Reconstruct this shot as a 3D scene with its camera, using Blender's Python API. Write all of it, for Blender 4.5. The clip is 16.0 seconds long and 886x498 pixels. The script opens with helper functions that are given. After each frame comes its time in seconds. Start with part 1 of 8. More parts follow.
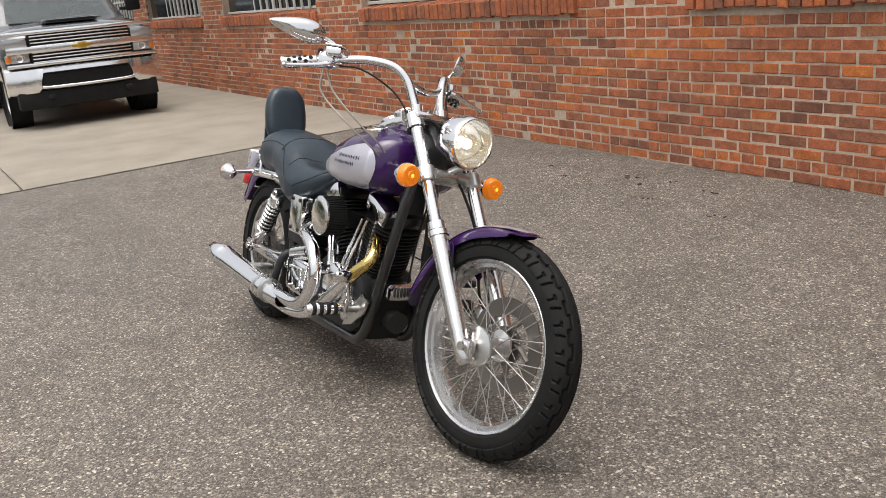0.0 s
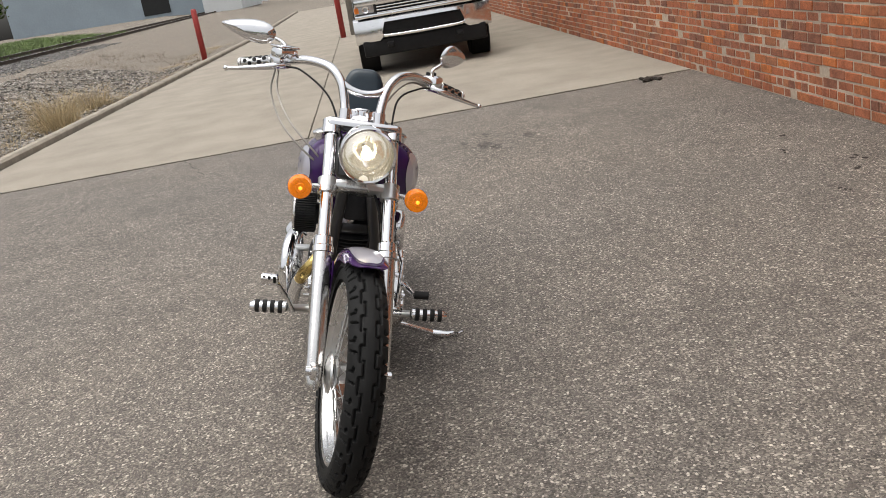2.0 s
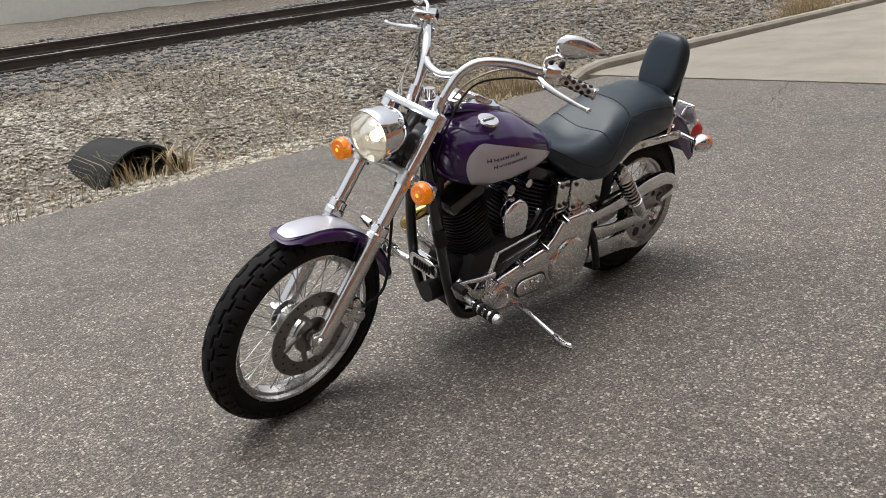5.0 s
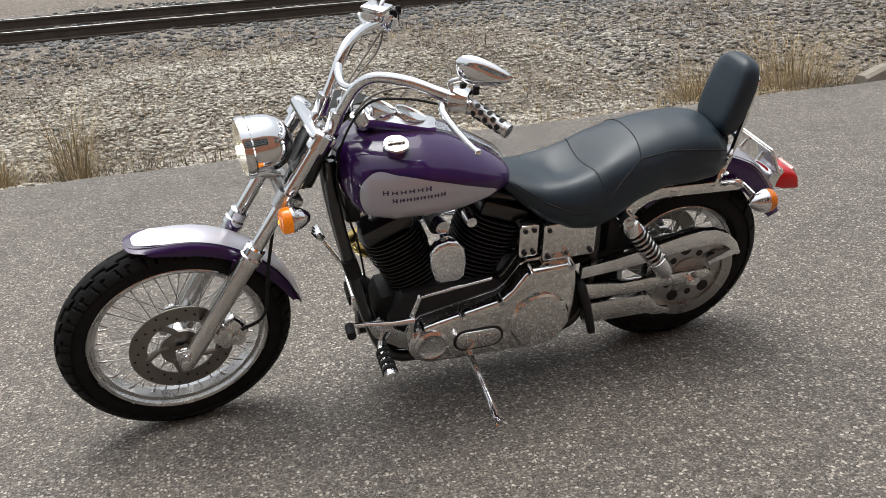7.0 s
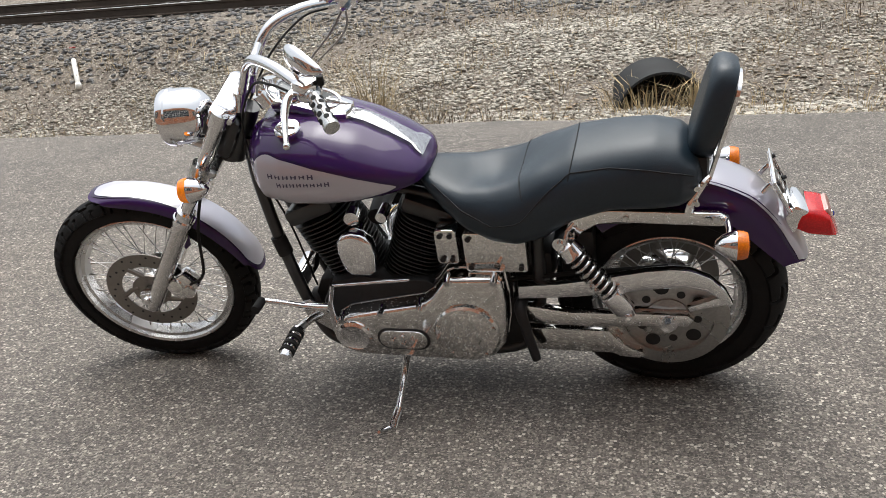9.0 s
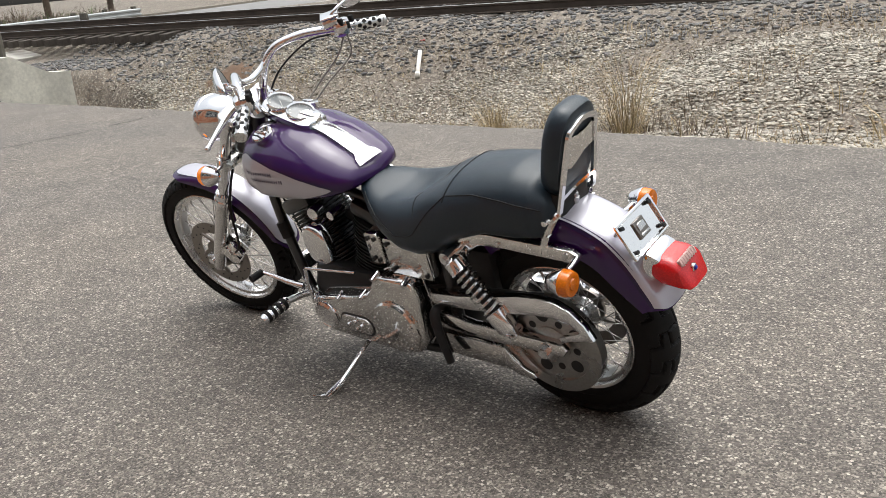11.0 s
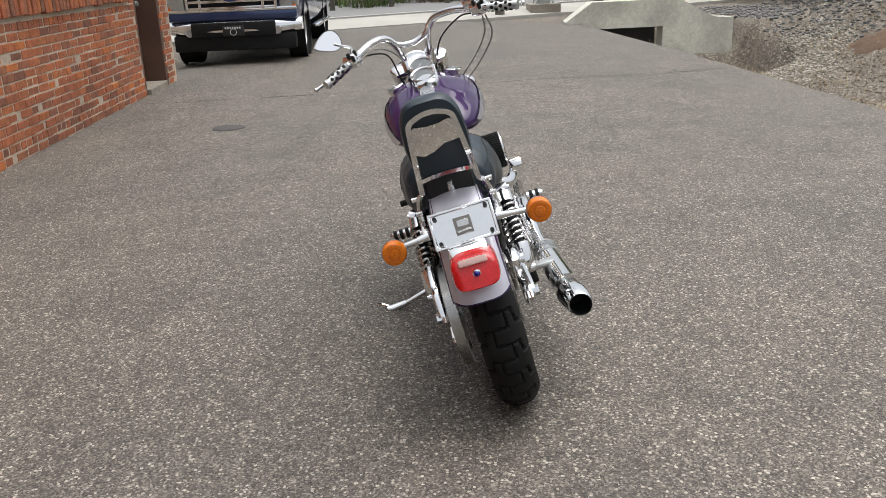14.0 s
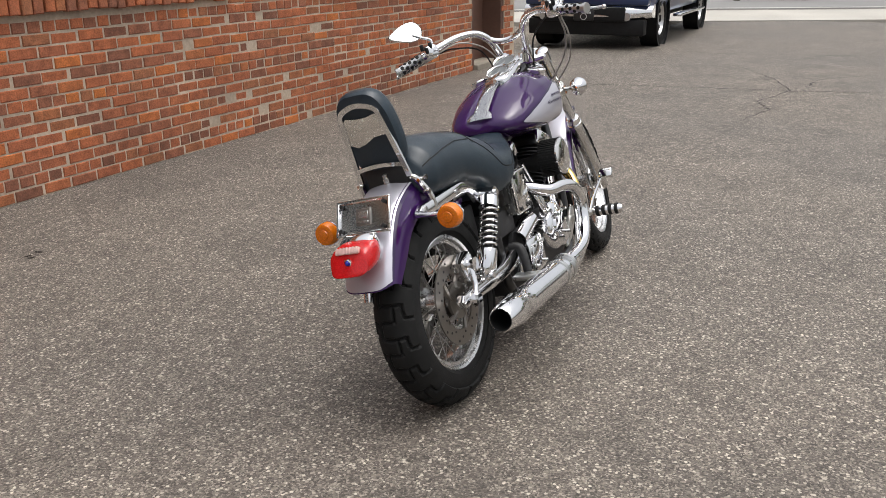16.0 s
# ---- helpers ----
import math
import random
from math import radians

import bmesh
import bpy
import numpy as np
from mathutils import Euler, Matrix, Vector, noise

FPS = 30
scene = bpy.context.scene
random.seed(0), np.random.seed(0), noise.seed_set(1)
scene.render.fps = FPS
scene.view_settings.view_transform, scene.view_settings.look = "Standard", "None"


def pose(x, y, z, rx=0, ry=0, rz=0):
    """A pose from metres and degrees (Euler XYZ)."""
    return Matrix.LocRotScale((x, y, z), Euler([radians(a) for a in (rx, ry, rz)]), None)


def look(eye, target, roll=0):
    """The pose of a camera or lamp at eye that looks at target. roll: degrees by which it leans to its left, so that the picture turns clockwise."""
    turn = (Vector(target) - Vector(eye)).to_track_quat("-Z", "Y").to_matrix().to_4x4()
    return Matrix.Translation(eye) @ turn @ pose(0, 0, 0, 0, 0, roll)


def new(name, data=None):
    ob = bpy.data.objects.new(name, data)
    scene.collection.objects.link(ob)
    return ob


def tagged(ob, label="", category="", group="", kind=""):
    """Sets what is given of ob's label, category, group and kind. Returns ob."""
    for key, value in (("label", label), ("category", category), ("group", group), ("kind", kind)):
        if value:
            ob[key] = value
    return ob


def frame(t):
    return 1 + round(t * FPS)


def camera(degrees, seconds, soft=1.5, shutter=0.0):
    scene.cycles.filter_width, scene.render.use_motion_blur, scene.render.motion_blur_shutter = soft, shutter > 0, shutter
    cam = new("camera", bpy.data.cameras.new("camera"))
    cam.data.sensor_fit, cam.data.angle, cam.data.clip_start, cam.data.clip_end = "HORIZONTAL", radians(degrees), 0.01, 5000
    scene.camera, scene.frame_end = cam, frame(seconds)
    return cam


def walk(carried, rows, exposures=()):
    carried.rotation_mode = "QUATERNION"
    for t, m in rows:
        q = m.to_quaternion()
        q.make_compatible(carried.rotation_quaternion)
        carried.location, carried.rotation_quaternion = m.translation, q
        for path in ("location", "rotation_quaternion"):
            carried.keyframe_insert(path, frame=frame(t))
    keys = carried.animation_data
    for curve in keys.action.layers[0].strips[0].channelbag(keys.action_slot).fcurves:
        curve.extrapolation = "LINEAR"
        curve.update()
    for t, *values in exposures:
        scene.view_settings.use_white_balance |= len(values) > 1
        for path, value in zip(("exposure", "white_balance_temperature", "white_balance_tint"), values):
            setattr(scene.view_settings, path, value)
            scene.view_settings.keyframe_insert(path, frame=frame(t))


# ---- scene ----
cam = camera(53.6, 16.0, soft=0.8)
PATH = [
    (0, (3.745, -1.378, 1.406), (2.122, -0.361, 0.832), -5.5),
    (0.5, (3.863, -1.003, 1.391), (2.185, -0.101, 0.784), -4.2),
    (1, (3.926, -0.589, 1.396), (2.129, 0.055, 0.799), -5.6),
    (1.2, (3.991, -0.418, 1.415), (2.158, 0.122, 0.824), -6.2),
    (1.5, (4.085, -0.15, 1.418), (2.205, 0.204, 0.835), -7.9),
    (2, (4.057, 0.249, 1.41), (2.154, 0.359, 0.803), -9.7),
    (2.5, (3.995, 0.671, 1.404), (2.103, 0.482, 0.784), -11.3),
    (3, (3.925, 1.104, 1.407), (2.065, 0.684, 0.805), -8.9),
    (3.5, (3.712, 1.456, 1.41), (1.928, 0.769, 0.822), -8.5),
    (4, (3.517, 1.857, 1.391), (1.9, 0.826, 0.823), -8.4),
    (4.2, (3.438, 2.0, 1.403), (1.91, 0.851, 0.815), -8.2),
    (6.3, (2.123, 2.588, 1.388), (1.239, 0.91, 0.754), -2.9),
    (6.5, (1.989, 2.591, 1.391), (1.166, 0.887, 0.744), -3.0),
    (7, (1.585, 2.656, 1.391), (1.056, 0.84, 0.742), -3.9),
    (7.5, (1.212, 2.663, 1.373), (0.95, 0.791, 0.717), -4.8),
    (8, (0.847, 2.614, 1.384), (0.783, 0.728, 0.72), -4.7),
    (8.5, (0.433, 2.63, 1.377), (0.618, 0.754, 0.71), -4.4),
    (9, (0.064, 2.547, 1.348), (0.517, 0.718, 0.677), -4.7),
    (9.2, (-0.078, 2.495, 1.351), (0.475, 0.694, 0.678), -4.9),
    (11.3, (-1.468, 2.108, 1.375), (-0.108, 0.774, 0.767), -5.1),
    (11.4, (-1.525, 2.072, 1.378), (-0.121, 0.784, 0.77), -5.1),
    (11.5, (-1.586, 2.028, 1.381), (-0.147, 0.78, 0.77), -5.1),
    (12, (-1.838, 1.737, 1.384), (-0.269, 0.66, 0.768), -4.5),
    (12.5, (-2.157, 1.451, 1.377), (-0.473, 0.565, 0.762), -4.4),
    (13, (-2.4, 1.144, 1.377), (-0.604, 0.518, 0.76), -4.5),
    (13.5, (-2.5, 0.76, 1.387), (-0.665, 0.263, 0.766), -2.3),
    (13.8, (-2.552, 0.534, 1.371), (-0.673, 0.258, 0.745), -2.4),
    (14, (-2.623, 0.377, 1.379), (-0.727, 0.267, 0.753), -2.5),
    (14.1, (-2.651, 0.31, 1.379), (-0.752, 0.262, 0.753), -2.6),
    (14.5, (-2.673, 0.05, 1.385), (-0.78, 0.129, 0.746), -1.6),
    (15, (-2.589, -0.293, 1.403), (-0.716, -0.029, 0.753), -0.8),
    (15.5, (-2.56, -0.711, 1.412), (-0.745, -0.165, 0.773), -1.0),
    (16, (-2.432, -1.032, 1.396), (-0.7, -0.261, 0.76), -0.6),
]
EXPOSURES = [(0.0, 0.73, 6600, 10), (1.0, 0.66, 6550, 9), (3.0, 0.60, 6600, 10), (4.0, 0.54, 6500, 9), (6.5, 0.58, 6300, 8), (7.5, 0.73, 6350, 8), (9.0, 0.79, 6350, 8), (11.5, 0.83, 6400, 8), (12.0, 0.80, 6400, 8), (13.5, 0.58, 6350, 8), (15.0, 0.58, 6450, 9), (16.0, 0.60, 6500, 10)]
walk(cam, [(r[0], look(*r[1:])) for r in PATH], exposures=EXPOSURES)

# ---- world, sun, exposure ----
world = bpy.data.worlds.new("overcast_world")
scene.world = world
world.use_nodes = True
wn = world.node_tree.nodes
wl = world.node_tree.links
sky = wn.new("ShaderNodeTexSky")
sky.sky_type = "NISHITA"
sky.sun_disc = False
sky.sun_elevation = radians(84)
sky.sun_rotation = radians(150)
sky.dust_density = 6.0
sky.air_density = 1.2
soften = wn.new("ShaderNodeHueSaturation")
soften.inputs["Saturation"].default_value = 0.22
wl.new(sky.outputs["Color"], soften.inputs["Color"])
wl.new(soften.outputs["Color"], wn["Background"].inputs["Color"])
wn["Background"].inputs["Strength"].default_value = 0.133
sun = new("sun", bpy.data.lights.new("sun", "SUN"))
sun.data.energy = 1.0
sun.data.angle = radians(60)
sun.data.color = (1.0, 0.96, 0.9)
sun.matrix_world = look((0.8, -4.6, 12), (0, 0, 0))


# ---- materials ----
def material(name, colour, rough=0.6, metal=0.0, spread=0.0, scale=30.0, bump=0.0, bump_scale=200.0, coat=0.0,
             second=None, patch=2.0, by_object=0.0, by_island=0.0, rough_spread=0.0, transmission=0.0, coords="Object"):
    """A node material: base colour varied by a fine and a coarse noise, with relief."""
    m = bpy.data.materials.new(name)
    m.use_nodes = True
    n, l = m.node_tree.nodes, m.node_tree.links
    b = n["Principled BSDF"]
    b.inputs["Base Color"].default_value = (*colour, 1)
    b.inputs["Roughness"].default_value = rough
    b.inputs["Metallic"].default_value = metal
    b.inputs["Coat Weight"].default_value = coat
    b.inputs["Coat Roughness"].default_value = 0.04
    b.inputs["Transmission Weight"].default_value = transmission
    tc = n.new("ShaderNodeTexCoord")
    if spread or second:
        fine = n.new("ShaderNodeTexNoise")
        fine.inputs["Scale"].default_value = scale
        fine.inputs["Detail"].default_value = 6
        l.new(tc.outputs[coords], fine.inputs["Vector"])
        coarse = n.new("ShaderNodeTexNoise")
        coarse.inputs["Scale"].default_value = patch
        coarse.inputs["Detail"].default_value = 4
        l.new(tc.outputs[coords], coarse.inputs["Vector"])
        other = second or tuple(c * (1 - spread) for c in colour)
        bright = tuple(min(1, c * (1 + spread)) for c in colour)
        mix1 = n.new("ShaderNodeMixRGB")
        mix1.inputs[1].default_value = (*other, 1)
        mix1.inputs[2].default_value = (*bright, 1)
        l.new(fine.outputs["Fac"], mix1.inputs[0])
        ramp = n.new("ShaderNodeValToRGB")
        ramp.color_ramp.elements[0].position = 0.35
        ramp.color_ramp.elements[0].color = (1 - spread, 1 - spread, 1 - spread, 1)
        ramp.color_ramp.elements[1].position = 0.65
        ramp.color_ramp.elements[1].color = (1, 1, 1, 1)
        l.new(coarse.outputs["Fac"], ramp.inputs[0])
        mul = n.new("ShaderNodeMixRGB")
        mul.blend_type = "MULTIPLY"
        mul.inputs[0].default_value = 1
        l.new(mix1.outputs[0], mul.inputs[1])
        l.new(ramp.outputs[0], mul.inputs[2])
        last = mul.outputs[0]
        if by_object or by_island:
            if by_object:
                rnd = n.new("ShaderNodeObjectInfo").outputs["Random"]
            else:
                rnd = n.new("ShaderNodeNewGeometry").outputs["Random Per Island"]
            k = by_object or by_island
            mr = n.new("ShaderNodeMapRange")
            mr.inputs["To Min"].default_value = 1 - k
            mr.inputs["To Max"].default_value = 1 + k
            l.new(rnd, mr.inputs["Value"])
            hs = n.new("ShaderNodeHueSaturation")
            l.new(last, hs.inputs["Color"])
            l.new(mr.outputs[0], hs.inputs["Value"])
            last = hs.outputs[0]
        l.new(last, b.inputs["Base Color"])
    if rough_spread:
        rn = n.new("ShaderNodeTexNoise")
        rn.inputs["Scale"].default_value = 9
        rn.inputs["Detail"].default_value = 5
        l.new(tc.outputs[coords], rn.inputs["Vector"])
        mr2 = n.new("ShaderNodeMapRange")
        mr2.inputs["From Min"].default_value = 0.3
        mr2.inputs["From Max"].default_value = 0.7
        mr2.inputs["To Min"].default_value = max(0.02, rough - rough_spread)
        mr2.inputs["To Max"].default_value = rough + rough_spread
        l.new(rn.outputs["Fac"], mr2.inputs["Value"])
        l.new(mr2.outputs[0], b.inputs["Roughness"])
    if bump:
        bn = n.new("ShaderNodeTexNoise")
        bn.inputs["Scale"].default_value = bump_scale
        bn.inputs["Detail"].default_value = 4
        l.new(tc.outputs[coords], bn.inputs["Vector"])
        bp = n.new("ShaderNodeBump")
        bp.inputs["Strength"].default_value = bump
        bp.inputs["Distance"].default_value = 0.004
        l.new(bn.outputs["Fac"], bp.inputs["Height"])
        l.new(bp.outputs[0], b.inputs["Normal"])
    return m


def asphalt_material(name="weathered_asphalt", tone=0.92):
    """Weathered asphalt: dark binder packed with brown, grey and pale stones of 4 to 9 mm, and broad worn patches."""
    m = bpy.data.materials.new(name)
    m.use_nodes = True
    n, l = m.node_tree.nodes, m.node_tree.links
    b = n["Principled BSDF"]
    b.inputs["Roughness"].default_value = 0.68
    b.inputs["Specular IOR Level"].default_value = 0.45
    tc = n.new("ShaderNodeTexCoord")
    wob = n.new("ShaderNodeTexNoise")
    wob.inputs["Scale"].default_value = 170
    wob.inputs["Detail"].default_value = 2
    l.new(tc.outputs["Object"], wob.inputs["Vector"])
    shift = n.new("ShaderNodeVectorMath")
    shift.operation = "MULTIPLY_ADD"
    shift.inputs[1].default_value = (0.007, 0.007, 0.0)
    l.new(wob.outputs["Color"], shift.inputs[0])
    l.new(tc.outputs["Object"], shift.inputs[2])

    def stones(scale, stops):
        v = n.new("ShaderNodeTexVoronoi")
        v.inputs["Scale"].default_value = scale
        l.new(shift.outputs[0], v.inputs["Vector"])
        sep = n.new("ShaderNodeSeparateColor")
        l.new(v.outputs["Color"], sep.inputs[0])
        ramp = n.new("ShaderNodeValToRGB")
        e = ramp.color_ramp.elements
        e[0].position, e[0].color = stops[0][0], (*stops[0][1], 1)
        e[1].position, e[1].color = stops[-1][0], (*stops[-1][1], 1)
        for pos, c in stops[1:-1]:
            e.new(pos).color = (*c, 1)
        l.new(sep.outputs[0], ramp.inputs[0])
        return v, sep, ramp

    v, sep, big = stones(98, ((0.0, (0.040, 0.034, 0.030)), (0.32, (0.088, 0.077, 0.067)), (0.55, (0.145, 0.128, 0.111)), (0.72, (0.225, 0.202, 0.176)), (0.86, (0.37, 0.34, 0.295)), (1.0, (0.58, 0.54, 0.47))))
    v2, sep2, small = stones(200, ((0.0, (0.045, 0.039, 0.034)), (0.45, (0.105, 0.092, 0.080)), (0.8, (0.18, 0.162, 0.141)), (1.0, (0.33, 0.305, 0.265))))
    pick = n.new("ShaderNodeMapRange")
    pick.inputs["From Min"].default_value = 0.46
    pick.inputs["From Max"].default_value = 0.58
    l.new(v.outputs["Distance"], pick.inputs["Value"])
    thin = n.new("ShaderNodeMath")
    thin.operation = "MAXIMUM"
    gate = n.new("ShaderNodeMath")
    gate.operation = "LESS_THAN"
    gate.inputs[1].default_value = 0.36
    l.new(sep.outputs[1], gate.inputs[0])
    l.new(pick.outputs[0], thin.inputs[0])
    l.new(gate.outputs[0], thin.inputs[1])
    mix = n.new("ShaderNodeMixRGB")
    l.new(thin.outputs[0], mix.inputs[0])
    l.new(big.outputs[0], mix.inputs[1])
    l.new(small.outputs[0], mix.inputs[2])
    last = mix.outputs[0]
    for scale, lo, hi, pos in ((0.45, (0.90, 0.90, 0.905), (1.06, 1.04, 1.015), (0.36, 0.64)), (2.3, (0.88, 0.87, 0.86), (1.07, 1.06, 1.05), (0.36, 0.62)), (13, (0.84, 0.83, 0.82), (1.08, 1.07, 1.06), (0.34, 0.64))):
        p = n.new("ShaderNodeTexNoise")
        p.inputs["Scale"].default_value = scale
        p.inputs["Detail"].default_value = 6
        l.new(tc.outputs["Object"], p.inputs["Vector"])
        r = n.new("ShaderNodeValToRGB")
        r.color_ramp.elements[0].position = pos[0]
        r.color_ramp.elements[0].color = (*[c * tone for c in lo], 1)
        r.color_ramp.elements[1].position = pos[1]
        r.color_ramp.elements[1].color = (*[c * tone for c in hi], 1)
        tone = 1.0
        l.new(p.outputs["Fac"], r.inputs[0])
        mul = n.new("ShaderNodeMixRGB")
        mul.blend_type = "MULTIPLY"
        mul.inputs[0].default_value = 1
        l.new(last, mul.inputs[1])
        l.new(r.outputs[0], mul.inputs[2])
        last = mul.outputs[0]
    l.new(last, b.inputs["Base Color"])
    bp = n.new("ShaderNodeBump")
    bp.invert = True
    bp.inputs["Strength"].default_value = 0.6
    bp.inputs["Distance"].default_value = 0.004
    l.new(v.outputs["Distance"], bp.inputs["Height"])
    l.new(bp.outputs[0], b.inputs["Normal"])
    return m


def bank_material():
    """Railway bank: brown soil full of grit and broken stone, with greyer and browner stretches."""
    m = material("gritty_bank_soil", (0.15, 0.118, 0.088), 0.95, spread=0.4, scale=14, bump=1.0, bump_scale=30, second=(0.055, 0.042, 0.032), patch=0.8)
    n, l = m.node_tree.nodes, m.node_tree.links
    b = n["Principled BSDF"]
    tc = n.new("ShaderNodeTexCoord")
    last = b.inputs["Base Color"].links[0].from_socket
    for scale, share, tones in ((34, 0.42, ((0.07, 0.058, 0.047), (0.20, 0.175, 0.145), (0.42, 0.385, 0.32))), (70, 0.4, ((0.05, 0.042, 0.035), (0.17, 0.145, 0.118), (0.36, 0.32, 0.26)))):
        v = n.new("ShaderNodeTexVoronoi")
        v.inputs["Scale"].default_value = scale
        l.new(tc.outputs["Object"], v.inputs["Vector"])
        sep = n.new("ShaderNodeSeparateColor")
        l.new(v.outputs["Color"], sep.inputs[0])
        ramp = n.new("ShaderNodeValToRGB")
        ramp.color_ramp.elements[0].color = (*tones[0], 1)
        ramp.color_ramp.elements[1].color = (*tones[2], 1)
        ramp.color_ramp.elements.new(0.6).color = (*tones[1], 1)
        l.new(sep.outputs[0], ramp.inputs[0])
        gate = n.new("ShaderNodeMath")
        gate.operation = "LESS_THAN"
        gate.inputs[1].default_value = share
        l.new(sep.outputs[1], gate.inputs[0])
        mix = n.new("ShaderNodeMixRGB")
        l.new(gate.outputs[0], mix.inputs[0])
        l.new(last, mix.inputs[1])
        l.new(ramp.outputs[0], mix.inputs[2])
        last = mix.outputs[0]
    l.new(last, b.inputs["Base Color"])
    return m


def spotted_chrome():
    """Bright chrome under dried rain spots: small dull pale flecks on a clean mirror."""
    m = material("dusty_spotted_chrome", (0.82, 0.81, 0.79), 0.09, metal=1.0, spread=0.08, scale=70)
    n, l = m.node_tree.nodes, m.node_tree.links
    b = n["Principled BSDF"]
    tc = n.new("ShaderNodeTexCoord")
    v = n.new("ShaderNodeTexNoise")
    v.inputs["Scale"].default_value = 190
    v.inputs["Detail"].default_value = 3
    l.new(tc.outputs["Object"], v.inputs["Vector"])
    spot = n.new("ShaderNodeMapRange")
    spot.inputs["From Min"].default_value = 0.645
    spot.inputs["From Max"].default_value = 0.72
    l.new(v.outputs["Fac"], spot.inputs["Value"])
    r = n.new("ShaderNodeMapRange")
    r.inputs["To Min"].default_value = 0.09
    r.inputs["To Max"].default_value = 0.55
    l.new(spot.outputs[0], r.inputs["Value"])
    l.new(r.outputs[0], b.inputs["Roughness"])
    met = n.new("ShaderNodeMapRange")
    met.inputs["To Min"].default_value = 1.0
    met.inputs["To Max"].default_value = 0.45
    l.new(spot.outputs[0], met.inputs["Value"])
    l.new(met.outputs[0], b.inputs["Metallic"])
    return m


def brick_material(name, source):
    """Old fired brick: red to orange, some purple-brown, each brick its own tone."""
    m = bpy.data.materials.new(name)
    m.use_nodes = True
    n, l = m.node_tree.nodes, m.node_tree.links
    b = n["Principled BSDF"]
    b.inputs["Roughness"].default_value = 0.85
    tc = n.new("ShaderNodeTexCoord")
    rnd = n.new("ShaderNodeObjectInfo").outputs["Random"] if source == "object" else n.new("ShaderNodeNewGeometry").outputs["Random Per Island"]
    ramp = n.new("ShaderNodeValToRGB")
    e = ramp.color_ramp.elements
    e[0].position, e[0].color = 0.0, (0.20, 0.083, 0.05, 1)
    e[1].position, e[1].color = 1.0, (0.54, 0.165, 0.04, 1)
    for pos, c in ((0.04, (0.22, 0.085, 0.05)), (0.16, (0.28, 0.105, 0.058)), (0.4, (0.37, 0.115, 0.052)), (0.7, (0.43, 0.13, 0.052)), (0.84, (0.32, 0.125, 0.06)), (0.95, (0.47, 0.14, 0.042))):
        x = e.new(pos)
        x.color = (*c, 1)
    l.new(rnd, ramp.inputs[0])
    last = ramp.outputs[0]
    for scale, lo, hi in ((110, 0.66, 1.25), (16, 0.72, 1.2), (1.1, 0.82, 1.1)):
        p = n.new("ShaderNodeTexNoise")
        p.inputs["Scale"].default_value = scale
        p.inputs["Detail"].default_value = 5
        l.new(tc.outputs["Object"] if source != "object" else n.new("ShaderNodeNewGeometry").outputs["Position"], p.inputs["Vector"])
        r = n.new("ShaderNodeValToRGB")
        r.color_ramp.elements[0].position = 0.3
        r.color_ramp.elements[0].color = (lo, lo, lo, 1)
        r.color_ramp.elements[1].position = 0.7
        r.color_ramp.elements[1].color = (hi, hi, hi, 1)
        l.new(p.outputs["Fac"], r.inputs[0])
        mul = n.new("ShaderNodeMixRGB")
        mul.blend_type = "MULTIPLY"
        mul.inputs[0].default_value = 1
        l.new(last, mul.inputs[1])
        l.new(r.outputs[0], mul.inputs[2])
        last = mul.outputs[0]
    l.new(last, b.inputs["Base Color"])
    bn = n.new("ShaderNodeTexNoise")
    bn.inputs["Scale"].default_value = 90
    bn.inputs["Detail"].default_value = 6
    l.new(n.new("ShaderNodeNewGeometry").outputs["Position"], bn.inputs["Vector"])
    bp = n.new("ShaderNodeBump")
    bp.inputs["Strength"].default_value = 0.6
    bp.inputs["Distance"].default_value = 0.005
    l.new(bn.outputs["Fac"], bp.inputs["Height"])
    l.new(bp.outputs[0], b.inputs["Normal"])
    return m


ASPHALT = asphalt_material()
BRICK = brick_material("fired_brick", "island")
BRICK_SINGLE = brick_material("fired_brick_single", "object")
MORTAR = material("old_lime_mortar", (0.55, 0.44, 0.34), 0.95, spread=0.35, scale=40, bump=0.6, bump_scale=120, patch=1.5)
CONCRETE = material("worn_concrete", (0.27, 0.238, 0.195), 0.88, spread=0.2, scale=55, bump=0.35, bump_scale=160, patch=1.7)
KERB = material("kerb_concrete", (0.30, 0.265, 0.215), 0.9, spread=0.25, scale=30, bump=0.5, bump_scale=90, patch=3)
DIRT = bank_material()
STONE = material("ballast_stone", (0.23, 0.195, 0.155), 0.9, spread=0.25, scale=30, bump=0.4, bump_scale=60, by_island=0.5)
STONE_PALE = material("pale_limestone_gravel", (0.38, 0.35, 0.295), 0.9, spread=0.2, scale=30, bump=0.4, bump_scale=60, by_island=0.5)
STONE_DARK = material("grey_track_ballast", (0.15, 0.145, 0.14), 0.85, spread=0.25, scale=30, bump=0.4, bump_scale=60, by_island=0.5)
STRAW = material("dry_grass", (0.42, 0.325, 0.185), 0.9, spread=0.3, scale=4, by_island=0.4)
BRUSH = material("dead_brush", (0.16, 0.12, 0.085), 0.95, spread=0.3, scale=4, by_island=0.5)
LEAF = material("spring_foliage", (0.09, 0.14, 0.035), 0.8, spread=0.3, scale=3, by_island=0.5)
BARK = material("bark", (0.12, 0.09, 0.065), 0.95, spread=0.3, scale=20, bump=0.8, bump_scale=30)
RAIL_SIDE = material("rusty_rail_steel", (0.075, 0.055, 0.042), 0.75, metal=0.3, spread=0.3, scale=12)
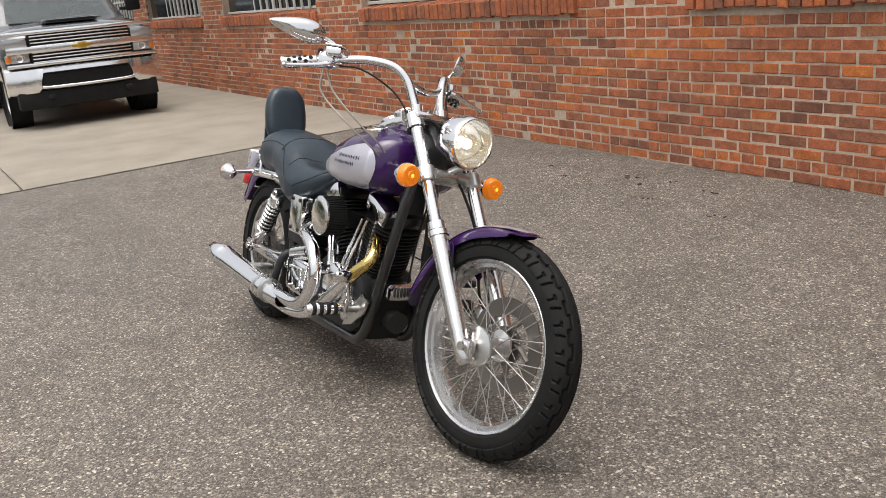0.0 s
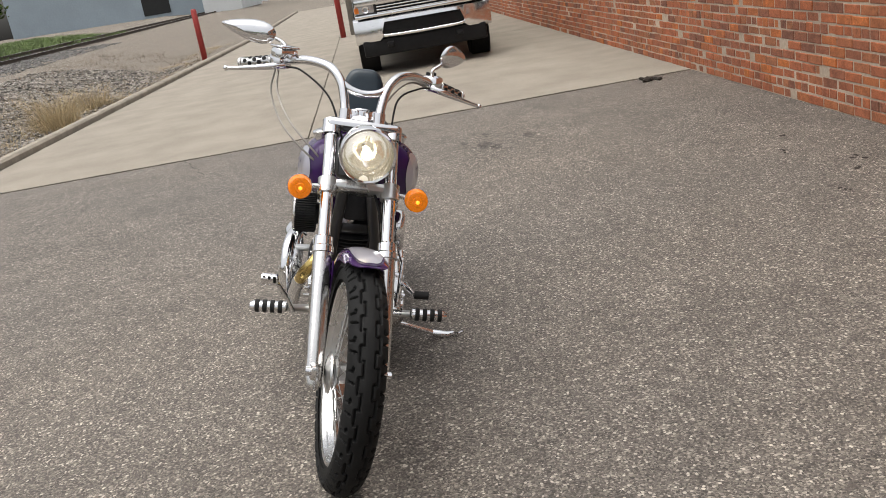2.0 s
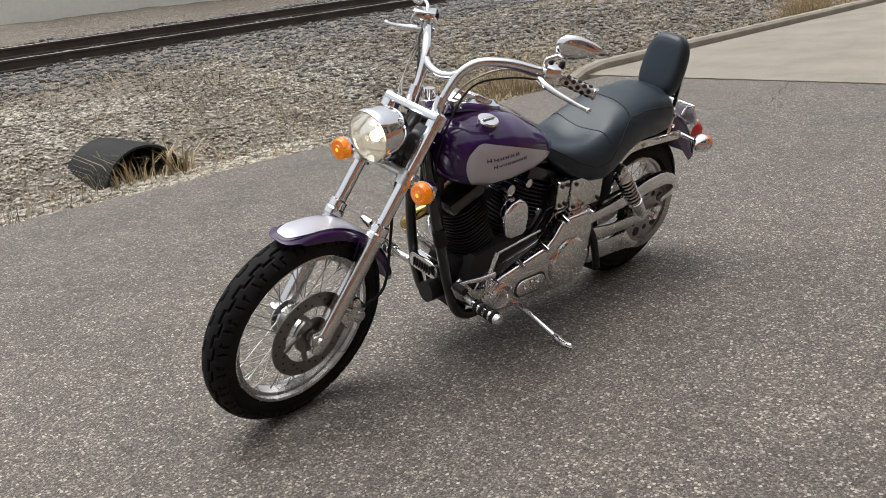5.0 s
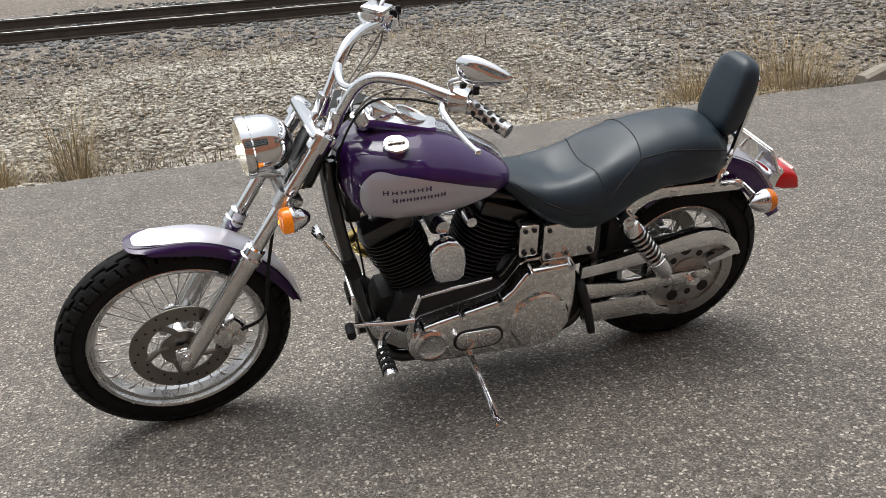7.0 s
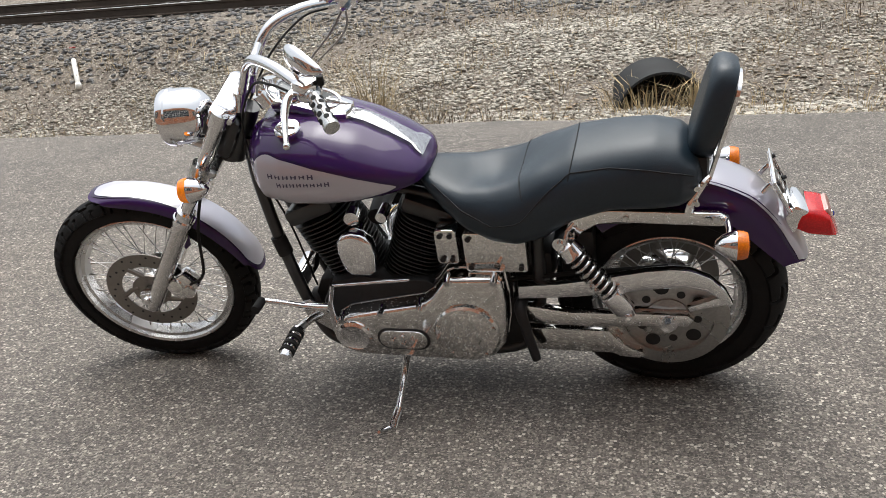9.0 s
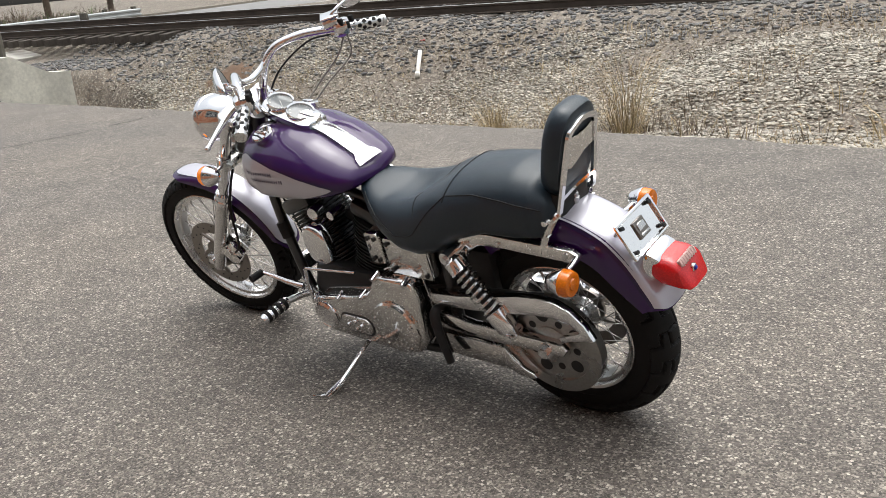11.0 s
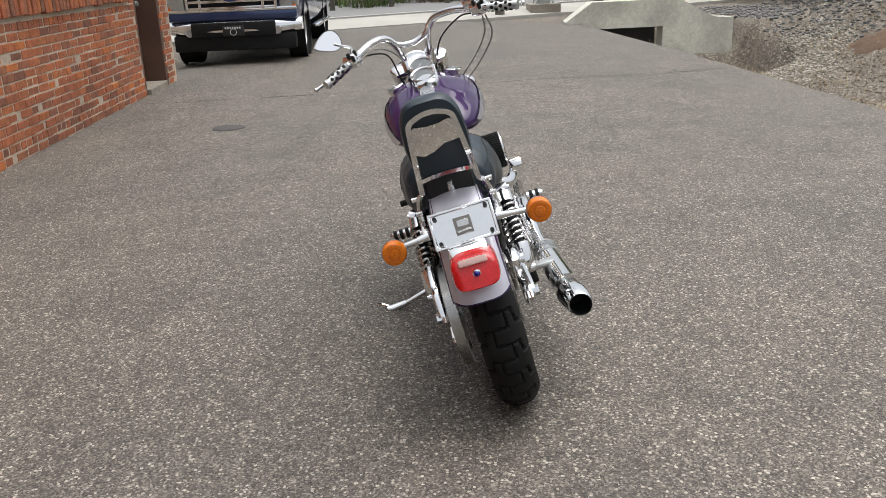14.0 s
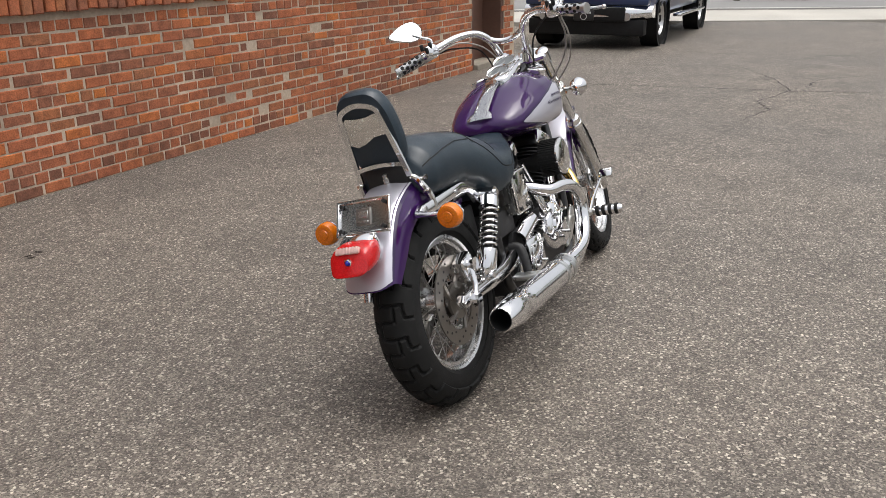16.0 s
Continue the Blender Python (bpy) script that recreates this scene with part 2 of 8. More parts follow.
RAIL_TOP = material("polished_rail_head", (0.55, 0.53, 0.5), 0.28, metal=1.0, spread=0.15, scale=8)
TIE = material("creosoted_timber", (0.07, 0.056, 0.045), 0.9, spread=0.4, scale=18, bump=0.6, bump_scale=40)
RED_PAINT = material("faded_red_paint", (0.34, 0.035, 0.03), 0.6, spread=0.25, scale=20)
TIMBER = material("grey_weathered_timber", (0.15, 0.135, 0.11), 0.9, spread=0.35, scale=15, bump=0.5, bump_scale=40)
GALV = material("galvanised_steel", (0.45, 0.47, 0.47), 0.5, metal=0.7, spread=0.15, scale=6)
ROAD = material("worn_grey_road_surface", (0.21, 0.205, 0.2), 0.9, spread=0.12, scale=30, patch=0.4)
WALLPAINT = material("off_white_masonry_paint", (0.74, 0.71, 0.63), 0.85, spread=0.12, scale=10, patch=0.5)
BLUEGREY = material("blue_grey_cladding", (0.28, 0.34, 0.39), 0.7, spread=0.12, scale=5, patch=0.3)
WHITE_CLAD = material("white_cladding", (0.6, 0.62, 0.63), 0.7, spread=0.1, scale=5, patch=0.3)
TAN_CLAD = material("tan_render", (0.45, 0.38, 0.3), 0.8, spread=0.15, scale=5, patch=0.3)
ROOF_GREY = material("grey_roofing", (0.16, 0.15, 0.15), 0.85, spread=0.2, scale=6)
DARK_OPEN = material("dark_opening", (0.008, 0.009, 0.010), 0.6, spread=0.3, scale=3)
WIN_GLASS = material("old_window_glass", (0.03, 0.035, 0.04), 0.08, spread=0.4, scale=3, coat=0.3)
WIN_BAR = material("chalky_white_window_paint", (0.55, 0.55, 0.52), 0.7, spread=0.2, scale=20)
BROWN_DOOR = material("brown_painted_steel", (0.12, 0.06, 0.042), 0.6, spread=0.25, scale=8, patch=1.5)
DEBRIS = material("dark_leaf_litter", (0.035, 0.028, 0.022), 0.9, spread=0.4, scale=30)
JOINT_DIRT = material("dirt_in_joint", (0.10, 0.088, 0.072), 0.95, spread=0.4, scale=20)
CRACK = material("open_crack", (0.03, 0.026, 0.023), 0.95, spread=0.3, scale=20)
IRON = material("cast_iron", (0.09, 0.085, 0.08), 0.7, metal=0.4, spread=0.3, scale=25, bump=0.4, bump_scale=60)
TARP = material("black_culvert_plastic", (0.012, 0.013, 0.014), 0.75, metal=0.0, spread=0.4, scale=6)
WHITE_PVC = material("white_plastic", (0.75, 0.72, 0.66), 0.5, spread=0.1, scale=10)
CLAY = material("orange_clay", (0.135, 0.082, 0.050), 0.95, spread=0.3, scale=10, bump=0.8, bump_scale=20)
YELLOW_LINE = material("worn_white_road_paint", (0.6, 0.58, 0.53), 0.8, spread=0.2, scale=15)


# ---- mesh helpers ----
def obj(name, bm, mat, parent=None, label="", smooth=False):
    me = bpy.data.meshes.new(name)
    if smooth:
        for f in bm.faces:
            f.smooth = True
    bm.to_mesh(me)
    bm.free()
    me.materials.append(mat)
    ob = new(name, me)
    if parent:
        ob.parent = parent
    if label:
        ob["label"] = label
    return ob


def part(name, bm, mat, parent, label="", smooth=True):
    """One mesh under a thing or under a part; flat-angled edges stay sharp."""
    ob = obj(name, bm, mat, parent, label, smooth)
    if smooth:
        ob.data.set_sharp_from_angle(angle=radians(38))
    return ob


def empty(name, m=None, parent=None):
    e = new(name)
    e.empty_display_size = 0.1
    if m is not None:
        e.matrix_world = m
    if parent:
        e.parent = parent
    return e


def box(bm, c, s, bevel=0.0, rot=None, seg=2):
    r = bmesh.ops.create_cube(bm, size=1)
    vs = r["verts"]
    bmesh.ops.scale(bm, vec=s, verts=vs)
    if bevel:
        es = list({e for v in vs for e in v.link_edges})
        r2 = bmesh.ops.bevel(bm, geom=es, offset=bevel, segments=seg, affect="EDGES", profile=0.5)
        vs = list({v for f in r2["faces"] for v in f.verts} | {v for v in vs if v.is_valid})
    if rot is not None:
        bmesh.ops.rotate(bm, cent=(0, 0, 0), matrix=rot, verts=vs)
    bmesh.ops.translate(bm, vec=c, verts=vs)
    return vs


def frame_of(d):
    d = Vector(d).normalized()
    u = d.cross(Vector((0, 0, 1)))
    if u.length < 1e-3:
        u = d.cross(Vector((1, 0, 0)))
    u.normalize()
    return d, u, d.cross(u)


def ring(bm, c, u, v, r, seg, rv=None):
    rv = r if rv is None else rv
    return [bm.verts.new(Vector(c) + u * r * math.cos(2 * math.pi * i / seg) + v * rv * math.sin(2 * math.pi * i / seg)) for i in range(seg)]


def skin(bm, rings, cap=True, closed=False):
    n = len(rings[0])
    pairs = list(zip(rings, rings[1:])) + ([(rings[-1], rings[0])] if closed else [])
    for a, b in pairs:
        for i in range(n):
            j = (i + 1) % n
            bm.faces.new((a[i], a[j], b[j], b[i]))
    if cap and not closed:
        bm.faces.new(rings[0][::-1])
        bm.faces.new(rings[-1])


def spline(pts, k=6):
    """Catmull-Rom through the points."""
    p = [Vector(q) for q in pts]
    p = [2 * p[0] - p[1]] + p + [2 * p[-1] - p[-2]]
    out = []
    for i in range(1, len(p) - 2):
        a, b, c, d = p[i - 1], p[i], p[i + 1], p[i + 2]
        for s in range(k):
            t = s / k
            out.append(0.5 * (2 * b + (c - a) * t + (2 * a - 5 * b + 4 * c - d) * t * t + (3 * b - a - 3 * c + d) * t ** 3))
    out.append(p[-2])
    return out


def tube(bm, pts, r, seg=10, cap=True, smooth=0):
    """A round bar along points; r is one radius or one for each point."""
    if smooth:
        n0 = len(pts)
        rr = r if isinstance(r, (list, tuple)) else [r] * n0
        r = [rr[min(i // smooth, n0 - 2)] + (rr[min(i // smooth, n0 - 2) + 1] - rr[min(i // smooth, n0 - 2)]) * ((i % smooth) / smooth if i < smooth * (n0 - 1) else 1) for i in range(smooth * (n0 - 1) + 1)]
        pts = spline(pts, smooth)
    pts = [Vector(p) for p in pts]
    rr = r if isinstance(r, (list, tuple)) else [r] * len(pts)
    rings = []
    d, u, v = frame_of(pts[1] - pts[0])
    for i, p in enumerate(pts):
        a = pts[max(0, i - 1)]
        b = pts[min(len(pts) - 1, i + 1)]
        nd = (b - a).normalized()
        q = d.rotation_difference(nd)
        u, v, d = q @ u, q @ v, nd
        rings.append(ring(bm, p, u, v, rr[i], seg))
    skin(bm, rings, cap)


def cyl(bm, a, b, r, r2=None, seg=20, cap=True):
    tube(bm, [a, b], [r, r if r2 is None else r2], seg, cap)


def lathe(bm, c, axis, prof, seg=32, closed=False, cap=False):
    """Turn a profile of (along, radius) round the axis through c."""
    d, u, v = frame_of(axis)
    rings = [ring(bm, Vector(c) + d * a, u, v, max(r, 1e-4), seg) for a, r in prof]
    skin(bm, rings, cap, closed)


def plate(bm, outline, y0, y1, bevel=0.0, seg=2):
    """Push an outline in (x, z) from y0 to y1, with rounded rims."""
    vs = [bm.verts.new((x, y0, z)) for x, z in outline]
    f = bm.faces.new(vs)
    r = bmesh.ops.extrude_face_region(bm, geom=[f])
    top = [g for g in r["geom"] if isinstance(g, bmesh.types.BMVert)]
    bmesh.ops.translate(bm, vec=(0, y1 - y0, 0), verts=top)
    if bevel:
        es = [e for e in {e for v in vs + top for e in v.link_edges} if len(e.link_faces) == 2 and abs(e.verts[0].co.y - e.verts[1].co.y) < 1e-6]
        bmesh.ops.bevel(bm, geom=es, offset=bevel, segments=seg, affect="EDGES", profile=0.5)
    bmesh.ops.recalc_face_normals(bm, faces=bm.faces[:])


def rounded(cx, cz, w, h, r, k=5):
    out = []
    for sx, sz, a0 in ((1, 1, 0), (-1, 1, 90), (-1, -1, 180), (1, -1, 270)):
        for i in range(k + 1):
            a = radians(a0 + 90 * i / k)
            out.append((cx + sx * (w / 2 - r) + r * math.cos(a), cz + sz * (h / 2 - r) + r * math.sin(a)))
    return out


def raw(name, verts, faces, mat, parent=None, label=""):
    me = bpy.data.meshes.new(name)
    me.from_pydata(verts, [], faces)
    me.update()
    me.materials.append(mat)
    ob = new(name, me)
    if parent:
        ob.parent = parent
    if label:
        ob["label"] = label
    return ob


# ---- the ground ----
def smoothstep(a, b, x):
    t = min(1, max(0, (x - a) / (b - a)))
    return t * t * (3 - 2 * t)


def interp(x, table):
    for (a, u), (b, v) in zip(table, table[1:]):
        if x <= b:
            return u + (v - u) * max(0, min(1, (x - a) / (b - a)))
    return table[-1][1]


def rail_y(x):
    return -11.8 + (0.1 * x if x > -10 else -1.0 + 0.033 * (x + 10))


WEST = [(0, 0), (0.75, -0.16), (1.5, -0.24), (2.2, -0.02), (3.4, 0.24), (5.6, 0.42), (7, 0.46), (9.5, 0.6), (14, 1.05), (30, 1.3), (60, 1.6), (400, 2.0), (1000, 2)]
EAST = [(0, 0), (1.2, -0.55), (2.6, -0.78), (3.6, -0.6), (5.0, -0.02), (5.9, 0.3), (7, 0.45), (9.5, 0.6), (14, 0.75), (30, 0.8), (60, 0.9), (400, 1.2), (1000, 1.2)]


def terrain(x, y):
    """Height of the bare ground, with the ditch dug out before the culvert."""
    pit = smoothstep(12.6, 14.4, x) * smoothstep(17.2, 16.5, x) * smoothstep(-7.4, -6.9, y) * smoothstep(-3.95, -4.25, y)
    return bare_ground(x, y) - 0.65 * pit


def bare_ground(x, y):
    d = -3.9 - y
    if d < 0 or x > 15.5:
        if y > -3.9:
            return -0.06
        if x > 15.5:
            return -0.06 + 0.55 * smoothstep(-9, -11, y) * smoothstep(40, 20, x)
    e = smoothstep(1.5, 6.5, x)
    reach = max(5.5, -3.9 - rail_y(x) - 0.6)
    u = d * 7.0 / reach if d < reach else 7.0 + d - reach
    z = (1 - e) * interp(u, WEST) + e * interp(u, EAST)
    rough = 0.05 * noise.noise(Vector((x * 0.9, y * 0.9, 0))) + 0.03 * noise.noise(Vector((x * 2.7, y * 2.7, 4)))
    z += rough * min(1, d * 2) * (1 if d < 20 else 0)
    if d < 0.4:
        z -= 0.06 * (1 - d / 0.4)
    return z * smoothstep(600, 200, abs(x)) - 0.02


xs = np.unique(np.concatenate([np.linspace(-900, -60, 12), np.linspace(-60, -12, 40), np.linspace(-12, 18, 172), np.linspace(18, 60, 30), np.linspace(60, 900, 12)]))
ys = np.unique(np.concatenate([np.linspace(-900, -60, 12), np.linspace(-60, -18, 24), np.linspace(-18, -3.6, 100), np.linspace(-3.6, 12, 10), np.linspace(12, 900, 14)]))
verts = [(float(x), float(y), terrain(float(x), float(y))) for y in ys for x in xs]
nx = len(xs)
faces = [(j * nx + i, j * nx + i + 1, (j + 1) * nx + i + 1, (j + 1) * nx + i) for j in range(len(ys) - 1) for i in range(nx - 1)]
ground = tagged(raw("ground", verts, faces, DIRT), "brown dry dirt ground beside the railway", "ground", kind="structure")
for p in ground.data.polygons:
    p.use_smooth = True

# asphalt lot with a ragged edge towards the ditch
bm = bmesh.new()
edge = []
x = -4.75
while x < 10.2:
    edge.append((x, -3.88 - 0.02 * x * (x < 3) + 0.05 * noise.noise(Vector((x * 1.3, 0, 0))) + 0.03 * noise.noise(Vector((x * 5, 2, 0)))))
    x += 0.12
edge += [(10.2, -3.86), (16.0, -3.72), (18.0, -1.7), (18.2, 0.6), (17.2, 2.0), (11.0, 3.0), (9.5, 5.0), (9.5, 6), (-4.75, 6)]
vs = [bm.verts.new((x, y, 0)) for x, y in edge]
f = bm.faces.new(vs)
r = bmesh.ops.extrude_face_region(bm, geom=[f])
bmesh.ops.translate(bm, vec=(0, 0, -0.12), verts=[g for g in r["geom"] if isinstance(g, bmesh.types.BMVert)])
bmesh.ops.recalc_face_normals(bm, faces=bm.faces[:])
tagged(obj("pavement", bm, ASPHALT), "weathered grey-brown asphalt lot with pale stones", "pavement", kind="structure")


def wall_y(x):
    return 3.43 - 0.033 * x


# concrete apron: slabs with open joints
apron = tagged(empty("apron"), "pale tan concrete apron in broad slabs", "pavement", kind="structure")
cuts_x = (-4.77, -13.2, -22, -34, -60)
for a, b in zip(cuts_x, cuts_x[1:]):
    for lo, hi in ((-4.1, -0.385), (-0.385, 4.6)):
        bm = bmesh.new()
        g = 0.006
        y_of = lambda x, y: y + 0.016 * (-4.77 - x) * (y == -0.385) + 0.036 * min(25, -4.77 - x) * (y == -4.1)
        q = [(a - g, y_of(a, lo) + g), (a - g, y_of(a, hi) - g), (b + g, y_of(b, hi) - g), (b + g, y_of(b, lo) + g)]
        vs = [bm.verts.new((x, y, 0.006)) for x, y in q]
        f = bm.faces.new(vs)
        r = bmesh.ops.extrude_face_region(bm, geom=[f])
        bmesh.ops.translate(bm, vec=(0, 0, -0.15), verts=[v for v in r["geom"] if isinstance(v, bmesh.types.BMVert)])
        bmesh.ops.recalc_face_normals(bm, faces=bm.faces[:])
        part("slab", bm, CONCRETE, apron, smooth=False)

# kerb along the apron, rounded at its near end
bm = bmesh.new()
prof = [(-0.08, -0.1), (-0.08, 0.07), (-0.05, 0.1), (0.05, 0.1), (0.08, 0.07), (0.08, -0.1)]
rings = []
for x, drop in ((-4.55, 0.09), (-4.75, 0.02), (-5.2, 0), (-9, 0), (-14, 0), (-20, 0), (-30, 0.0), (-60, 0)):
    y = -4.2 + 0.036 * min(25, -4.77 - x) + 0.12 * (x > -5)
    rings.append([bm.verts.new((x, y + p, max(-0.1, q - drop))) for p, q in prof])
skin(bm, rings)
bmesh.ops.recalc_face_normals(bm, faces=bm.faces[:])
tagged(obj("kerb", bm, KERB), "worn low concrete kerb along the apron", "kerb", kind="structure")

# ---- brick building ----
building = tagged(empty("wall_brick"), "old red brick factory wall with rowlock sills", "wall", kind="structure")
W0, W1, WH = -27.0, 9.4, 3.6
COURSE, STRETCHER, HEADER, JOINT = 0.0752, 0.212, 0.108, 0.0108
WINDOWS = [(-25.2, -21.5), (-20.3, -16.6), (-15.4, -11.68), (-10.43, -6.74), (-5.46, -1.74), (-0.48, 3.26), (4.43, 7.7)]
SILL0, SILL1, HEADZ = 1.115, 1.265, 3.0
DOOR = (7.95, 9.02)
bm = bmesh.new()


def wall_block(bm, x0, x1, z0, z1, back=0.35, off=0.0025):
    a, b = wall_y(x0) + off, wall_y(x1) + off
    vs = [bm.verts.new(c) for c in ((x0, a, z0), (x1, b, z0), (x1, b + back, z0), (x0, a + back, z0), (x0, a, z1), (x1, b, z1), (x1, b + back, z1), (x0, a + back, z1))]
    for q in ((0, 1, 5, 4), (1, 2, 6, 5), (2, 3, 7, 6), (3, 0, 4, 7), (4, 5, 6, 7), (3, 2, 1, 0)):
        bm.faces.new([vs[i] for i in q])


wall_block(bm, W0, DOOR[0], -0.1, SILL0)
wall_block(bm, W0, W1, HEADZ, WH)
wall_block(bm, DOOR[1], W1, -0.1, HEADZ)
px = W0
for a, b in WINDOWS + [(DOOR[0], DOOR[0])]:
    wall_block(bm, px, a, SILL0, HEADZ)
    px = b
part("mortar_backing", bm, MORTAR, building, smooth=False)
bm = bmesh.new()
box(bm, ((W0 + W1) / 2, 10.5, WH / 2), (W1 - W0, 11.5, WH), 0)
for x in (W0 + 0.2, W1 - 0.2):
    box(bm, (x, 4.5, WH / 2 - 0.01), (0.35, 1.6, WH - 0.02), 0)
box(bm, ((W0 + W1) / 2, 9.9, WH + 0.15), (W1 - W0, 12.6, 0.3), 0.02)
part("building_body", bm, MORTAR, building, smooth=False)


def brick_solid(x0, x1, z0, z1, proud, skew, depth=0.03):
    """Eight front and back corners of one laid brick, with a narrow chamfer ring."""
    c = 0.005
    out = []
    for x, z in ((x0, z0), (x1, z0), (x1, z1), (x0, z1)):
        out.append((x, wall_y(x) + depth, z))
    for x, z in ((x0, z0), (x1, z0), (x1, z1), (x0, z1)):
        out.append((x, wall_y(x) - proud + c + skew * (x - x0), z))
    for x, z in ((x0 + c, z0 + c), (x1 - c, z0 + c), (x1 - c, z1 - c), (x0 + c, z1 - c)):
        out.append((x, wall_y(x) - proud + skew * (x - x0), z))
    return out


BF = [(8, 9, 10, 11)] + [(4 + i, 4 + (i + 1) % 4, 8 + (i + 1) % 4, 8 + i) for i in range(4)] + [(i, (i + 1) % 4, 4 + (i + 1) % 4, 4 + i) for i in range(4)]
rng = random.Random(4)
joined_v, joined_f, singles = [], [], []
for i in range(int(WH / COURSE)):
    z0 = 0.004 + i * COURSE
    z1 = z0 + COURSE - JOINT
    header = i % 6 == 1
    length = HEADER if header else STRETCHER
    x = W0 + (0.5 * length if i % 2 else 0)
    while x < W1 - length:
        a, b = x, x + length - JOINT
        x += length
        mid = (a + b) / 2
        if any(p - 0.05 < mid < q + 0.05 for p, q in WINDOWS) and z1 > SILL0 and z0 < HEADZ:
            continue
        if DOOR[0] < mid < DOOR[1] and z0 < HEADZ:
            continue
        sag = 0.007 * noise.noise(Vector((mid * 0.7, 0, i * 0.05))) if i else 0.0
        if rng.random() < 0.0012:
            continue
        sol = brick_solid(a + rng.uniform(-0.005, 0.005), b + rng.uniform(-0.005, 0.005), z0 + sag + rng.uniform(-0.0035, 0.0035), z1 + sag + rng.uniform(-0.0035, 0.0035), rng.uniform(-0.002, 0.006), rng.uniform(-0.02, 0.02))
        if -1.2 < mid < 2.7 and z1 < 1.12 and len(singles) < 300:
            singles.append(sol)
        else:
            k = len(joined_v)
            joined_v += sol
            joined_f += [tuple(k + j for j in q) for q in BF]
ob = tagged(raw("bricks", joined_v, joined_f, BRICK, building), "red and orange old bricks in worn mortar", kind="stuff")
# rowlock sills, window glass, muntins
for a, b in WINDOWS:
    sv, sf = [], []
    x = a - 0.02
    while x < b:
        w = 0.072
        proud = 0.045 + rng.uniform(-0.008, 0.008)
        zt, zb = SILL1 + rng.uniform(-0.006, 0.004) - 0.03, SILL0 - 0.02 + rng.uniform(-0.014, 0.006)
        k = len(sv)
        y0, y1 = wall_y(x) - proud, wall_y(x) + 0.14
        c = 0.006
        sv += [(x, y1, zb), (x + w, y1, zb), (x + w, y1, zt + 0.03), (x, y1, zt + 0.03), (x, y0 + c, zb), (x + w, y0 + c, zb), (x + w, y0 + c, zt), (x, y0 + c, zt), (x + c, y0, zb + c), (x + w - c, y0, zb + c), (x + w - c, y0, zt - c), (x + c, y0, zt - c)]
        sf += [tuple(k + j for j in q) for q in BF]
        x += 0.083
    tagged(raw("window_sill", sv, sf, BRICK, building), "rowlock sill of worn upright bricks", kind="stuff")
k = 0
for a, b in WINDOWS:
    k += 1
    win = tagged(empty("window_%d" % k), "dark steel-framed factory window with pale bars", "window", kind="structure")
    y = wall_y((a + b) / 2) + 0.16
    bm = bmesh.new()
    box(bm, ((a + b) / 2, y + 0.02, (SILL1 + HEADZ) / 2), (b - a, 0.012, HEADZ - SILL1 + 0.02), 0)
    part("pane", bm, WIN_GLASS, win, smooth=False)
    bm = bmesh.new()
    n_bars = 14
    for j in range(n_bars + 1):
        xx = a + 0.03 + (b - a - 0.06) * j / n_bars
        box(bm, (xx, wall_y(xx) + 0.155, (SILL1 + HEADZ) / 2), (0.03 if j % 7 else 0.06, 0.03, HEADZ - SILL1), 0.004, seg=1)
    for j in range(5):
        zz = SILL1 + 0.02 + (HEADZ - SILL1 - 0.04) * j / 4
        box(bm, ((a + b) / 2, y - 0.004, zz), (b - a, 0.03, 0.035), 0.004, seg=1)
    part("window_frame", bm, WIN_BAR, win, smooth=False)
# recessed brown door
door = tagged(empty("door_1"), "brown painted steel door in a recessed opening", "door", kind="structure")
bm = bmesh.new()
cx = (DOOR[0] + DOOR[1]) / 2
box(bm, (cx, wall_y(cx) + 0.28, 1.5), (DOOR[1] - DOOR[0], 0.05, 3.0), 0.004)
part("door_leaf", bm, BROWN_DOOR, door, smooth=False)
bm = bmesh.new()
for xx in (DOOR[0] + 0.05, DOOR[1] - 0.05):
    box(bm, (xx, wall_y(xx) + 0.14, 1.5), (0.1, 0.26, 3.0), 0.006)
part("door_frame", bm, BROWN_DOOR, door, smooth=False)
bm = bmesh.new()
box(bm, (cx, wall_y(cx) + 0.12, 0.02), (DOOR[1] - DOOR[0] - 0.22, 0.28, 0.09), 0.008)
part("threshold", bm, KERB, door, "pale concrete threshold", smooth=False)
bm = bmesh.new()
cyl(bm, (DOOR[1] - 0.2, wall_y(cx) + 0.19, 1.02), (DOOR[1] - 0.2, wall_y(cx) + 0.25, 1.02), 0.03)
part("door_handle", bm, GALV, door)

# ---- railway ----
railway = tagged(empty("railway_track"), "rusty single railway track on dark timber sleepers", "railway", kind="structure")
RDIR = Vector((1, 0.125, 0)).normalized()
RPERP = Vector((-RDIR.y, RDIR.x, 0))


def rail_height(off):
    return 0.62 + 0.075 * off


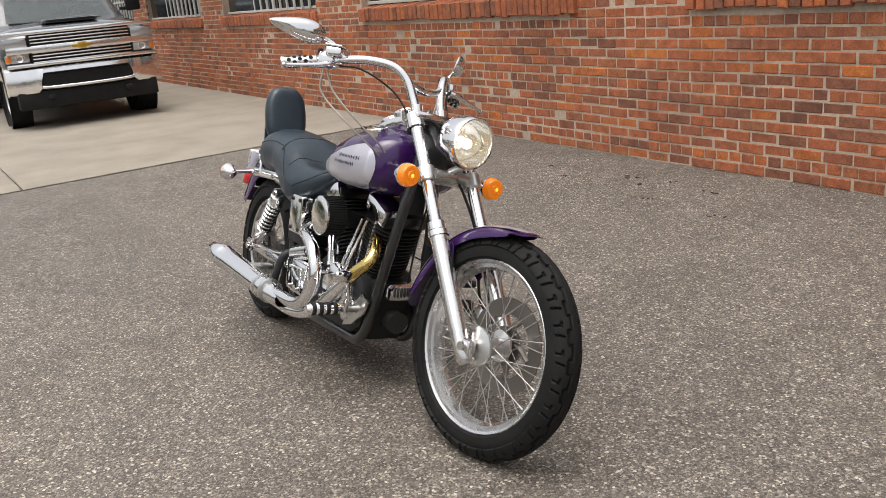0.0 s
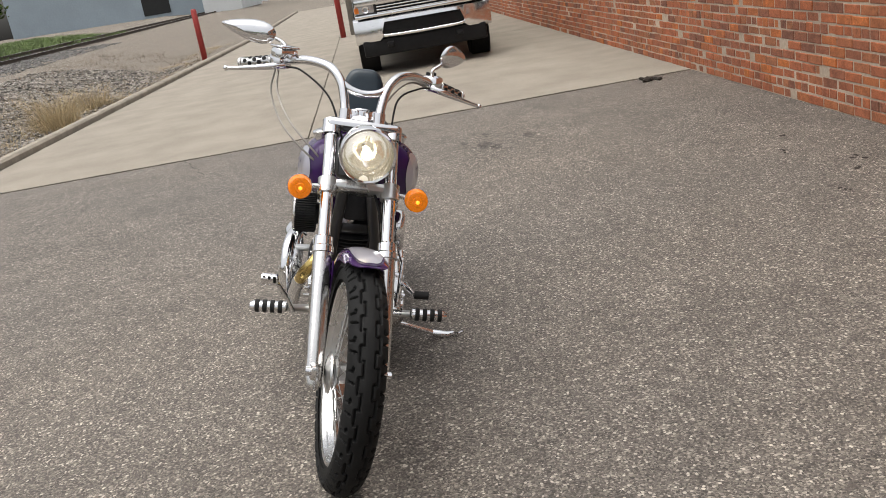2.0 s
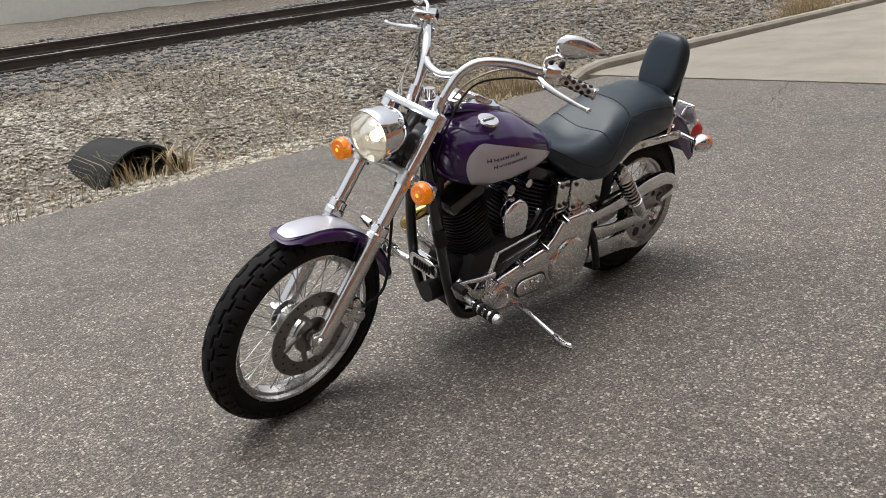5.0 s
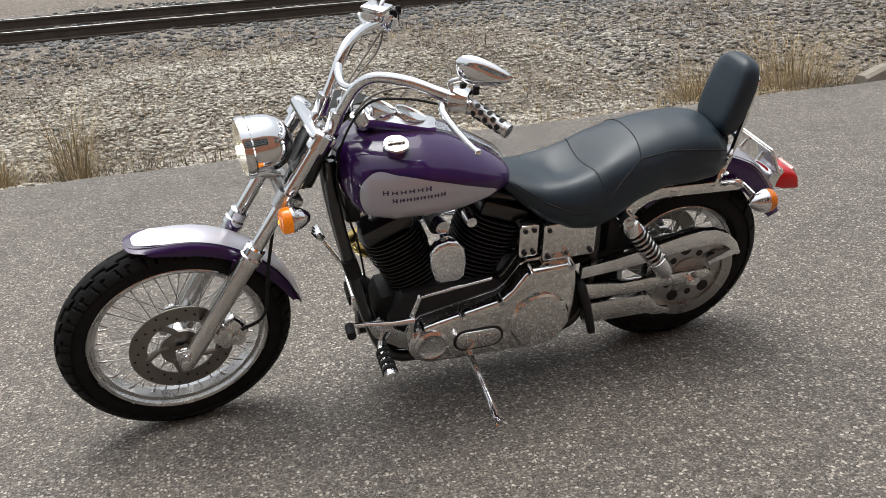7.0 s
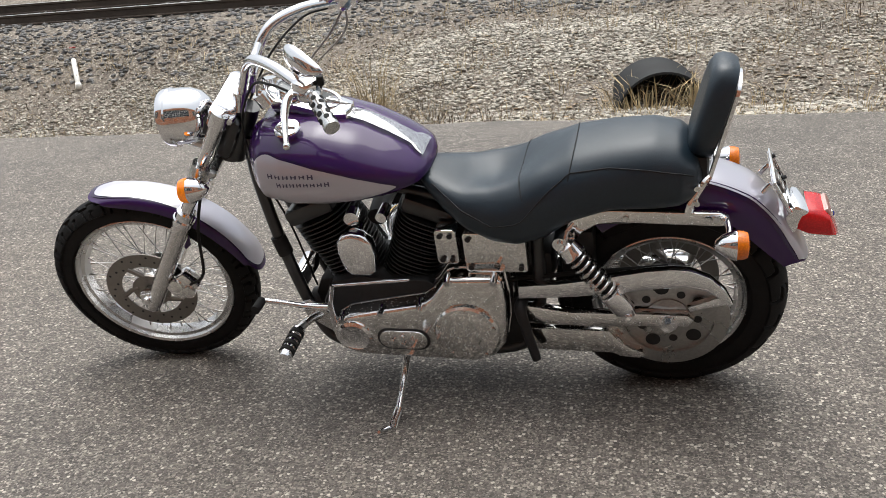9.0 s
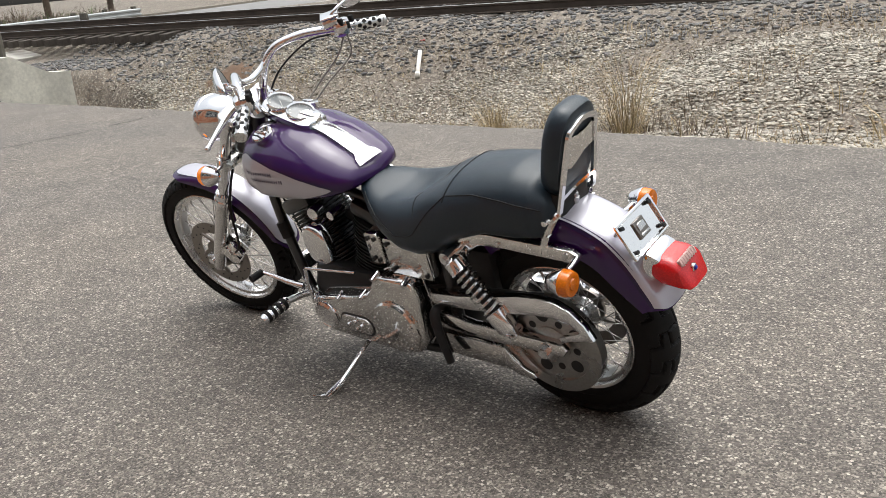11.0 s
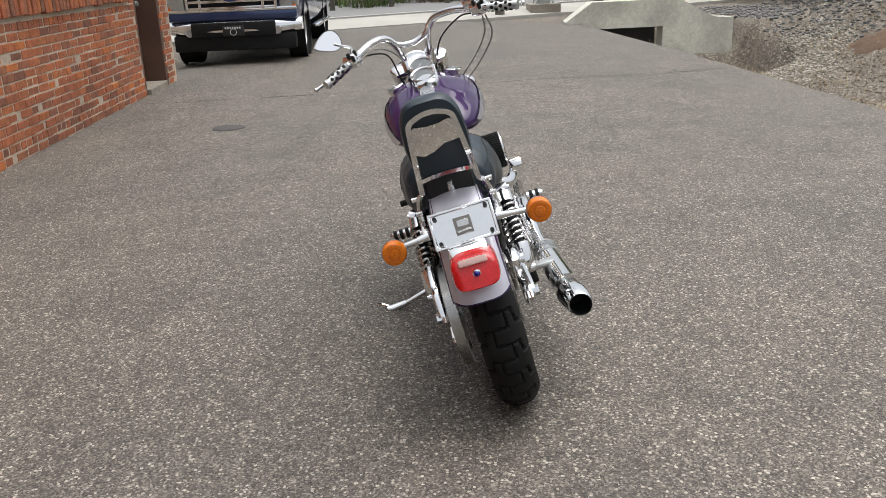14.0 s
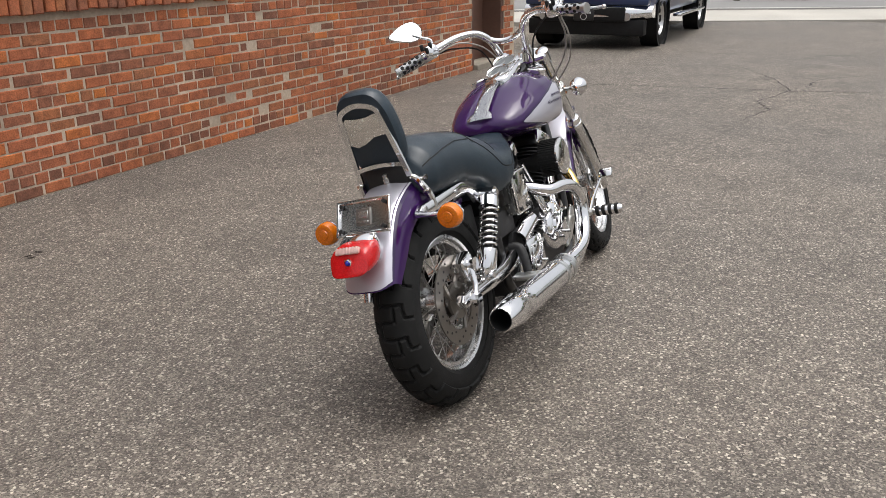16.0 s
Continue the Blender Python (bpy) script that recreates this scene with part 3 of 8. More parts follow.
for off in (0.0, 1.5):
    for nm, profile, mt in (("rail", [(-0.07, 0), (-0.07, 0.015), (-0.012, 0.03), (-0.012, 0.125), (-0.036, 0.135), (-0.036, 0.166), (0.036, 0.166), (0.036, 0.135), (0.012, 0.125), (0.012, 0.03), (0.07, 0.015), (0.07, 0)], RAIL_SIDE),
                            ("rail_head", [(-0.03, 0.166), (-0.026, 0.171), (0.026, 0.171), (0.03, 0.166)], RAIL_TOP)):
        bm = bmesh.new()
        rings = []
        for x in (-160, -60, -30, -20, -14, -10, -6, 0, 10, 30, 60):
            base = Vector((x, rail_y(x) - off, 0))
            rings.append([bm.verts.new(base - RPERP * p + Vector((0, 0, rail_height(off) - 0.14 + q))) for p, q in profile])
        skin(bm, rings)
        bmesh.ops.recalc_face_normals(bm, faces=bm.faces[:])
        part(nm, bm, mt, railway, smooth=False)
tie_bm = bmesh.new()
box(tie_bm, (0, 0, 0), (0.23, 2.6, 0.17), 0.012, seg=1)
tie_me = bpy.data.meshes.new("sleeper")
tie_bm.to_mesh(tie_me)
tie_bm.free()
tie_me.materials.append(TIE)
for j in range(-75, 60):
    base = Vector((j * 0.55, rail_y(j * 0.55) - 0.75, 0))
    o = new("sleeper", tie_me)
    o.parent = railway
    o.matrix_local = pose(base.x, base.y, rail_height(0.75) - 0.235, -4.3, 0, math.degrees(math.atan2(0.125, 1)) + rng.uniform(-1, 1))


# ---- loose ballast, gravel, grass ----
ICO = bmesh.new()
bmesh.ops.create_icosphere(ICO, subdivisions=1, radius=1)
ICO_V = np.array([v.co[:] for v in ICO.verts])
ICO_F = np.array([[v.index for v in f.verts] for f in ICO.faces])
ICO.free()


def scatter(name, count, spot, size, mat, label, category, seed, flat=0.6):
    r = np.random.RandomState(seed)
    V, F = [], []
    n = 0
    while n < count:
        p = spot(r)
        if p is None:
            continue
        x, y, k = p
        s = size * k * r.uniform(0.55, 1.5)
        a = r.uniform(0, 6.28)
        sh = ICO_V * r.uniform(0.75, 1.25, (len(ICO_V), 1)) * np.array([s * r.uniform(0.8, 1.4), s, s * flat])
        c, d = np.cos(a), np.sin(a)
        sh = np.stack([sh[:, 0] * c - sh[:, 1] * d, sh[:, 0] * d + sh[:, 1] * c, sh[:, 2]], 1) + np.array([x, y, terrain(x, y) + s * 0.25])
        F.append(ICO_F + n * len(ICO_V))
        V.append(sh)
        n += 1
    me = bpy.data.meshes.new(name)
    me.from_pydata(np.concatenate(V).tolist(), [], np.concatenate(F).tolist())
    me.update()
    me.materials.append(mat)
    return tagged(new(name, me), label, category, kind="stuff")


def near_track(r):
    x = r.uniform(-20, 20) if r.rand() < 0.58 else r.uniform(-42, -8)
    y = rail_y(x) + r.uniform(-3.4, 2.8)
    return x, y, 1.0


def slope_pale(r):
    x = r.uniform(-4.2, 15)
    y = r.uniform(-9.4, -4.2)
    k = noise.noise(Vector((x * 0.45, y * 0.6, 7))) + 0.28 * smoothstep(6, 2, x) * smoothstep(-8.5, -7.5, y) - 0.3 * smoothstep(0.5, -2.5, x) - 0.08 * smoothstep(4, 7, x)
    if k < r.uniform(-0.2, 0.3) or y < rail_y(x) + 1.5:
        return None
    return x, y, 1.0


def slope_mixed(r):
    x = r.uniform(-16, 15.5)
    y = r.uniform(-10, -4.0)
    if y < rail_y(x) + 1.2:
        return None
    return x, y, 0.9


scatter("track_ballast", 30000, near_track, 0.034, STONE_DARK, "dark grey crushed ballast round the track", "gravel", 1)
scatter("pale_gravel", 30000, slope_pale, 0.019, STONE_PALE, "pale limestone gravel spilled down the slope", "gravel", 2)
WEST_STONE = material("mixed_grey_gravel", (0.21, 0.192, 0.17), 0.9, spread=0.25, scale=30, bump=0.4, bump_scale=60, by_island=0.8)
LEAF_BROWN = material("fallen_brown_leaves", (0.2, 0.145, 0.09), 0.95, spread=0.3, scale=20, by_island=0.6)


def west_bank(r):
    x = r.uniform(-24, -3)
    y = r.uniform(-9.6, -4.75)
    return None if y < rail_y(x) + 1.2 or (x < -4.6 and y > -4.9) else (x, y, 1.0)


def anywhere(r):
    x = r.uniform(-22, 15)
    y = -4.1 - 5 * r.rand() ** 1.6
    return None if y < rail_y(x) + 1.5 or (x < -4.6 and y > -4.8) else (x, y, 1.0)


scatter("bank_gravel", 16000, west_bank, 0.032, WEST_STONE, "mixed grey and brown stones on the bank", "gravel", 11)
scatter("fallen_leaves", 6000, anywhere, 0.022, LEAF_BROWN, "dry brown fallen leaves on the bank", "leaves", 12, 0.16)
scatter("brown_gravel", 18000, slope_mixed, 0.02, STONE, "brown and grey mixed gravel on the ditch bank", "gravel", 3)


def blades(name, tufts, mat, label, category, seed, width=0.0024):
    """Thin bent blades; tufts: (x, y, radius, height, how many, lean)."""
    r = np.random.RandomState(seed)
    V, F = [], []
    for x, y, rad, h, n, lean in tufts:
        for _ in range(n):
            a = r.uniform(0, 6.28)
            q = rad * math.sqrt(r.rand())
            bx, by = x + q * math.cos(a), y + q * math.sin(a)
            bz = max(terrain(bx, by), -1.0) - 0.01
            hh = h * r.uniform(0.45, 1.15)
            d = a + r.uniform(-0.8, 0.8)
            out = lean * hh * r.uniform(0.2, 1.2)
            w = width * r.uniform(0.6, 1.5)
            wx, wy = -math.sin(d) * w, math.cos(d) * w
            k = len(V)
            for s, ww in ((0, 1), (0.55, 0.8), (1, 0.15)):
                ox, oy, oz = math.cos(d) * out * s * s, math.sin(d) * out * s * s, hh * (s - 0.25 * lean * s * s)
                V.append((bx + ox - wx * ww, by + oy - wy * ww, bz + oz))
                V.append((bx + ox + wx * ww, by + oy + wy * ww, bz + oz))
            F += [(k, k + 1, k + 3, k + 2), (k + 2, k + 3, k + 5, k + 4)]
    return tagged(raw(name, V, F, mat), label, category, kind="stuff")


tr = random.Random(9)
edge_tufts = [(x, -4.04 + tr.uniform(-0.35, 0.04), 0.16, tr.uniform(0.03, 0.12) * (1 if x < 1 else 0.55), 26 if x < 1 else 12, 1.2) for x in np.arange(-4.6, 10, 0.11)]
edge_tufts += [(tr.uniform(-16, 14), tr.uniform(-9.5, -4.3), 0.25, tr.uniform(0.08, 0.3), 22, 1.0) for _ in range(420)]
edge_tufts += [(tr.uniform(-34, -5), -4.55 - 0.012 * 20 + tr.uniform(-1.2, 0.05), 0.25, tr.uniform(0.03, 0.11), 22, 1.3) for _ in range(330)]
blades("dry_weeds", edge_tufts, STRAW, "straw-coloured dry weeds and litter along the edge", "weeds", 5)
blades("dead_stalks", [(tr.uniform(-30, 14), tr.uniform(-9.5, -4.2), 0.3, tr.uniform(0.05, 0.3), 20, 1.3) for _ in range(650)], BRUSH, "dark dead stalks and twigs in the ditch", "weeds", 6)
blades("brush_patch", [(2.7 + tr.uniform(-1.0, 1.4), -5.2 + tr.uniform(-0.9, 0.4), 0.25, tr.uniform(0.1, 0.3), 45, 1.2) for _ in range(24)], BRUSH, "tangled dry brush at the edge of the ditch", "brush", 61, 0.002)
for tx, ty, tr_, th in ((-4.3, -4.85, 0.45, 0.75), (-3.4, -4.9, 0.35, 0.5), (-11.9, -5.1, 0.38, 0.75), (-13.2, -5.6, 0.4, 0.72), (-8.2, -5.3, 0.34, 0.3), (2.45, -4.95, 0.13, 0.95), (2.95, -4.75, 0.07, 0.5), (3.8, -4.8, 0.14, 0.55), (-15, -5.4, 0.4, 0.6)):
    o = blades("grass_clump", [(tx, ty, tr_, th, 520 if tr_ > 0.3 else 200, 0.8), (tx, ty, tr_ * 1.5, th * 0.45, 420 if tr_ > 0.3 else 120, 1.2)], STRAW, "tall clump of dry straw-coloured grass", "grass", int(abs(tx) * 100), 0.0018)
    o["group"] = "grass clumps along the ditch"

# ---- street, culvert and guard rail beyond the lot ----
SD = Vector((-0.4, 1, 0)).normalized()
SN = Vector((1, 0.4, 0)).normalized()
S0 = Vector((17.9, 0, 0))


def strip(name, o0, o1, z0, z1, mat, s0=-60, s1=45, thick=0.3):
    bm = bmesh.new()
    a, b, c, d = S0 + SN * o0 + SD * s0, S0 + SN * o0 + SD * s1, S0 + SN * o1 + SD * s1, S0 + SN * o1 + SD * s0
    tv = [bm.verts.new((p.x, p.y, z)) for p, z in ((a, z0), (b, z0), (c, z1), (d, z1))]
    lv = [bm.verts.new((p.x, p.y, z - thick)) for p, z in ((a, z0), (b, z0), (c, z1), (d, z1))]
    bm.faces.new(tv)
    for i in range(4):
        bm.faces.new((tv[i], lv[i], lv[(i + 1) % 4], tv[(i + 1) % 4]))
    bmesh.ops.recalc_face_normals(bm, faces=bm.faces[:])
    return obj(name, bm, mat)


PALE_WALK = material("pale_sidewalk_concrete", (0.42, 0.40, 0.36), 0.9, spread=0.14, scale=30, bump=0.3, bump_scale=90, patch=0.6)
tagged(strip("sidewalk", 0, 1.5, 0.02, 0.14, PALE_WALK), "pale concrete sidewalk along the street", "pavement", kind="structure")
tagged(strip("gutter", 1.5, 3.2, 0.05, 0.06, ASPHALT), "dark asphalt gutter of the street", "road", kind="structure")
tagged(strip("road", 3.2, 12.5, 0.07, 0.1, ROAD), "grey worn street surface", "road", kind="structure")
tagged(strip("road_line", 3.4, 3.52, 0.078, 0.078, YELLOW_LINE, thick=0.004), "faded white street edge line", "road marking", kind="structure")
tagged(strip("far_kerb", 12.5, 12.9, 0.22, 0.22, KERB), "pale kerb on the far side", "kerb", kind="structure")
tagged(strip("far_verge", 12.9, 90, 0.2, 0.5, DIRT), "pale dry verge beyond the street", "ground", kind="structure")


def timber_post(x, y, z, h, r, lean=0.0):
    bm = bmesh.new()
    tube(bm, [(0, 0, -0.1), (0, 0, h * 0.5), (lean, 0, h - 0.02), (lean, 0, h)], [r, r, r * 0.95, r * 0.8], 12)
    o = tagged(obj("timber_post", bm, TIMBER, smooth=False), "short grey weathered timber bollard", "bollard", "bollards along the sidewalk")
    o.location = (x, y, z)
    return o


for x, y, h in ((19.38, -2.54, 0.84), (20.43, -5.23, 0.86), (21.72, -8.41, 0.88), (22.98, -11.59, 0.90)):
    timber_post(x, y, 0.05, h, 0.12, 0.02)
# railway signal mast base
mast = tagged(empty("signal_mast", pose(19.92, -3.71, 0.06)), "galvanised crossing signal mast on a concrete foot", "signal mast")
bm = bmesh.new()
box(bm, (0, 0, 0.08), (0.75, 0.75, 0.2), 0.02)
part("foot", bm, KERB, mast, "square concrete foot", False)
bm = bmesh.new()
box(bm, (0, 0, 0.42), (0.34, 0.3, 0.5), 0.01)
for sx_ in (-1, 1):
    for sy in (-1, 1):
        tube(bm, [(sx_ * 0.22, sy * 0.22, 0.16), (sx_ * 0.13, sy * 0.12, 0.6), (sx_ * 0.06, sy * 0.06, 0.9)], 0.02, 6)
part("base_casting", bm, GALV, mast, "", False)
bm = bmesh.new()
cyl(bm, (0, 0, 0.6), (0, 0, 4.2), 0.07, seg=16)
part("mast", bm, GALV, mast)
mast2 = tagged(empty("junction_box", pose(21.40, -7.37, 0.06)), "pale yellow relay box on a concrete foot", "relay box")
bm = bmesh.new()
box(bm, (0, 0, 0.3), (0.35, 0.35, 0.35), 0.03)
part("cabinet", bm, TAN_CLAD, mast2, "", False)
bm = bmesh.new()
box(bm, (0, 0, 0.07), (0.6, 0.6, 0.16), 0.02)
part("foot", bm, KERB, mast2, "", False)
# guard rail
guard = tagged(empty("guard_rail"), "galvanised corrugated guard rail on timber posts", "guard rail")
for a, b in ((-0.5, -12.0), (-12.1, -24)):
    bm = bmesh.new()
    rings = []
    for s in np.linspace(a, b, 12):
        p = S0 + SN * 6.6 + SD * float(s) * 1.0
        prof = [(0, 0.0), (0.045, 0.04), (0.045, 0.09), (0, 0.13), (0, 0.18), (0.045, 0.22), (0.045, 0.27), (0, 0.31)]
        q = [bm.verts.new(p - SN * u + Vector((0, 0, 0.42 + v))) for u, v in prof]
        q += [bm.verts.new(p - SN * (u - 0.004) + Vector((0, 0, 0.42 + v))) for u, v in prof[::-1]]
        rings.append(q)
    skin(bm, rings)
    bmesh.ops.recalc_face_normals(bm, faces=bm.faces[:])
    part("rail_beam", bm, GALV, guard)
    for s in np.arange(a - 0.3, b, -1.9):
        p = S0 + SN * 6.78 + SD * float(s)
        bm = bmesh.new()
        box(bm, (p.x, p.y, 0.42), (0.16, 0.16, 0.82), 0.01)
        part("rail_post", bm, TIMBER, guard, smooth=False)
blades("roadside_brush", [tuple((S0 + SN * tr.uniform(7.3, 11) + SD * tr.uniform(-24, -1.5))[:2]) + (0.5, tr.uniform(0.7, 1.5), 70, 0.9) for _ in range(90)], BRUSH, "brown leafless brush behind the guard rail", "brush", 73, 0.008)
blades("roadside_weeds", [tuple((S0 + SN * tr.uniform(7.3, 11) + SD * tr.uniform(-24, -1.5))[:2]) + (0.5, tr.uniform(0.5, 1.2), 60, 0.9) for _ in range(60)], LEAF, "green spring weeds behind the guard rail", "weeds", 74, 0.012)
# culvert headwall across the ditch
PALE_CONCRETE = material("pale_stained_concrete", (0.70, 0.68, 0.59), 0.9, spread=0.3, scale=18, bump=0.4, bump_scale=60, patch=1.6)
cul = tagged(empty("culvert_headwall"), "stained pale concrete culvert headwall with an open mouth", "culvert", kind="structure")
bm = bmesh.new()
outline = [(-3.43, -1.0), (-3.43, 0.05), (-3.97, 0.42), (-5.8, 0.42), (-6.5, 0.04), (-6.62, 0.02), (-6.95, 0.0), (-6.95, -1.0), (-5.46, -1.0), (-5.46, -0.12), (-4.1, -0.12), (-4.1, -1.0)]
f = bm.faces.new([bm.verts.new((15.75, y, z)) for y, z in outline])
r = bmesh.ops.extrude_face_region(bm, geom=[f])
bmesh.ops.translate(bm, vec=(0.42, 0, 0), verts=[v for v in r["geom"] if isinstance(v, bmesh.types.BMVert)])
bmesh.ops.recalc_face_normals(bm, faces=bm.faces[:])
part("headwall", bm, PALE_CONCRETE, cul, smooth=False)
# near-black box stands in for the shade inside the culvert
bm = bmesh.new()
box(bm, (16.9, -4.78, -0.5), (1.2, 1.36, 0.76), 0)
part("culvert_mouth", bm, DARK_OPEN, cul, "culvert mouth with its shade painted near-black", False)

# half-buried culvert pipe in the ditch
pipe = tagged(empty("drain_pipe", pose(-0.08, -5.35, -0.33)), "half-buried corrugated drain pipe with a torn mouth", "drain pipe")
bm = bmesh.new()
prof = []
for i in range(26):
    prof.append((0.03 * i, 0.42 + (0.012 if i % 2 else 0)))
for i in range(25, -1, -1):
    prof.append((0.03 * i, 0.40 + (0.012 if i % 2 else 0)))
lathe(bm, (0, 0, 0), (0.12, -1, 0.02), prof, 40, closed=True)
part("shell", bm, TARP, pipe)
# near-black disc across the pipe, painted as its inner shade
bm = bmesh.new()
lathe(bm, (0.07, -0.62, 0.012), (0.12, -1, 0.02), [(0, 0.4), (0.02, 0.002)], 32)
part("inner_shade_disc", bm, DARK_OPEN, pipe)
blades("reeds", [(0.1, -5.2, 0.35, 0.42, 60, 1.0), (-0.35, -5.15, 0.15, 0.4, 40, 1.1)], STRAW, "bent dry reeds over the pipe mouth", "grass", 33, 0.006)


# ---- small things on the ground ----
def ribbon(name, pts, w, mat, label, category, z=0.004, seed=1):
    r = random.Random(seed)
    dense = []
    for a, b in zip(pts, pts[1:]):
        a, b = Vector((*a, 0)), Vector((*b, 0))
        n_ = max(2, int((b - a).length / 0.08))
        for i in range(n_):
            p = a.lerp(b, i / n_)
            dense.append(p + Vector((r.uniform(-0.02, 0.02), r.uniform(-0.02, 0.02), 0)))
    dense.append(Vector((*pts[-1], 0)))
    V, F = [], []
    for i, p in enumerate(dense):
        d = (dense[min(i + 1, len(dense) - 1)] - dense[max(i - 1, 0)]).normalized()
        q = Vector((-d.y, d.x, 0)) * w * r.uniform(0.3, 1.1)
        V += [(p.x - q.x, p.y - q.y, z), (p.x + q.x, p.y + q.y, z)]
        if i:
            k = 2 * i
            F.append((k - 2, k - 1, k + 1, k))
    return tagged(raw(name, V, F, mat), label, category, kind="structure")


ribbon("crack", [(7.3, 3.0), (7.31, 1.44), (7.46, 0.23), (7.51, -0.63), (7.7, -1.49), (7.6, -2.6), (7.8, -3.8)], 0.012, CRACK, "long dark crack across the asphalt", "crack", seed=1)
ribbon("crack", [(9.5, 0.1), (8.4, -0.4), (7.55, -0.63), (6.69, -0.36), (6.2, -0.5), (5.53, -0.32)], 0.008, CRACK, "branching dark crack in the asphalt", "crack", seed=2)
ribbon("crack", [(9.3, -1.6), (8.6, -0.9), (7.9, -0.75)], 0.007, CRACK, "branching dark crack in the asphalt", "crack", seed=3)
ribbon("crack", [(-4.7, -1.6), (-3.8, -1.3), (-3.2, -1.7)], 0.006, CRACK, "short dark crack near the apron", "crack", seed=4)
ribbon("crack", [(11.5, 2.2), (11.0, 0.6), (11.3, -1.2), (11.0, -3.2)], 0.008, CRACK, "long dark crack across the asphalt", "crack", seed=5)
ribbon("crack", [(-4.765, -3.9), (-4.765, -1), (-4.765, 1.5), (-4.765, 3.4)], 0.005, CRACK, "dark joint between asphalt and concrete", "crack", z=0.0095, seed=6)
ribbon("crack", [(-4.77, -0.385), (-13.2, -0.25), (-22, -0.11)], 0.004, JOINT_DIRT, "thin worn joint in the concrete apron", "crack", z=0.0105, seed=7)
bm = bmesh.new()
lathe(bm, (5.46, 1.82, 0.0), (0, 0, 1), [(-0.05, 0.15), (0.003, 0.15), (0.005, 0.14), (0.004, 0.13), (0.006, 0.125), (0.006, 0.001)], 40)
tagged(obj("manhole_cover", bm, IRON), "dark cast-iron cover set in the asphalt", "manhole cover")


def litter(name, x, y, size, n, label, category, seed, mat=DEBRIS, flat=0.35):
    r = random.Random(seed)
    bm = bmesh.new()
    for _ in range(n):
        m = pose(r.gauss(0, size * 0.5), r.gauss(0, size * 0.3), size * 0.12 * flat + 0.002, 0, 0, r.uniform(0, 180)) @ Matrix.Diagonal((1, r.uniform(0.3, 0.7), flat * r.uniform(0.3, 0.8), 1))
        bmesh.ops.create_icosphere(bm, subdivisions=1, radius=size * r.uniform(0.25, 0.5), matrix=m)
    for v in bm.verts:
        v.co += Vector((r.uniform(-1, 1), r.uniform(-1, 1), r.uniform(0, 0.6))) * size * 0.06
    o = obj(name, bm, mat)
    o.location = (x, y, 0.0)
    return tagged(o, label, category)


litter("rag", -4.55, 3.08, 0.14, 7, "dark crumpled rag against the wall foot", "rag", 1, flat=0.7)
for k, (x, y) in enumerate(((-0.44, 2.84), (-0.28, 3.0), (-0.07, 2.59), (-1.04, 2.72), (-0.6, 2.95), (0.1, 2.9), (-1.4, 2.9), (0.5, 2.5))):
    o = litter("leaf_litter", x, y, 0.055, 3, "small dark leaf scrap on the asphalt", "litter", 20 + k, flat=0.16)
    o["group"] = "leaf scraps by the wall"


def oil_stain(x, y, a, b, seed):
    r = random.Random(seed)
    bm = bmesh.new()
    bm.faces.new([bm.verts.new((x + a * (1 + 0.4 * r.uniform(-1, 1)) * math.cos(t), y + b * (1 + 0.4 * r.uniform(-1, 1)) * math.sin(t), 0.004)) for t in np.linspace(0, 6.2, 26)])
    tagged(obj("stain", bm, STAIN), "dark oil stain soaked into the asphalt", "stain", kind="structure")


STAIN = asphalt_material("oil_stained_asphalt", 0.55)
for k, (x, y, a, b) in enumerate(((-2.94, 1.5, 0.1, 0.045), (-2.85, 1.12, 0.13, 0.06), (-2.72, 1.2, 0.1, 0.035), (-3.05, 0.98, 0.06, 0.035), (-3.3, 1.2, 0.05, 0.03))):
    oil_stain(x, y, a, b, k)
bm = bmesh.new()
cyl(bm, (7.62, -8.1, terrain(7.62, -8.1) + 0.05), (8.05, -8.72, terrain(8.05, -8.72) + 0.06), 0.034, seg=16)
cyl(bm, (7.62, -8.1, terrain(7.62, -8.1) + 0.05), (7.66, -8.16, terrain(7.66, -8.16) + 0.051), 0.042, seg=16)
tagged(obj("plastic_tube", bm, WHITE_PVC, smooth=True), "long thin white plastic tube lying on the bank", "tube")
for k, (x, y, s, m) in enumerate(((6.85, -7.3, 0.09, WHITE_PVC), (8.3, -9.1, 0.07, RED_PAINT), (11.6, -9.0, 0.1, WHITE_PVC), (4.6, -4.9, 0.06, WHITE_PVC))):
    o = litter("rubbish", x, y, s, 3, "scrap of rubbish on the bank", "litter", 50 + k, m, 0.6)
    o.location.z = terrain(x, y) + 0.03
bm = bmesh.new()
r = random.Random(5)
ring_r = [0.5 + 0.25 * r.random() for _ in range(28)]
rows = []
for f in (0.0, 0.3, 0.55, 0.8, 1.0):
    rows.append([bm.verts.new((11.9 + 0.8 * f * q * math.cos(k * math.pi / 14), -7.9 + 0.6 * f * q * math.sin(k * math.pi / 14), terrain(11.9 + 0.8 * f * q * math.cos(k * math.pi / 14), -7.9 + 0.6 * f * q * math.sin(k * math.pi / 14)) + 0.045 * (1 - f ** 3) + r.uniform(-0.01, 0.012))) for k, q in enumerate(ring_r)])
for p, q in zip(rows[1:], rows[2:]):
    for k in range(28):
        bm.faces.new((p[k], q[k], q[(k + 1) % 28], p[(k + 1) % 28]))
bm.faces.new(rows[1])
bmesh.ops.delete(bm, geom=rows[0], context="VERTS")
tagged(obj("clay_patch", bm, CLAY, smooth=True), "bare orange clay patch on the ditch bank", "soil", kind="stuff")


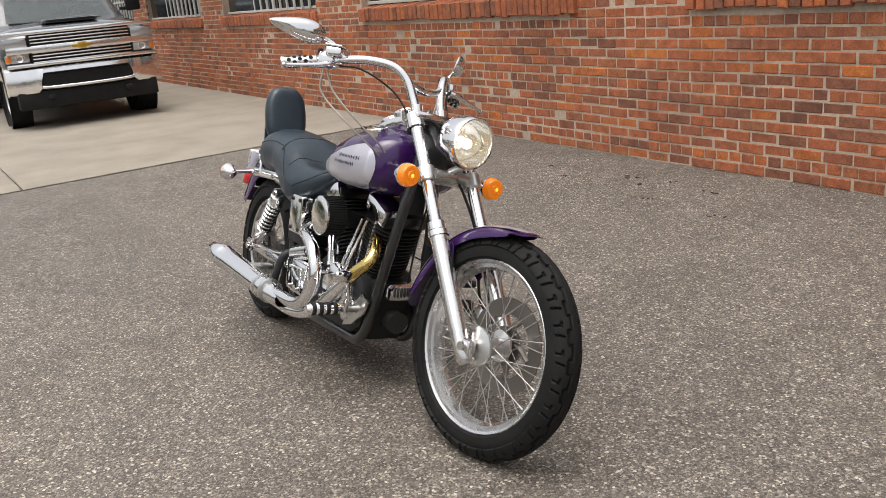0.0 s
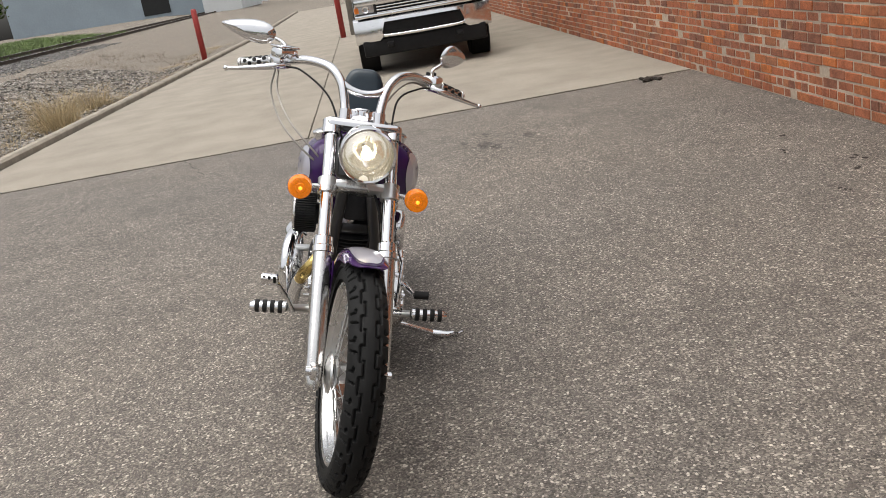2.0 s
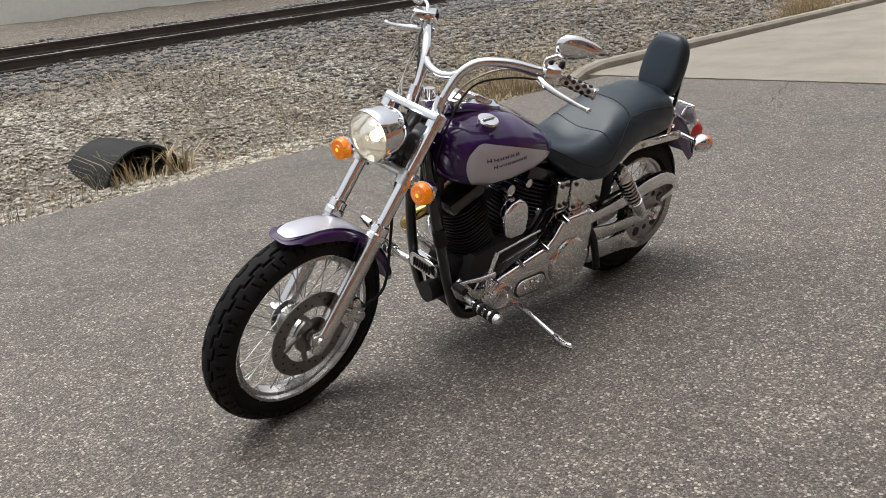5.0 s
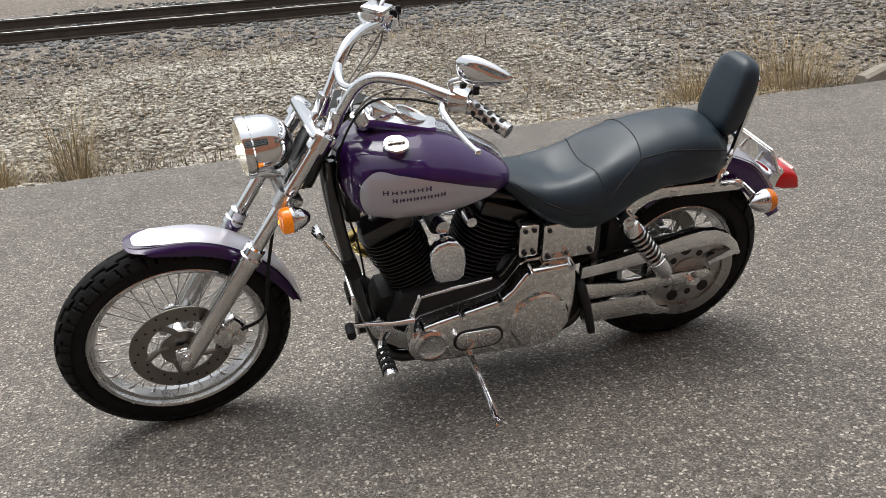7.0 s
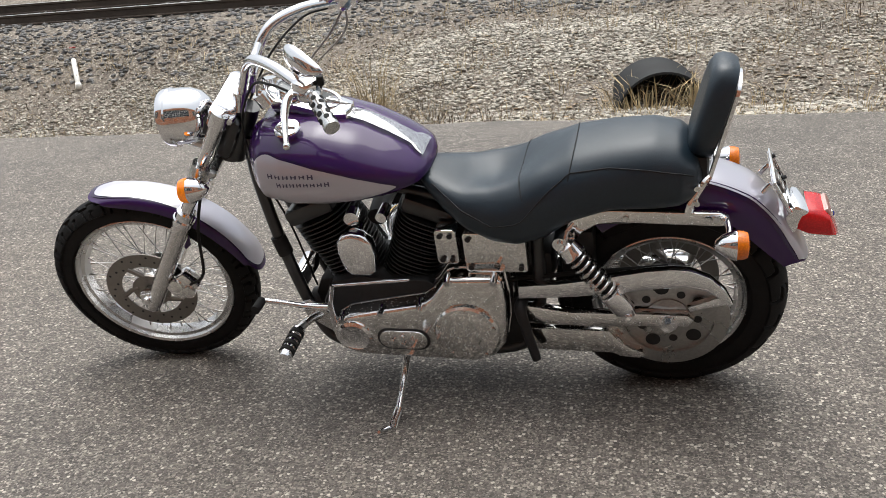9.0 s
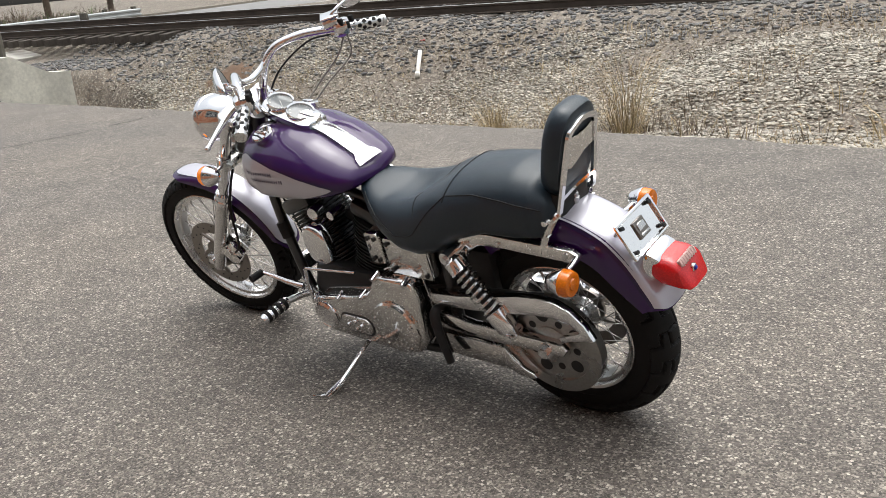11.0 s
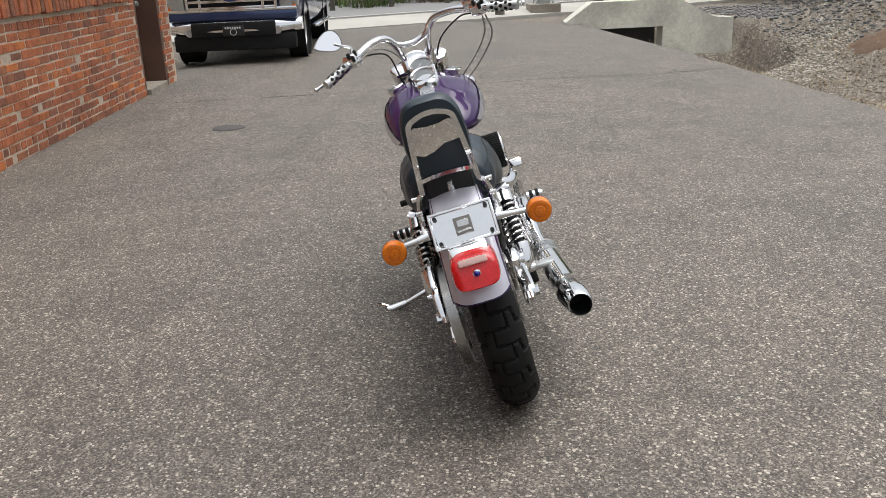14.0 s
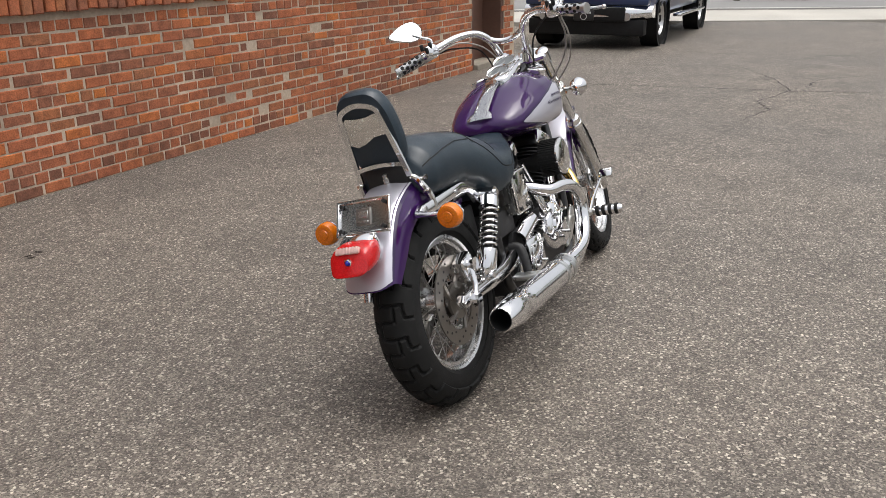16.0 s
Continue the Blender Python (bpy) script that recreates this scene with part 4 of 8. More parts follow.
# ---- far buildings, posts and greenery ----
def block(name, x0, x1, y0, y1, z0, h, mat, label, roof=ROOF_GREY, doors=(), wins=(), face="x"):
    """A far building: walls, roof slab, doors and windows on the face towards the lot."""
    b = tagged(empty(name), label, "building")
    bm = bmesh.new()
    box(bm, ((x0 + x1) / 2, (y0 + y1) / 2, z0 + h / 2 - 0.5), (x1 - x0, y1 - y0, h + 1.0), 0.02, seg=1)
    part("wall", bm, mat, b, smooth=False)
    bm = bmesh.new()
    box(bm, ((x0 + x1) / 2, (y0 + y1) / 2, z0 + h + 0.15), (x1 - x0 + 0.6, y1 - y0 + 0.6, 0.3), 0.02, seg=1)
    part("roof", bm, roof, b, smooth=False)
    for kind, items, m in (("door", doors, BROWN_DOOR if face == "y" else DARK_OPEN), ("window", wins, WIN_GLASS)):
        for u0, u1, v0, v1 in items:
            bm = bmesh.new()
            if face == "x":
                box(bm, (x1 + 0.02, (u0 + u1) / 2, z0 + (v0 + v1) / 2), (0.1, u1 - u0, v1 - v0), 0.01, seg=1)
            else:
                box(bm, ((u0 + u1) / 2, y1 + 0.02, z0 + (v0 + v1) / 2), (u1 - u0, 0.1, v1 - v0), 0.01, seg=1)
            part(kind, bm, m, b, smooth=False)
    return b


block("warehouse", -140, -115, -42, -17.8, 1.4, 8, BLUEGREY, "long blue-grey clad warehouse with dark doors", doors=((-25.4, -22.0, 0, 4.0),), wins=((-20.6, -19.0, 1.6, 4.4),))
block("white_workshop", -140, -113, -17.6, -12.8, 1.4, 7, WHITE_CLAD, "white clad workshop with narrow slot windows", wins=tuple((-17.2 + 0.85 * k, -16.8 + 0.85 * k, 1.0, 3.6) for k in range(5)))
block("far_shed", -230, -200, -24, -8, 1.4, 7, WHITE_CLAD, "pale distant industrial shed", wins=((-20, -18, 1, 4),))
block("far_hall", -240, -215, -6, 6, 1.4, 6, TAN_CLAD, "tan distant hall with one window", wins=((-3, -1, 1, 3),))
block("painted_brick_store", -17.6, -3.0, -27, -19.2, 0.85, 5, WALLPAINT, "off-white painted masonry store beside the tracks", doors=((-11.15, -9.75, 0.2, 2.6),), face="y")
block("far_house", 62, 72, -8, 3, 0.4, 4.5, WHITE_CLAD, "pale distant house with dark roof", wins=((-5, -3.6, 1, 2.6), (-1, 0.4, 1, 2.6)))
block("tan_house", 58, 66, -22, -12, 0.4, 4.5, TAN_CLAD, "tan distant house with dark roof", wins=((-20, -18.8, 1, 2.6), (-15.5, -14.2, 1, 2.6)))
block("long_garage", 75, 85, 6, 30, 0.4, 5, BLUEGREY, "grey distant garage building", wins=((12, 15, 1, 3),))

for x, y, h, r in ((-20.5, -3.78, 1.36, 0.075), (-20.6, -0.02, 1.75, 0.075)):
    bm = bmesh.new()
    tube(bm, [(0, 0, -0.1), (0, 0, h), (0, 0, h + 0.03)], [r, r, r * 0.6], 14)
    o = tagged(obj("bollard", bm, RED_PAINT, smooth=True), "faded red steel pipe bollard by the kerb", "bollard", "red bollards")
    o.location = (x, y, 0)
bm = bmesh.new()
tube(bm, [(-21.2, 0.35, -0.1), (-21.2, 0.36, 0.7), (-21.25, 0.35, 1.45)], [0.17, 0.16, 0.15], 12)
tagged(obj("wooden_stump_post", bm, TIMBER), "thick weathered wooden post with peeling bark", "post")
bm = bmesh.new()
box(bm, (-22.6, 1.2, 0.85), (1.6, 1.4, 1.5), 0.05)
bin_ = tagged(obj("dumpster", bm, DARK_OPEN), "black steel dumpster behind the truck", "dumpster")
bm = bmesh.new()
box(bm, (-22.6, 1.2, 1.64), (1.7, 1.5, 0.08), 0.02)
part("lid", bm, ROOF_GREY, bin_)
bm = bmesh.new()
lathe(bm, (-20.3, -20.9, 1.15), (0, 0, 1), [(0, 0.2), (0, 0.26), (0.5, 0.34), (0.55, 0.36), (0.55, 0.3)], 20)
tagged(obj("feed_tub", bm, material("navy_plastic", (0.02, 0.03, 0.06), 0.5, spread=0.2, scale=5)), "dark blue plastic tub by the bushes", "tub")
for x, y, h, r in ((-26, -22.3, 6, 0.16), (-21.5, -21.5, 5, 0.2), (-33, -23, 7, 0.14), (-30, -22.0, 5, 0.12), (-40, -24, 6, 0.18)):
    bm = bmesh.new()
    z0 = terrain(x, y) - 0.2
    tube(bm, [(x, y, z0), (x + 0.1, y, z0 + h * 0.5), (x - 0.1, y, z0 + h)], [r, r * 0.85, r * 0.7], 10)
    tagged(obj("utility_pole", bm, TIMBER), "plain grey wooden pole beyond the track", "pole", "poles beyond the track")


def crown(V, F, c, rad, n, leaf, r):
    for _ in range(n):
        d = Vector((r.gauss(0, 1), r.gauss(0, 1), r.gauss(0, 0.8)))
        p = Vector(c) + d.normalized() * rad * r.random() ** 0.45 * (0.75 + 0.35 * noise.noise(d.normalized() * 2.1 + Vector(c)))
        u = Vector((r.gauss(0, 1), r.gauss(0, 1), r.gauss(0, 1))).normalized() * leaf * r.uniform(0.6, 1.4)
        w = u.orthogonal().normalized() * leaf * r.uniform(0.35, 0.7)
        k = len(V)
        V += [tuple(p - u), tuple(p + w), tuple(p + u), tuple(p - w)]
        F.append((k, k + 1, k + 2, k + 3))


def tree(x, y, h, rad, leaf_mat, label, seed, z0=None, leaf=0.12, count=2600):
    r = random.Random(seed)
    z0 = terrain(x, y) - 0.05 if z0 is None else z0
    t = tagged(empty("tree", pose(x, y, z0)), label, "tree")
    bm = bmesh.new()
    tube(bm, [(0, 0, -0.2), (0.05, 0.02, h * 0.3), (-0.05, 0.08, h * 0.6), (0, 0, h * 0.85)], [0.05 * h * 0.5, 0.04 * h * 0.45, 0.03 * h * 0.4, 0.05], 10, smooth=3)
    tips = []
    for k in range(9):
        a = 2.4 * k + r.random()
        s = h * r.uniform(0.28, 0.65)
        tip = Vector((math.cos(a) * rad * r.uniform(0.5, 0.9), math.sin(a) * rad * r.uniform(0.5, 0.9), s + h * r.uniform(0.12, 0.3)))
        tube(bm, [(0, 0, s), tip * 0.5 + Vector((0, 0, s * 0.5 + 0.1)), tip], [0.03 * h * 0.3, 0.02 * h * 0.3, 0.01], 6)
        tips.append(tip)
    part("trunk", bm, BARK, t)
    V, F = [], []
    for tip in tips + [Vector((0, 0, h * 0.85)), Vector((0, 0, h * 0.7))]:
        crown(V, F, tip, rad * 0.45, count // 11, leaf, r)
    raw("crown", V, F, leaf_mat, t)
    return t


for k, (x, y, h, rad) in enumerate(((-30, -27, 7, 3.0), (-38, -26, 6, 2.6), (-24, -25.5, 4.5, 2.0), (-46, -27, 8, 3.2), (-56, -28, 7, 3), (-21, -23.5, 2.6, 1.5), (-29, -18.4, 3.4, 1.5), (-33, -18.8, 4.2, 1.8), (-38, -18.6, 3.2, 1.5), (-44, -19, 4.0, 1.9), (-17.5, -18.4, 3.2, 1.3))):
    tree(x, y, h, rad, BRUSH if k in (2, 8) else LEAF, "spindly roadside tree with thin spring leaves", k)
for k, (x, y, h, rad) in enumerate(((45, -14, 8, 3.2), (50, -3, 9, 3.6), (42, -24, 7, 3), (56, 10, 9, 3.6), (48, 20, 8, 3.4), (60, -30, 10, 4))):
    tree(x, y, h, rad, LEAF, "leafy green street tree", 40 + k, 0.3, 0.2)
GRASS_GREEN = material("bright_spring_grass", (0.13, 0.19, 0.06), 0.8, spread=0.3, scale=3, by_island=0.4)
blades("green_grass", [(tr.uniform(-62, -17), -17.2 + tr.uniform(-4.5, 1.6), 0.9, 0.3, 110, 0.8) for _ in range(260)], GRASS_GREEN, "patchy green grass beyond the track", "grass", 71, 0.012)
blades("brush_thicket", [(tr.uniform(-50, -19), -20.5 + tr.uniform(-2.5, 1.0), 0.7, 0.8, 80, 0.8) for _ in range(26)], BRUSH, "brown leafless brush beyond the track", "brush", 72, 0.012)


# ---- parked pickup trucks ----
TRUCK_BLACK = material("black_truck_plastic", (0.018, 0.018, 0.019), 0.55, spread=0.25, scale=20)
GLASS = material("tinted_car_glass", (0.05, 0.075, 0.078), 0.04, coat=1.0, spread=0.1, scale=2)
GLASS.node_tree.nodes["Principled BSDF"].inputs["Specular IOR Level"].default_value = 1.0
TCHROME = material("truck_chrome", (0.86, 0.86, 0.87), 0.14, metal=1.0, spread=0.05, scale=12)
LAMP = material("clear_headlamp_plastic", (0.5, 0.51, 0.52), 0.1, metal=0.5, spread=0.15, scale=30, coat=0.7)
T_AMBER = material("amber_marker", (0.75, 0.2, 0.02), 0.3, spread=0.1, scale=30)
T_RUBBER = material("truck_tyre_rubber", (0.02, 0.02, 0.02), 0.8, spread=0.3, scale=15, bump=0.4, bump_scale=60)
GOLD = material("gold_badge", (0.6, 0.4, 0.08), 0.3, metal=0.8, spread=0.1, scale=30)
BLUE_BADGE = material("blue_badge", (0.02, 0.05, 0.2), 0.3, spread=0.1, scale=30)
PLATE_DARK = material("dark_dealer_plate", (0.02, 0.02, 0.022), 0.4, spread=0.2, scale=20)
T_WHITE = material("white_plate_print", (0.7, 0.7, 0.7), 0.6, spread=0.1, scale=20)


def pickup(m, body_paint, label, style):
    """A pickup truck built facing +x, its front bumper at x = 0, standing on z = 0."""
    T = tagged(empty("pickup_truck", m), label, "pickup truck")
    W = 2.03 if style == 0 else 1.98
    hz = 1.34 if style == 0 else 1.18
    bz0, bz1 = (0.50, 0.86) if style == 0 else (0.42, 0.66)
    bm = bmesh.new()
    # lower body and hood as one shell of cross-sections
    rings = []
    for x, w, z0, zt in ((-0.12, W * 0.94, 0.62, hz - 0.1), (-0.2, W * 0.965, 0.55, hz - 0.03), (-0.6, W * 0.985, 0.6, hz + 0.03), (-1.5, W, 0.6, hz + 0.08), (-1.65, W, 0.5, hz + 0.09), (-4.2, W, 0.5, hz + 0.09), (-6.0, W, 0.55, hz + 0.09)):
        h = w / 2
        rings.append([bm.verts.new((x, y, z)) for y, z in ((-h * 0.95, z0), (-h, z0 + 0.1), (-h, zt - 0.2), (-h * 0.93, zt - 0.04), (-h * 0.8, zt), (-h * 0.35, zt + 0.025), (h * 0.35, zt + 0.025), (h * 0.8, zt), (h * 0.93, zt - 0.04), (h, zt - 0.2), (h, z0 + 0.1), (h * 0.95, z0))])
    skin(bm, rings)
    bmesh.ops.recalc_face_normals(bm, faces=bm.faces[:])
    part("body", bm, body_paint, T)
    bm = bmesh.new()
    rings = []
    for z, xa, xb, w in ((hz + 0.06, -1.45, -3.95, W * 0.96), (hz + 0.35, -1.85, -3.95, W * 0.88), (hz + 0.62, -2.2, -3.9, W * 0.78), (hz + 0.68, -2.45, -3.75, W * 0.7)):
        rings.append([bm.verts.new((x, y * w / 2, z)) for x, y in ((xa, -0.8), (xa - 0.12, -1), (xb + 0.1, -1), (xb, -0.9), (xb, 0.9), (xb + 0.1, 1), (xa - 0.12, 1), (xa, 0.8), (xa + 0.06, 0.3), (xa + 0.06, -0.3))])
    skin(bm, rings)
    bmesh.ops.recalc_face_normals(bm, faces=bm.faces[:])
    part("cab", bm, body_paint, T)
    bm = bmesh.new()
    q = [(-1.42, -0.74, hz + 0.1), (-1.42, 0.74, hz + 0.1), (-2.14, 0.62, hz + 0.6), (-2.14, -0.62, hz + 0.6)]
    vs = [bm.verts.new((x + 0.09, y, z)) for x, y, z in q]
    bm.faces.new(vs)
    r = bmesh.ops.solidify(bm, geom=bm.faces[:], thickness=0.02)
    part("windshield", bm, GLASS, T, "dark reflecting windshield", False)
    for s in (1, -1):
        for xa, xb in ((-2.05, -2.75), (-2.85, -3.7)):
            bm = bmesh.new()
            vs = [bm.verts.new(c) for c in ((xa, s * W * 0.475, hz + 0.14), (xb, s * W * 0.475, hz + 0.14), (xb, s * W * 0.41, hz + 0.55), (xa - 0.25, s * W * 0.41, hz + 0.55))]
            bm.faces.new(vs)
            bmesh.ops.solidify(bm, geom=bm.faces[:], thickness=0.012)
            part("side_window", bm, GLASS, T, smooth=False)
    # bumper
    bm = bmesh.new()
    rings = []
    for y in np.linspace(-1, 1, 41):
        bow = -0.13 * abs(y) ** 4
        x = 0.0 + bow
        zz0, zz1 = bz0 + 0.05 * abs(y) ** 3, bz1
        if style == 0:
            zz0 = 0.73 - 0.25 * smoothstep(0.55, 0.62, abs(y))
        rings.append([bm.verts.new((x + dx, y * (W / 2 + 0.015), z)) for dx, z in ((-0.03, zz0), (0.03, zz0 + 0.03), (0.045, zz0 + (zz1 - zz0) * 0.3), (0.036, zz0 + (zz1 - zz0) * 0.62), (0.012, zz1 - 0.04), (-0.06, zz1), (-0.18, zz1), (-0.18, zz0))])
    skin(bm, rings)
    bmesh.ops.recalc_face_normals(bm, faces=bm.faces[:])
    bump = part("front_bumper", bm, TCHROME, T, "wide chrome front bumper")
    bm = bmesh.new()
    if style == 0:
        box(bm, (-0.06, 0, 0.645), (0.12, W * 0.6, 0.2), 0.012)
    else:
        box(bm, (0.012, 0, 0.52), (0.06, 1.26, 0.21), 0.02)
    part("bumper_opening", bm, TRUCK_BLACK, bump, "black bumper opening")
    bm = bmesh.new()
    box(bm, (-0.12, 0, bz0 - 0.09), (0.2, W * 0.92, 0.24), 0.03)
    part("lower_valance", bm, TRUCK_BLACK, T, "black plastic lower valance")
    if style == 0:
        bm = bmesh.new()
        tube(bm, [(-0.02, -0.62, 0.58), (0.005, -0.5, 0.565), (0.02, 0, 0.56), (0.005, 0.5, 0.565), (-0.02, 0.62, 0.58)], 0.026, 10, smooth=4)
        part("bumper_lip", bm, TCHROME, bump, "thin chrome lip under the bumper opening")
        for s in (1, -1):
            bm = bmesh.new()
            box(bm, (0.0, s * 0.52, 0.44), (0.1, 0.1, 0.07), 0.015)
            part("tow_hook", bm, TRUCK_BLACK, bump)
    # grille
    g0, g1 = (bz1 + 0.02, hz - 0.06) if style == 0 else (0.80, 1.15)
    if style == 1:
        bm = bmesh.new()
        box(bm, (-0.1, 0, 0.715), (0.2, W * 0.97, 0.13), 0.03)
        part("front_fascia", bm, body_paint, T, "dark blue painted strip over the bumper")
    bm = bmesh.new()
    box(bm, (-0.1, 0, (g0 + g1) / 2), (0.12, W * 0.66, g1 - g0), 0.02)
    grille = part("grille", bm, TRUCK_BLACK, T, "chrome barred radiator grille")
    n_b = 9 if style == 0 else 4
    for k in range(n_b):
        z = g0 + 0.03 + (g1 - g0 - 0.06) * k / (n_b - 1)
        big = style == 0 and k == n_b // 2
        bm = bmesh.new()
        box(bm, (-0.02, 0, z), (0.07 if big else 0.04, W * (0.95 if big else 0.64), 0.085 if big else (0.02 if style == 0 else 0.042)), 0.008)
        part("grille_bar", bm, TCHROME, grille)
    for z, w in ((g1 + 0.02, 0.97), (g0, 0.97)):
        bm = bmesh.new()
        box(bm, (-0.05, 0, z), (0.1, W * w, 0.055), 0.02)
        part("grille_surround", bm, TCHROME, grille)
    bm = bmesh.new()
    if style == 0:
        box(bm, (0.03, 0, (g0 + g1) / 2), (0.03, 0.26, 0.045), 0.008)
        box(bm, (0.032, 0, (g0 + g1) / 2), (0.034, 0.11, 0.09), 0.008)
        part("badge", bm, GOLD, grille, "plain gold badge shape")
    else:
        lathe(bm, (0.0, 0, (g0 + g1) / 2), (1, 0, 0), [(0, 0.13), (0.02, 0.13), (0.03, 0.11), (0.03, 0.001)], 32)
        bmesh.ops.scale(bm, vec=(1, 1, 0.42), space=Matrix.Translation((0, 0, -(g0 + g1) / 2)), verts=bm.verts[:])
        part("badge", bm, BLUE_BADGE, grille, "plain blue oval badge shape")
        for s in (0.33, -0.33, 0.235, -0.235):
            bm = bmesh.new()
            box(bm, (-0.03, s * W, (g0 + g1) / 2), (0.08, 0.05, g1 - g0), 0.02)
            part("grille_surround", bm, TCHROME, grille)
    for s in (1, -1):
        bm = bmesh.new()
        if style == 0:
            box(bm, (-0.12, s * W * 0.41, (g0 + g1) / 2 + 0.1), (0.16, 0.30, 0.13), 0.025)
            box(bm, (-0.12, s * W * 0.41, (g0 + g1) / 2 - 0.1), (0.16, 0.30, 0.12), 0.025)
        else:
            box(bm, (-0.14, s * W * 0.425, (g0 + g1) / 2 + 0.01), (0.22, 0.29, g1 - g0), 0.04)
        hl = part("headlight", bm, LAMP, T, "clear headlight cluster")
        bm = bmesh.new()
        z = (g0 + g1) / 2 - (0.1 if style == 0 else 0.12)
        box(bm, (-0.1, s * W * 0.465, z), (0.14, 0.07, 0.09), 0.02)
        part("marker_lens", bm, T_AMBER, hl, "amber side marker")
        bm = bmesh.new()
        lathe(bm, (-0.035, s * W * 0.4, (g0 + g1) / 2 - (0.1 if style == 0 else -0.02)), (1, 0, 0), [(-0.02, 0.05), (0.0, 0.052), (0.004, 0.046), (-0.012, 0.02), (-0.014, 0.001)], 24)
        part("lamp_ring", bm, TCHROME, hl)
        # fog lamp
        if style == 1:
            bm = bmesh.new()
            lathe(bm, (0.0, s * W * 0.33, 0.49), (1, 0, 0), [(0, 0.062), (0.03, 0.06), (0.032, 0.05), (0.025, 0.001)], 24)
            part("fog_lamp", bm, LAMP, bump)
            bm = bmesh.new()
            box(bm, (-2.9, s * (W / 2 + 0.06), 0.42), (2.3, 0.14, 0.05), 0.02)
            part("running_board", bm, TCHROME, T, "bright side running board")
        # mirrors
        bm = bmesh.new()
        box(bm, (-1.75, s * (W / 2 + 0.17), hz + 0.3), (0.12, 0.22, 0.32), 0.03)
        box(bm, (-1.75, s * (W / 2 + 0.03), hz + 0.18), (0.06, 0.12, 0.05), 0.01)
        part("side_mirror", bm, TRUCK_BLACK, T)
    if style == 0:
        bm = bmesh.new()
        box(bm, (-0.75, 0, hz + 0.085), (0.55, 0.75, 0.05), 0.02)
        part("hood_scoop", bm, body_paint, T)
        bm = bmesh.new()
        box(bm, (-0.5, 0, hz + 0.09), (0.06, 0.66, 0.035), 0.01)
        part("scoop_mouth", bm, TRUCK_BLACK, T)
    else:
        bm = bmesh.new()
        box(bm, (0.045, 0.0, 0.50), (0.015, 0.32, 0.15), 0.01)
        pl = part("front_plate", bm, PLATE_DARK, T, "dark dealer plate with pale bars")
        bm = bmesh.new()
        for k in range(7):
            box(bm, (0.055, -0.11 + 0.035 * k, 0.545), (0.006, 0.022, 0.028), 0)
        lathe(bm, (0.054, 0, 0.485), (1, 0, 0), [(0, 0.05), (0.004, 0.05), (0.004, 0.042)], 24)
        part("plate_print", bm, T_WHITE, T, "")
    # wheels
    base = 0.42 if style == 0 else 0.40
    for wx in (-0.98, -0.98 - (3.9 if style == 0 else 3.5)):
        for s in (1, -1):
            yw = s * (W / 2 - 0.16)
            bm = bmesh.new()
            lathe(bm, (wx, yw, base), (0, s, 0), [(-0.13, base * 0.6), (-0.13, base * 0.93), (-0.1, base), (0.1, base), (0.13, base * 0.93), (0.14, base * 0.7), (0.12, base * 0.62)], 40)
            w_ = part("wheel", bm, T_RUBBER, T, "black all-terrain tyre on a bright rim")
            bm = bmesh.new()
            lathe(bm, (wx, yw, base), (0, s, 0), [(-0.1, base * 0.61), (0.1, base * 0.62), (0.12, base * 0.6), (0.06, base * 0.5), (0.05, base * 0.24), (0.08, base * 0.2), (0.085, 0.002)], 32)
            part("rim", bm, ALU_RIM, w_, "bright alloy rim")
            bm = bmesh.new()
            for k in range(6):
                a = 2 * math.pi * k / 6
                c = Vector((wx + math.cos(a) * base * 0.4, yw + s * 0.075, base + math.sin(a) * base * 0.4))
                box(bm, c, (0.07, 0.03, 0.11), 0.015, Matrix.Rotation(-a, 3, "Y"))
            part("rim_slot", bm, TRUCK_BLACK, w_)
            bm = bmesh.new()
            lathe(bm, (wx, s * (W / 2 - 0.28), base + 0.02), (0, s, 0), [(0, base * 1.12), (0.27, base * 1.12), (0.27, base * 1.18), (0.285, base * 1.2), (0.285, base * 1.1)], 40)
            part("wheel_arch", bm, TRUCK_BLACK, T)
    bm = bmesh.new()
    box(bm, (-2.6, 0, 0.42), (4.8, 1.2, 0.2), 0.03)
    cyl(bm, (-0.98, -0.8, base), (-0.98, 0.8, base), 0.06)
    part("chassis", bm, TRUCK_BLACK, T)
    return T


ALU_RIM = material("alloy_wheel", (0.6, 0.6, 0.6), 0.3, metal=0.9, spread=0.1, scale=10)
T_SILVER = material("graphite_grey_truck_paint", (0.10, 0.105, 0.11), 0.2, metal=0.5, spread=0.05, scale=500, coat=1.0)
T_BLUE = material("dark_blue_truck_paint", (0.013, 0.033, 0.115), 0.3, metal=0.3, spread=0.05, scale=500, coat=1.0)
pickup(pose(-9.35, 1.3, 0.0, 0, 0, -1.5), T_SILVER, "graphite grey heavy-duty pickup truck with chrome bumper on the apron", 0)
pickup(pose(11.05, 2.57, 0.0, 0, 0, 178.5), T_BLUE, "dark blue pickup truck parked beyond the wall", 1)

